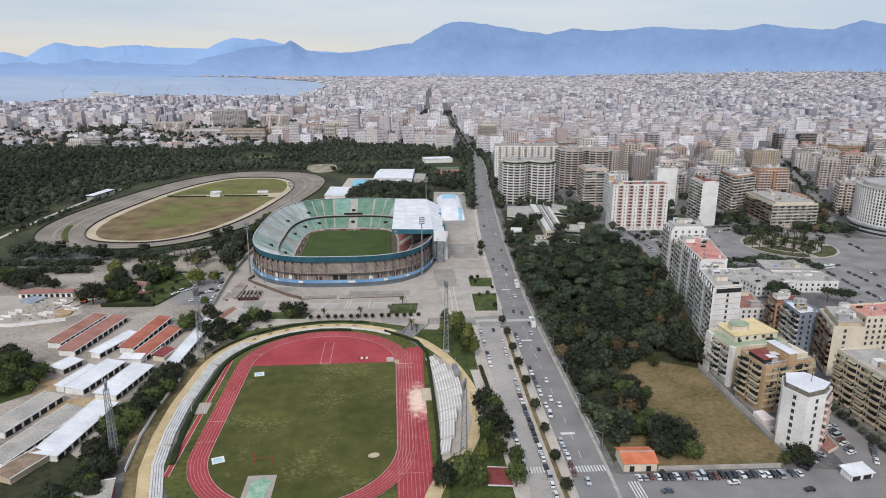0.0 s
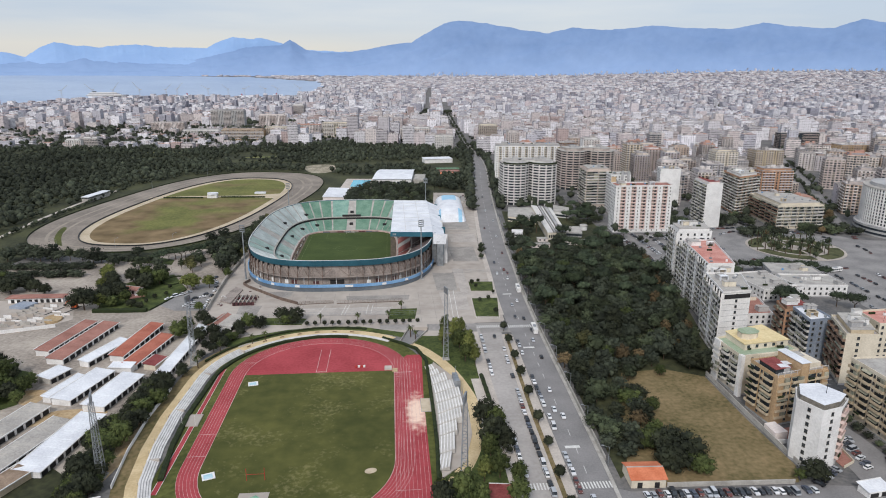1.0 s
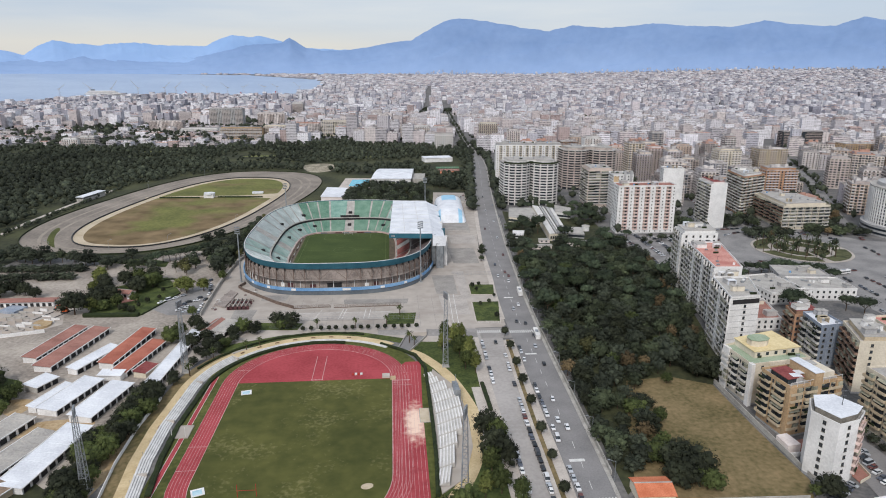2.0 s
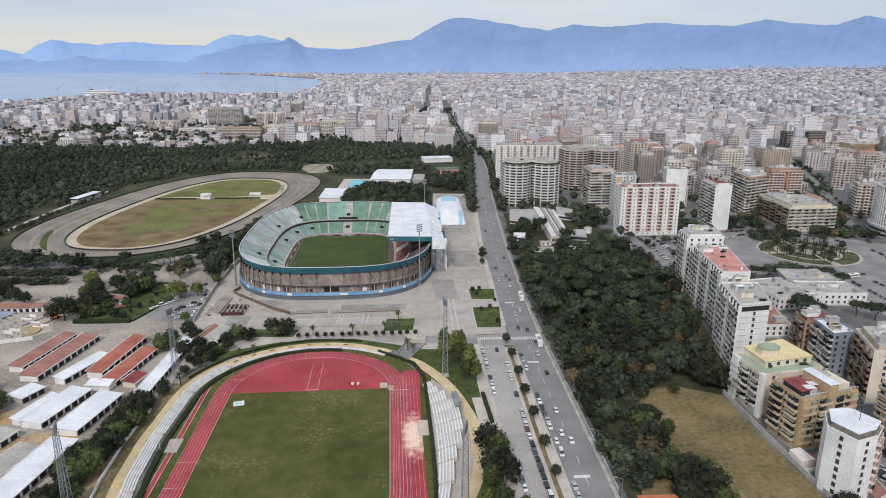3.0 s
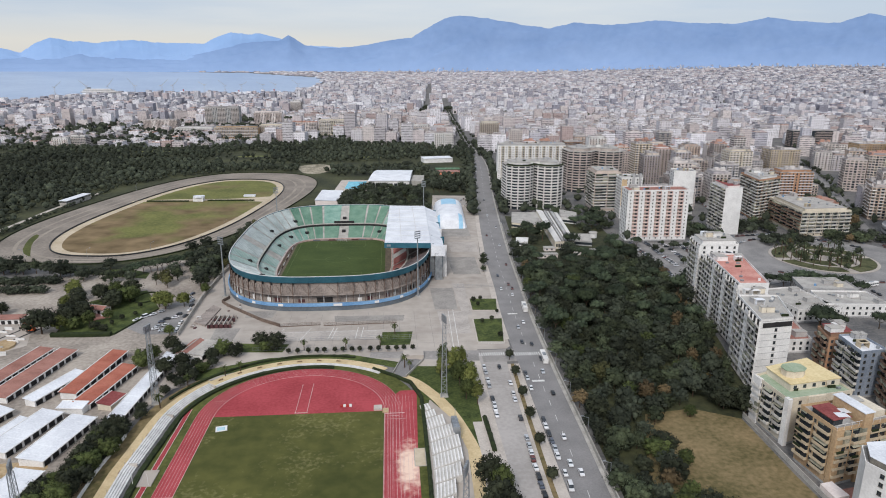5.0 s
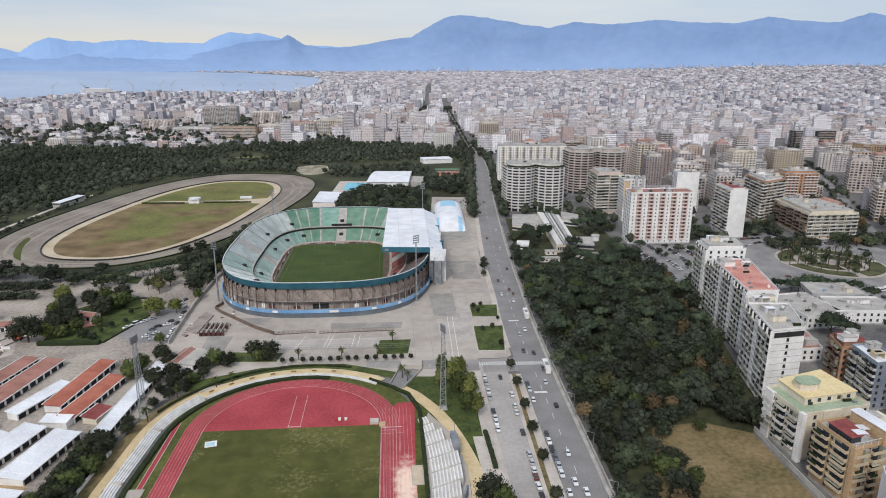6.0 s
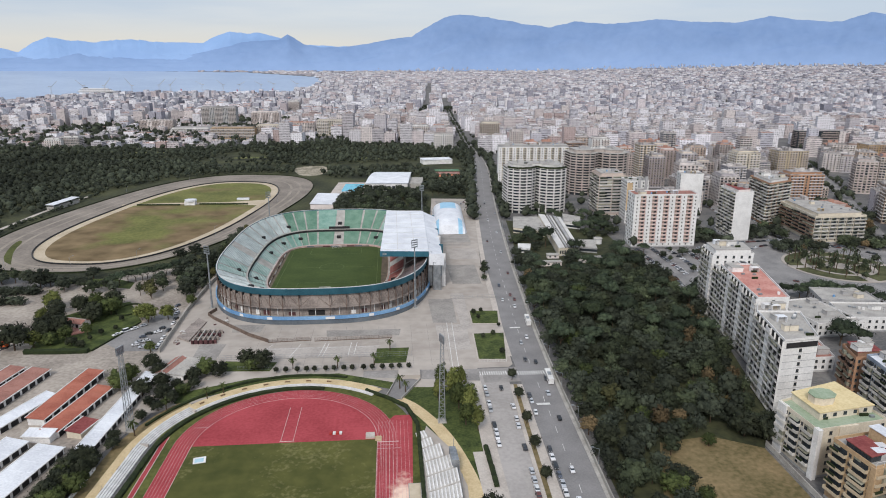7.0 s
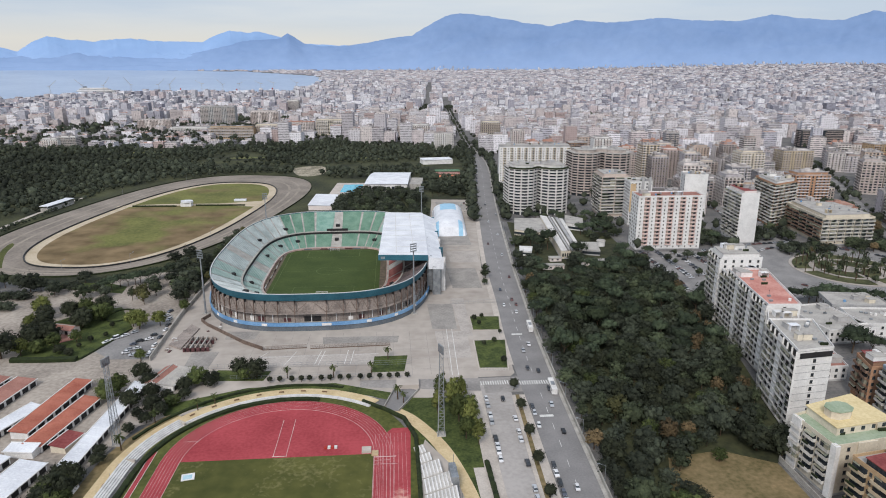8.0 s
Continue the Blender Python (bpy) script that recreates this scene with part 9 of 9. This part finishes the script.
# ---- masts and lamps ----
def floodlight(x, y, h, label, tall_head=2.8, turn=0.0, slim=False):
    t = thing("floodlight_mast", label, "floodlight", "floodlight masts", base=(x, y, 0))
    if slim:
        part("mast", Shape().tube((x, y, 0), (x, y, h), 0.65, 0.35, 10), M_metal, t)
    else:
        part("mast", lattice(Shape(), x, y, h, 2.6, 1.3, 14), M_metal, t)
    part("footing", Shape().box(x - 1.8, y - 1.8, 0, x + 1.8, y + 1.8, 0.5), M_concrete, t)
    m = pose(x, y, h, 0, 0, turn)
    fr = Shape()
    for i in range(4):
        fr.box(-2.1, -0.12, i * tall_head / 3.2, 2.1, 0.12, i * tall_head / 3.2 + 0.18, x=m)
    for q in (-2.1, 1.95):
        fr.box(q, -0.12, 0, q + 0.15, 0.12, tall_head, x=m)
    head = part("head_frame", fr, M_metal, t)
    for i in range(4):
        for j in range(5):
            part("lamp", Shape().box(-2.0 + j * 0.84, -0.5, i * tall_head / 3.2 + 0.15, -1.45 + j * 0.84, 0.15, i * tall_head / 3.2 + 0.75, x=m), M_metal, head)
    return t


floodlight(26.8, 319.7, 36.0, "tall grey lattice floodlight mast beside the track", turn=-70)
floodlight(-101.2, 322.5, 34.0, "tall grey lattice floodlight mast among sheds", turn=70)
floodlight(-107.6, 228, 30.0, "tall grey lattice floodlight mast above the trees", turn=110)
floodlight(24.5, 212.5, 33.0, "tall pale floodlight mast behind the grandstand", turn=-110)
floodlight(20.5, 455.0, 39.0, "slim grey stadium floodlight mast", 4.6, 30, True)
floodlight(-105.0, 464.5, 35.0, "slim grey stadium floodlight mast", 4.6, -30, True)
floodlight(34.0, 650.0, 38.0, "slim grey stadium floodlight mast", 4.6, 150, True)
floodlight(-98.0, 632.0, 37.0, "slim grey stadium floodlight mast", 4.6, -150, True)


def street_lamp():
    t = thing("street_lamp", "grey street lamp with a curved arm", "street lamp", "street lamps")
    part("pole", Shape().tube((0, 0, 0), (0, 0, 8.0), 0.13, 0.08, 6), M_metal, t, own=True)
    arm = Shape()
    prev = (0, 0, 8.0)
    for i in range(1, 6):
        a = i / 5 * 1.5
        nxt = (-2.4 * math.sin(a), 0, 8.0 + 1.1 * (1 - math.cos(a)) * 0.5 + 0.5 * math.sin(a))
        arm.tube(prev, nxt, 0.07, sides=5)
        prev = nxt
    part("arm", arm, M_metal, t, own=True)
    part("lantern", Shape().box(-3.2, -0.2, 8.75, -2.2, 0.2, 9.05), M_metal, t, own=True)
    return t


lamp = street_lamp()
first = True
for i in range(15):
    y = 220 + i * 31
    m = pose(at_line(MAIN_E, y) + 1.6, y, 0.3, 0, 0, 0)
    if first:
        lamp.matrix_basis, first = m, False
    else:
        copy_thing(lamp, m)
for x, y in ((-233, 560), (-190, 575), (-150, 650), (-128, 730), (-120, 800), (-280, 560), (-305, 860), (-262, 960)):
    copy_thing(lamp, pose(x, y, 0.1, 0, 0, rng.uniform(0, 360)))

# ---- vehicles ----
M_paintjob = palette("car_paint", [rgb(224, 224, 226), rgb(210, 212, 216), rgb(58, 60, 66), rgb(164, 167, 172), rgb(222, 222, 224), rgb(230, 230, 230), rgb(84, 90, 104), rgb(216, 218, 220), rgb(44, 46, 50), rgb(186, 190, 196), rgb(34, 36, 40), rgb(108, 62, 58)], 0.3, spec=0.5)
M_tyre = mat("tyre_rubber", rgb(26, 26, 28), rgb(40, 40, 42), 0.9, 3, 9, local=True)
M_lampglass = mat("head_lamp", rgb(200, 204, 206), rgb(224, 226, 228), 0.2, 3, 9, local=True)


def car_kind(name, label, L, W, H, hood, deck):
    t = thing(name, label, "car" if name == "car" else name, "parked and passing vehicles")
    prof = [(-L / 2, 0.35), (-L / 2, 0.75), (-L / 2 + hood * 0.1, 0.9), (-L / 2 + hood, 1.0), (L / 2 - deck, 1.02), (L / 2 - 0.05, 0.95), (L / 2, 0.4)]
    b = Shape()
    ins = [0.06, 0.0, 0.05, 0.04, 0.04, 0.05, 0.06]
    for i in range(len(prof)):
        j = (i + 1) % len(prof)
        p, q = prof[i], prof[j]
        b.face([(p[0], -W / 2 + ins[i], p[1]), (p[0], W / 2 - ins[i], p[1]), (q[0], W / 2 - ins[j], q[1]), (q[0], -W / 2 + ins[j], q[1])])
    b.face([(p[0], -W / 2 + k, p[1]) for p, k in zip(prof, ins)])
    b.face([(p[0], W / 2 - k, p[1]) for p, k in reversed(list(zip(prof, ins)))])
    rx0, rx1 = -L / 2 + hood + 0.55, L / 2 - deck - 0.45
    b.box(rx0, -W / 2 + 0.22, H - 0.06, rx1, W / 2 - 0.22, H)
    part("body", b, M_paintjob, t, own=True)
    g = Shape()
    lo = [(-L / 2 + hood, -W / 2 + 0.08), (L / 2 - deck, -W / 2 + 0.08), (L / 2 - deck, W / 2 - 0.08), (-L / 2 + hood, W / 2 - 0.08)]
    hi = [(rx0, -W / 2 + 0.22), (rx1, -W / 2 + 0.22), (rx1, W / 2 - 0.22), (rx0, W / 2 - 0.22)]
    for i in range(4):
        j = (i + 1) % 4
        g.face([(*lo[i], 1.0), (*lo[j], 1.0), (*hi[j], H - 0.05), (*hi[i], H - 0.05)])
    part("glazing", g, M_glass, t, own=True)
    wm = Shape().tube((0, -0.11, 0), (0, 0.11, 0), 0.32, sides=10).mesh("wheel", [M_tyre])
    for x in (-L / 2 + 0.8, L / 2 - 0.8):
        for y in (-W / 2 + 0.12, W / 2 - 0.12):
            w = part("wheel", wm, M_tyre, t, own=True)
            w.matrix_basis = pose(x, y, 0.32)
    part("headlight", Shape().box(-L / 2 - 0.01, -W / 2 + 0.15, 0.6, -L / 2 + 0.06, -W / 2 + 0.5, 0.76).box(-L / 2 - 0.01, W / 2 - 0.5, 0.6, -L / 2 + 0.06, W / 2 - 0.15, 0.76), M_lampglass, t, own=True)
    return [t, False]


CARS = [car_kind("car", "small hatchback with tinted windows", 3.8, 1.66, 1.48, 0.9, 0.25), car_kind("car", "family saloon with tinted windows", 4.4, 1.76, 1.46, 1.15, 0.75),
        car_kind("van", "tall box-shaped delivery van", 5.0, 1.95, 2.1, 0.9, 0.15)]


far_cars = Shape()


def far_car(x, y, turn):
    """A parked car too far off to be picked out: lower body, cabin, wheels in one."""
    m = pose(x, y, 0.2, 0, 0, turn)
    p = [(-2, -0.8, 0.3), (2, -0.8, 0.3), (2, 0.8, 0.3), (-2, 0.8, 0.3), (-2, -0.85, 0.9), (2, -0.85, 0.9), (2, 0.85, 0.9), (-2, 0.85, 0.9),
         (-1.1, -0.75, 0.92), (1.5, -0.75, 0.92), (1.5, 0.75, 0.92), (-1.1, 0.75, 0.92), (-0.6, -0.62, 1.45), (1.2, -0.62, 1.45), (1.2, 0.62, 1.45), (-0.6, 0.62, 1.45)]
    at = len(far_cars.v)
    far_cars.v.extend([tuple(m @ Vector(q)) for q in p])
    for f, k in (((0, 1, 5, 4), 0), ((1, 2, 6, 5), 0), ((2, 3, 7, 6), 0), ((3, 0, 4, 7), 0), ((4, 5, 9, 8), 0), ((5, 6, 10, 9), 0), ((6, 7, 11, 10), 0), ((7, 4, 8, 11), 0),
                 ((8, 9, 13, 12), 1), ((9, 10, 14, 13), 1), ((10, 11, 15, 14), 1), ((11, 8, 12, 15), 1), ((12, 13, 14, 15), 0)):
        far_cars.f.append(tuple(at + i for i in f))
        far_cars.m.append(k)
        far_cars.uv.extend([(0.0, 0.0)] * 4)


def car(x, y, turn, kind=None):
    if x > 195 or y > 480:
        return far_car(x, y, turn)
    k = CARS[kind if kind is not None else (2 if rng.random() < 0.07 else rng.randrange(2))]
    z = 0.09 if x < -100 else (0.15 if x < 62 else (0.17 if x < 100 else 0.2))
    m = pose(x, y, z, 0, 0, turn)
    if not k[1]:
        k[0].matrix_basis, k[1] = m, True
    else:
        copy_thing(k[0], m)


def row(x0, y0, x1, y1, n, turn, skip=0.15):
    for i in range(n):
        if rng.random() > skip:
            u = i / max(1, n - 1)
            car(x0 + (x1 - x0) * u + rng.uniform(-0.2, 0.2), y0 + (y1 - y0) * u + rng.uniform(-0.4, 0.4), turn + rng.uniform(-3, 3) + rng.choice((0, 180)))


for y0, y1, step in ((217, 239, 5.2), (300, 306, 5.0), (309, 318, 5.2), (327, 334, 5.0), (341, 348, 5.5)):
    y = y0
    while y < y1:
        car(at_line(SVC_W, y) + 1.25 + rng.uniform(-0.1, 0.15), y, 90 + rng.uniform(-2, 2))
        y += step + rng.uniform(-0.2, 0.5)
for y0, y1 in ((194, 216), (218, 268), (271, 285), (297, 299), (313, 321), (329, 332)):
    y = y0
    while y < y1:
        car(at_line(SVC_E, y) - 1.4 + rng.uniform(-0.12, 0.12), y, 270 + rng.uniform(-2, 2))
        y += 5.3 + rng.uniform(-0.2, 0.5)
for y0, y1 in ((206, 232), (249, 251), (257, 259), (268, 299), (323, 326), (333, 342)):
    y = y0
    while y < y1:
        car(at_line(MAIN_W, y) + 1.5 + rng.uniform(-0.15, 0.15), y, 88 + rng.uniform(-2, 2))
        y += 5.2 + rng.uniform(-0.2, 0.5)
row(87.5, 201.6, 148, 199.6, 26, 92, 0.06)
row(152, 203, 164, 211, 5, 120, 0.1)
row(181.6, 236, 177.0, 211, 9, 20, 0.0)
row(184.4, 238, 180.5, 214, 4, 80, 0.3)
row(180, 200, 188, 215, 4, 60, 0.2)
for x, y, tn, k in ((76.6, 317.6, 267, 0), (72, 281, 87, 0), (69.8, 263, 87, 1), (72.3, 257, 87, 1), (68.5, 200.7, 87, 1), (79.1, 493, 86, 1), (76.7, 463.6, 86, 0), (83.5, 473.5, 86, 1), (84.6, 464.5, 86, 0), (82.3, 451.7, 86, 1), (75.6, 396.4, 87, 1), (80, 404, 87, 1),
                    (73.6, 375.6, 87, 0), (78.3, 372.2, 87, 0), (79.4, 354.2, 87, 1), (76.9, 339.6, 87, 1), (90, 520, 85, 0), (94, 575, 85, 1), (88, 610, 85, 0), (101, 640, 85, 1), (100, 690, 85, 0), (112, 720, 84, 1), (108, 770, 84, 0), (56.4, 346, 88, 0), (121, 196, 3, 1), (146, 190, 3, 0), (95, 193, 3, 1),
                    (-143.9, 429.4, 50, 2), (-140.2, 433, 48, 1), (-136.8, 437.5, 40, 0), (-146.8, 424.6, 50, 1), (-129.4, 424.8, 20, 1), (-125.2, 427, 25, 1), (-124.6, 432.6, 20, 0), (-131.2, 420.6, 15, 0), (-127.3, 414.8, 20, 1), (-131.2, 409.8, 22, 0), (-126.2, 406.6, 18, 1), (-130.6, 413.6, 20, 1),
                    (-117.9, 405.6, 68, 1), (-118.4, 411.2, 68, 1), (-119.2, 418.4, 70, 0), (-120, 429, 72, 1), (-120.4, 439.5, 75, 0), (-121.5, 447, 75, 1), (-126.9, 461.8, 60, 1), (-127.3, 469.3, 60, 0), (-123.6, 456, 70, 0)):
    car(x, y, tn, k)
for k in range(6):
    row(205 + k * 13, 508, 207 + k * 13, 576, 24, 4, 0.2)
row(196, 436, 206, 500, 16, 10, 0.3)
row(300, 318, 306, 440, 22, 80, 0.2)
row(316, 318, 324, 440, 22, 80, 0.2)
row(336, 330, 340, 440, 18, 80, 0.25)
row(300, 590, 345, 596, 10, 0, 0.2)
row(352, 330, 356, 440, 18, 80, 0.25)
row(420, 486, 560, 478, 20, 10, 0.2)
row(420, 500, 560, 496, 20, 10, 0.2)
row(322, 610, 370, 860, 40, 76, 0.25)
row(345, 600, 398, 860, 40, 76, 0.25)
row(262, 520, 280, 572, 12, 0, 0.2)
row(232, 440, 262, 470, 9, 40, 0.2)
row(366, 572, 405, 574, 12, 90, 0.1)
row(412, 540, 440, 590, 10, 0, 0.2)
row(405, 560, 400, 600, 8, 90, 0.2)
row(128, 812, 160, 1060, 34, 84, 0.3)
row(104, 812, 136, 1060, 34, 84, 0.3)
row(70, 742, 90, 790, 6, 80, 0.3)
for i in range(34):
    a = rng.uniform(0, 6.28)
    car(RC[0] + 60 * math.cos(a), RC[1] + 62 * math.sin(a), math.degrees(a) + 90)

stuff("parked_cars", far_cars, [palette("far_car_paint", [rgb(224, 224, 226), rgb(206, 208, 212), rgb(58, 60, 66), rgb(150, 154, 160), rgb(92, 98, 110), rgb(40, 42, 46), rgb(104, 66, 62)], 0.35, by="island", spec=0.5), M_glass],
      "rows of parked cars on far car parks", "cars")


def bus(x, y, turn, label):
    t = thing("bus", label, "bus", "parked and passing vehicles", base=(x, y, 0.2), turn=turn)
    part("body", Shape().box(-5.8, -1.25, 0.45, 5.8, 1.25, 1.4).box(-5.8, -1.25, 2.4, 5.8, 1.25, 3.1), M_white_wall, t, own=True)
    part("glazing", Shape().box(-5.75, -1.2, 1.4, 5.75, 1.2, 2.4), M_glass, t, own=True)
    for i in range(7):
        part("pillar", Shape().box(-5.8 + i * 1.9, -1.26, 1.35, -5.6 + i * 1.9, 1.26, 2.45), M_white_wall, t, own=True)
    for xx in (-3.6, 3.4):
        for yy in (-1.15, 1.15):
            part("wheel", Shape().tube((xx, yy - 0.14, 0.45), (xx, yy + 0.14, 0.45), 0.45, sides=10), M_tyre, t, own=True)
    part("roof_unit", Shape().box(-1.5, -0.8, 3.1, 1.5, 0.8, 3.4), M_metal, t, own=True)


bus(85.2, 426, 86, "white city bus with dark windows")
bus(80.8, 354, 87, "white city bus with dark windows")
bus(331, 452, 15, "long white coach at the roundabout")
# harbour: cranes, ships, sheds along the shore
r_h = random.Random(21)
for i in range(12):
    k = i / 11
    x, y = -1250 + 850 * k + r_h.uniform(-30, 30), 2700 + 330 * k ** 0.6 + r_h.uniform(-20, 20)
    z = land(x, y)
    c = thing("harbour_crane", "slim harbour crane with slanted jib", "crane", "harbour cranes", base=(x, y, z))
    s = 1.3
    part("tower", lattice(Shape(), x, y, 42 * s, 5, 2.5, 4, z), M_sheet_grey, c)
    q = r_h.choice((-1, 1))
    part("jib", Shape().tube((x, y, z + 40 * s), (x + q * 26, y, z + (40 + r_h.uniform(8, 26)) * s), 1.0, 0.5, 4).tube((x, y, z + 40 * s), (x - q * 9, y, z + 41 * s), 1.1, 1.1, 4), M_sheet_grey, c)
for x, y, L in ((-1180, 2905, 190), (-1150, 2990, 120), (-640, 3050, 90), (-880, 3045, 70), (-500, 3110, 80)):
    z = land(x, y)
    sp = thing("ship", "white ship moored in the harbour", "ship", "ships", base=(x, y, z))
    part("hull", Shape().prism([(x - L / 2, y - 6), (x + L / 2 - 12, y - 6), (x + L / 2, y), (x + L / 2 - 12, y + 6), (x - L / 2, y + 6)], z - 1, z + 9), M_white_wall, sp)
    part("superstructure", Shape().prism([(x - L * 0.4, y - 4), (x + L * 0.15, y - 4), (x + L * 0.15, y + 4), (x - L * 0.4, y + 4)], z + 9, z + 18), M_sheet, sp)
    if L > 150:
        for e in range(4):
            part("deck", Shape().prism([(x - L * (0.44 - 0.03 * e), y - 4.5), (x + L * (0.36 - 0.05 * e), y - 4.5), (x + L * (0.36 - 0.05 * e), y + 4.5), (x - L * (0.44 - 0.03 * e), y + 4.5)], z + 18.0 + 4 * e, z + 21.6 + 4 * e), M_white_wall if e % 2 else W_grey, sp)
        part("funnel_fin", Shape().prism([(x - L * 0.3, y - 2), (x - L * 0.22, y - 2), (x - L * 0.22, y + 2), (x - L * 0.3, y + 2)], z + 34.0, z + 39.0), M_base, sp)
        continue
    part("funnel", Shape().tube((x - L * 0.2, y, z + 18), (x - L * 0.22, y, z + 25), 2.5, 2.2, 8), M_redpost, sp)
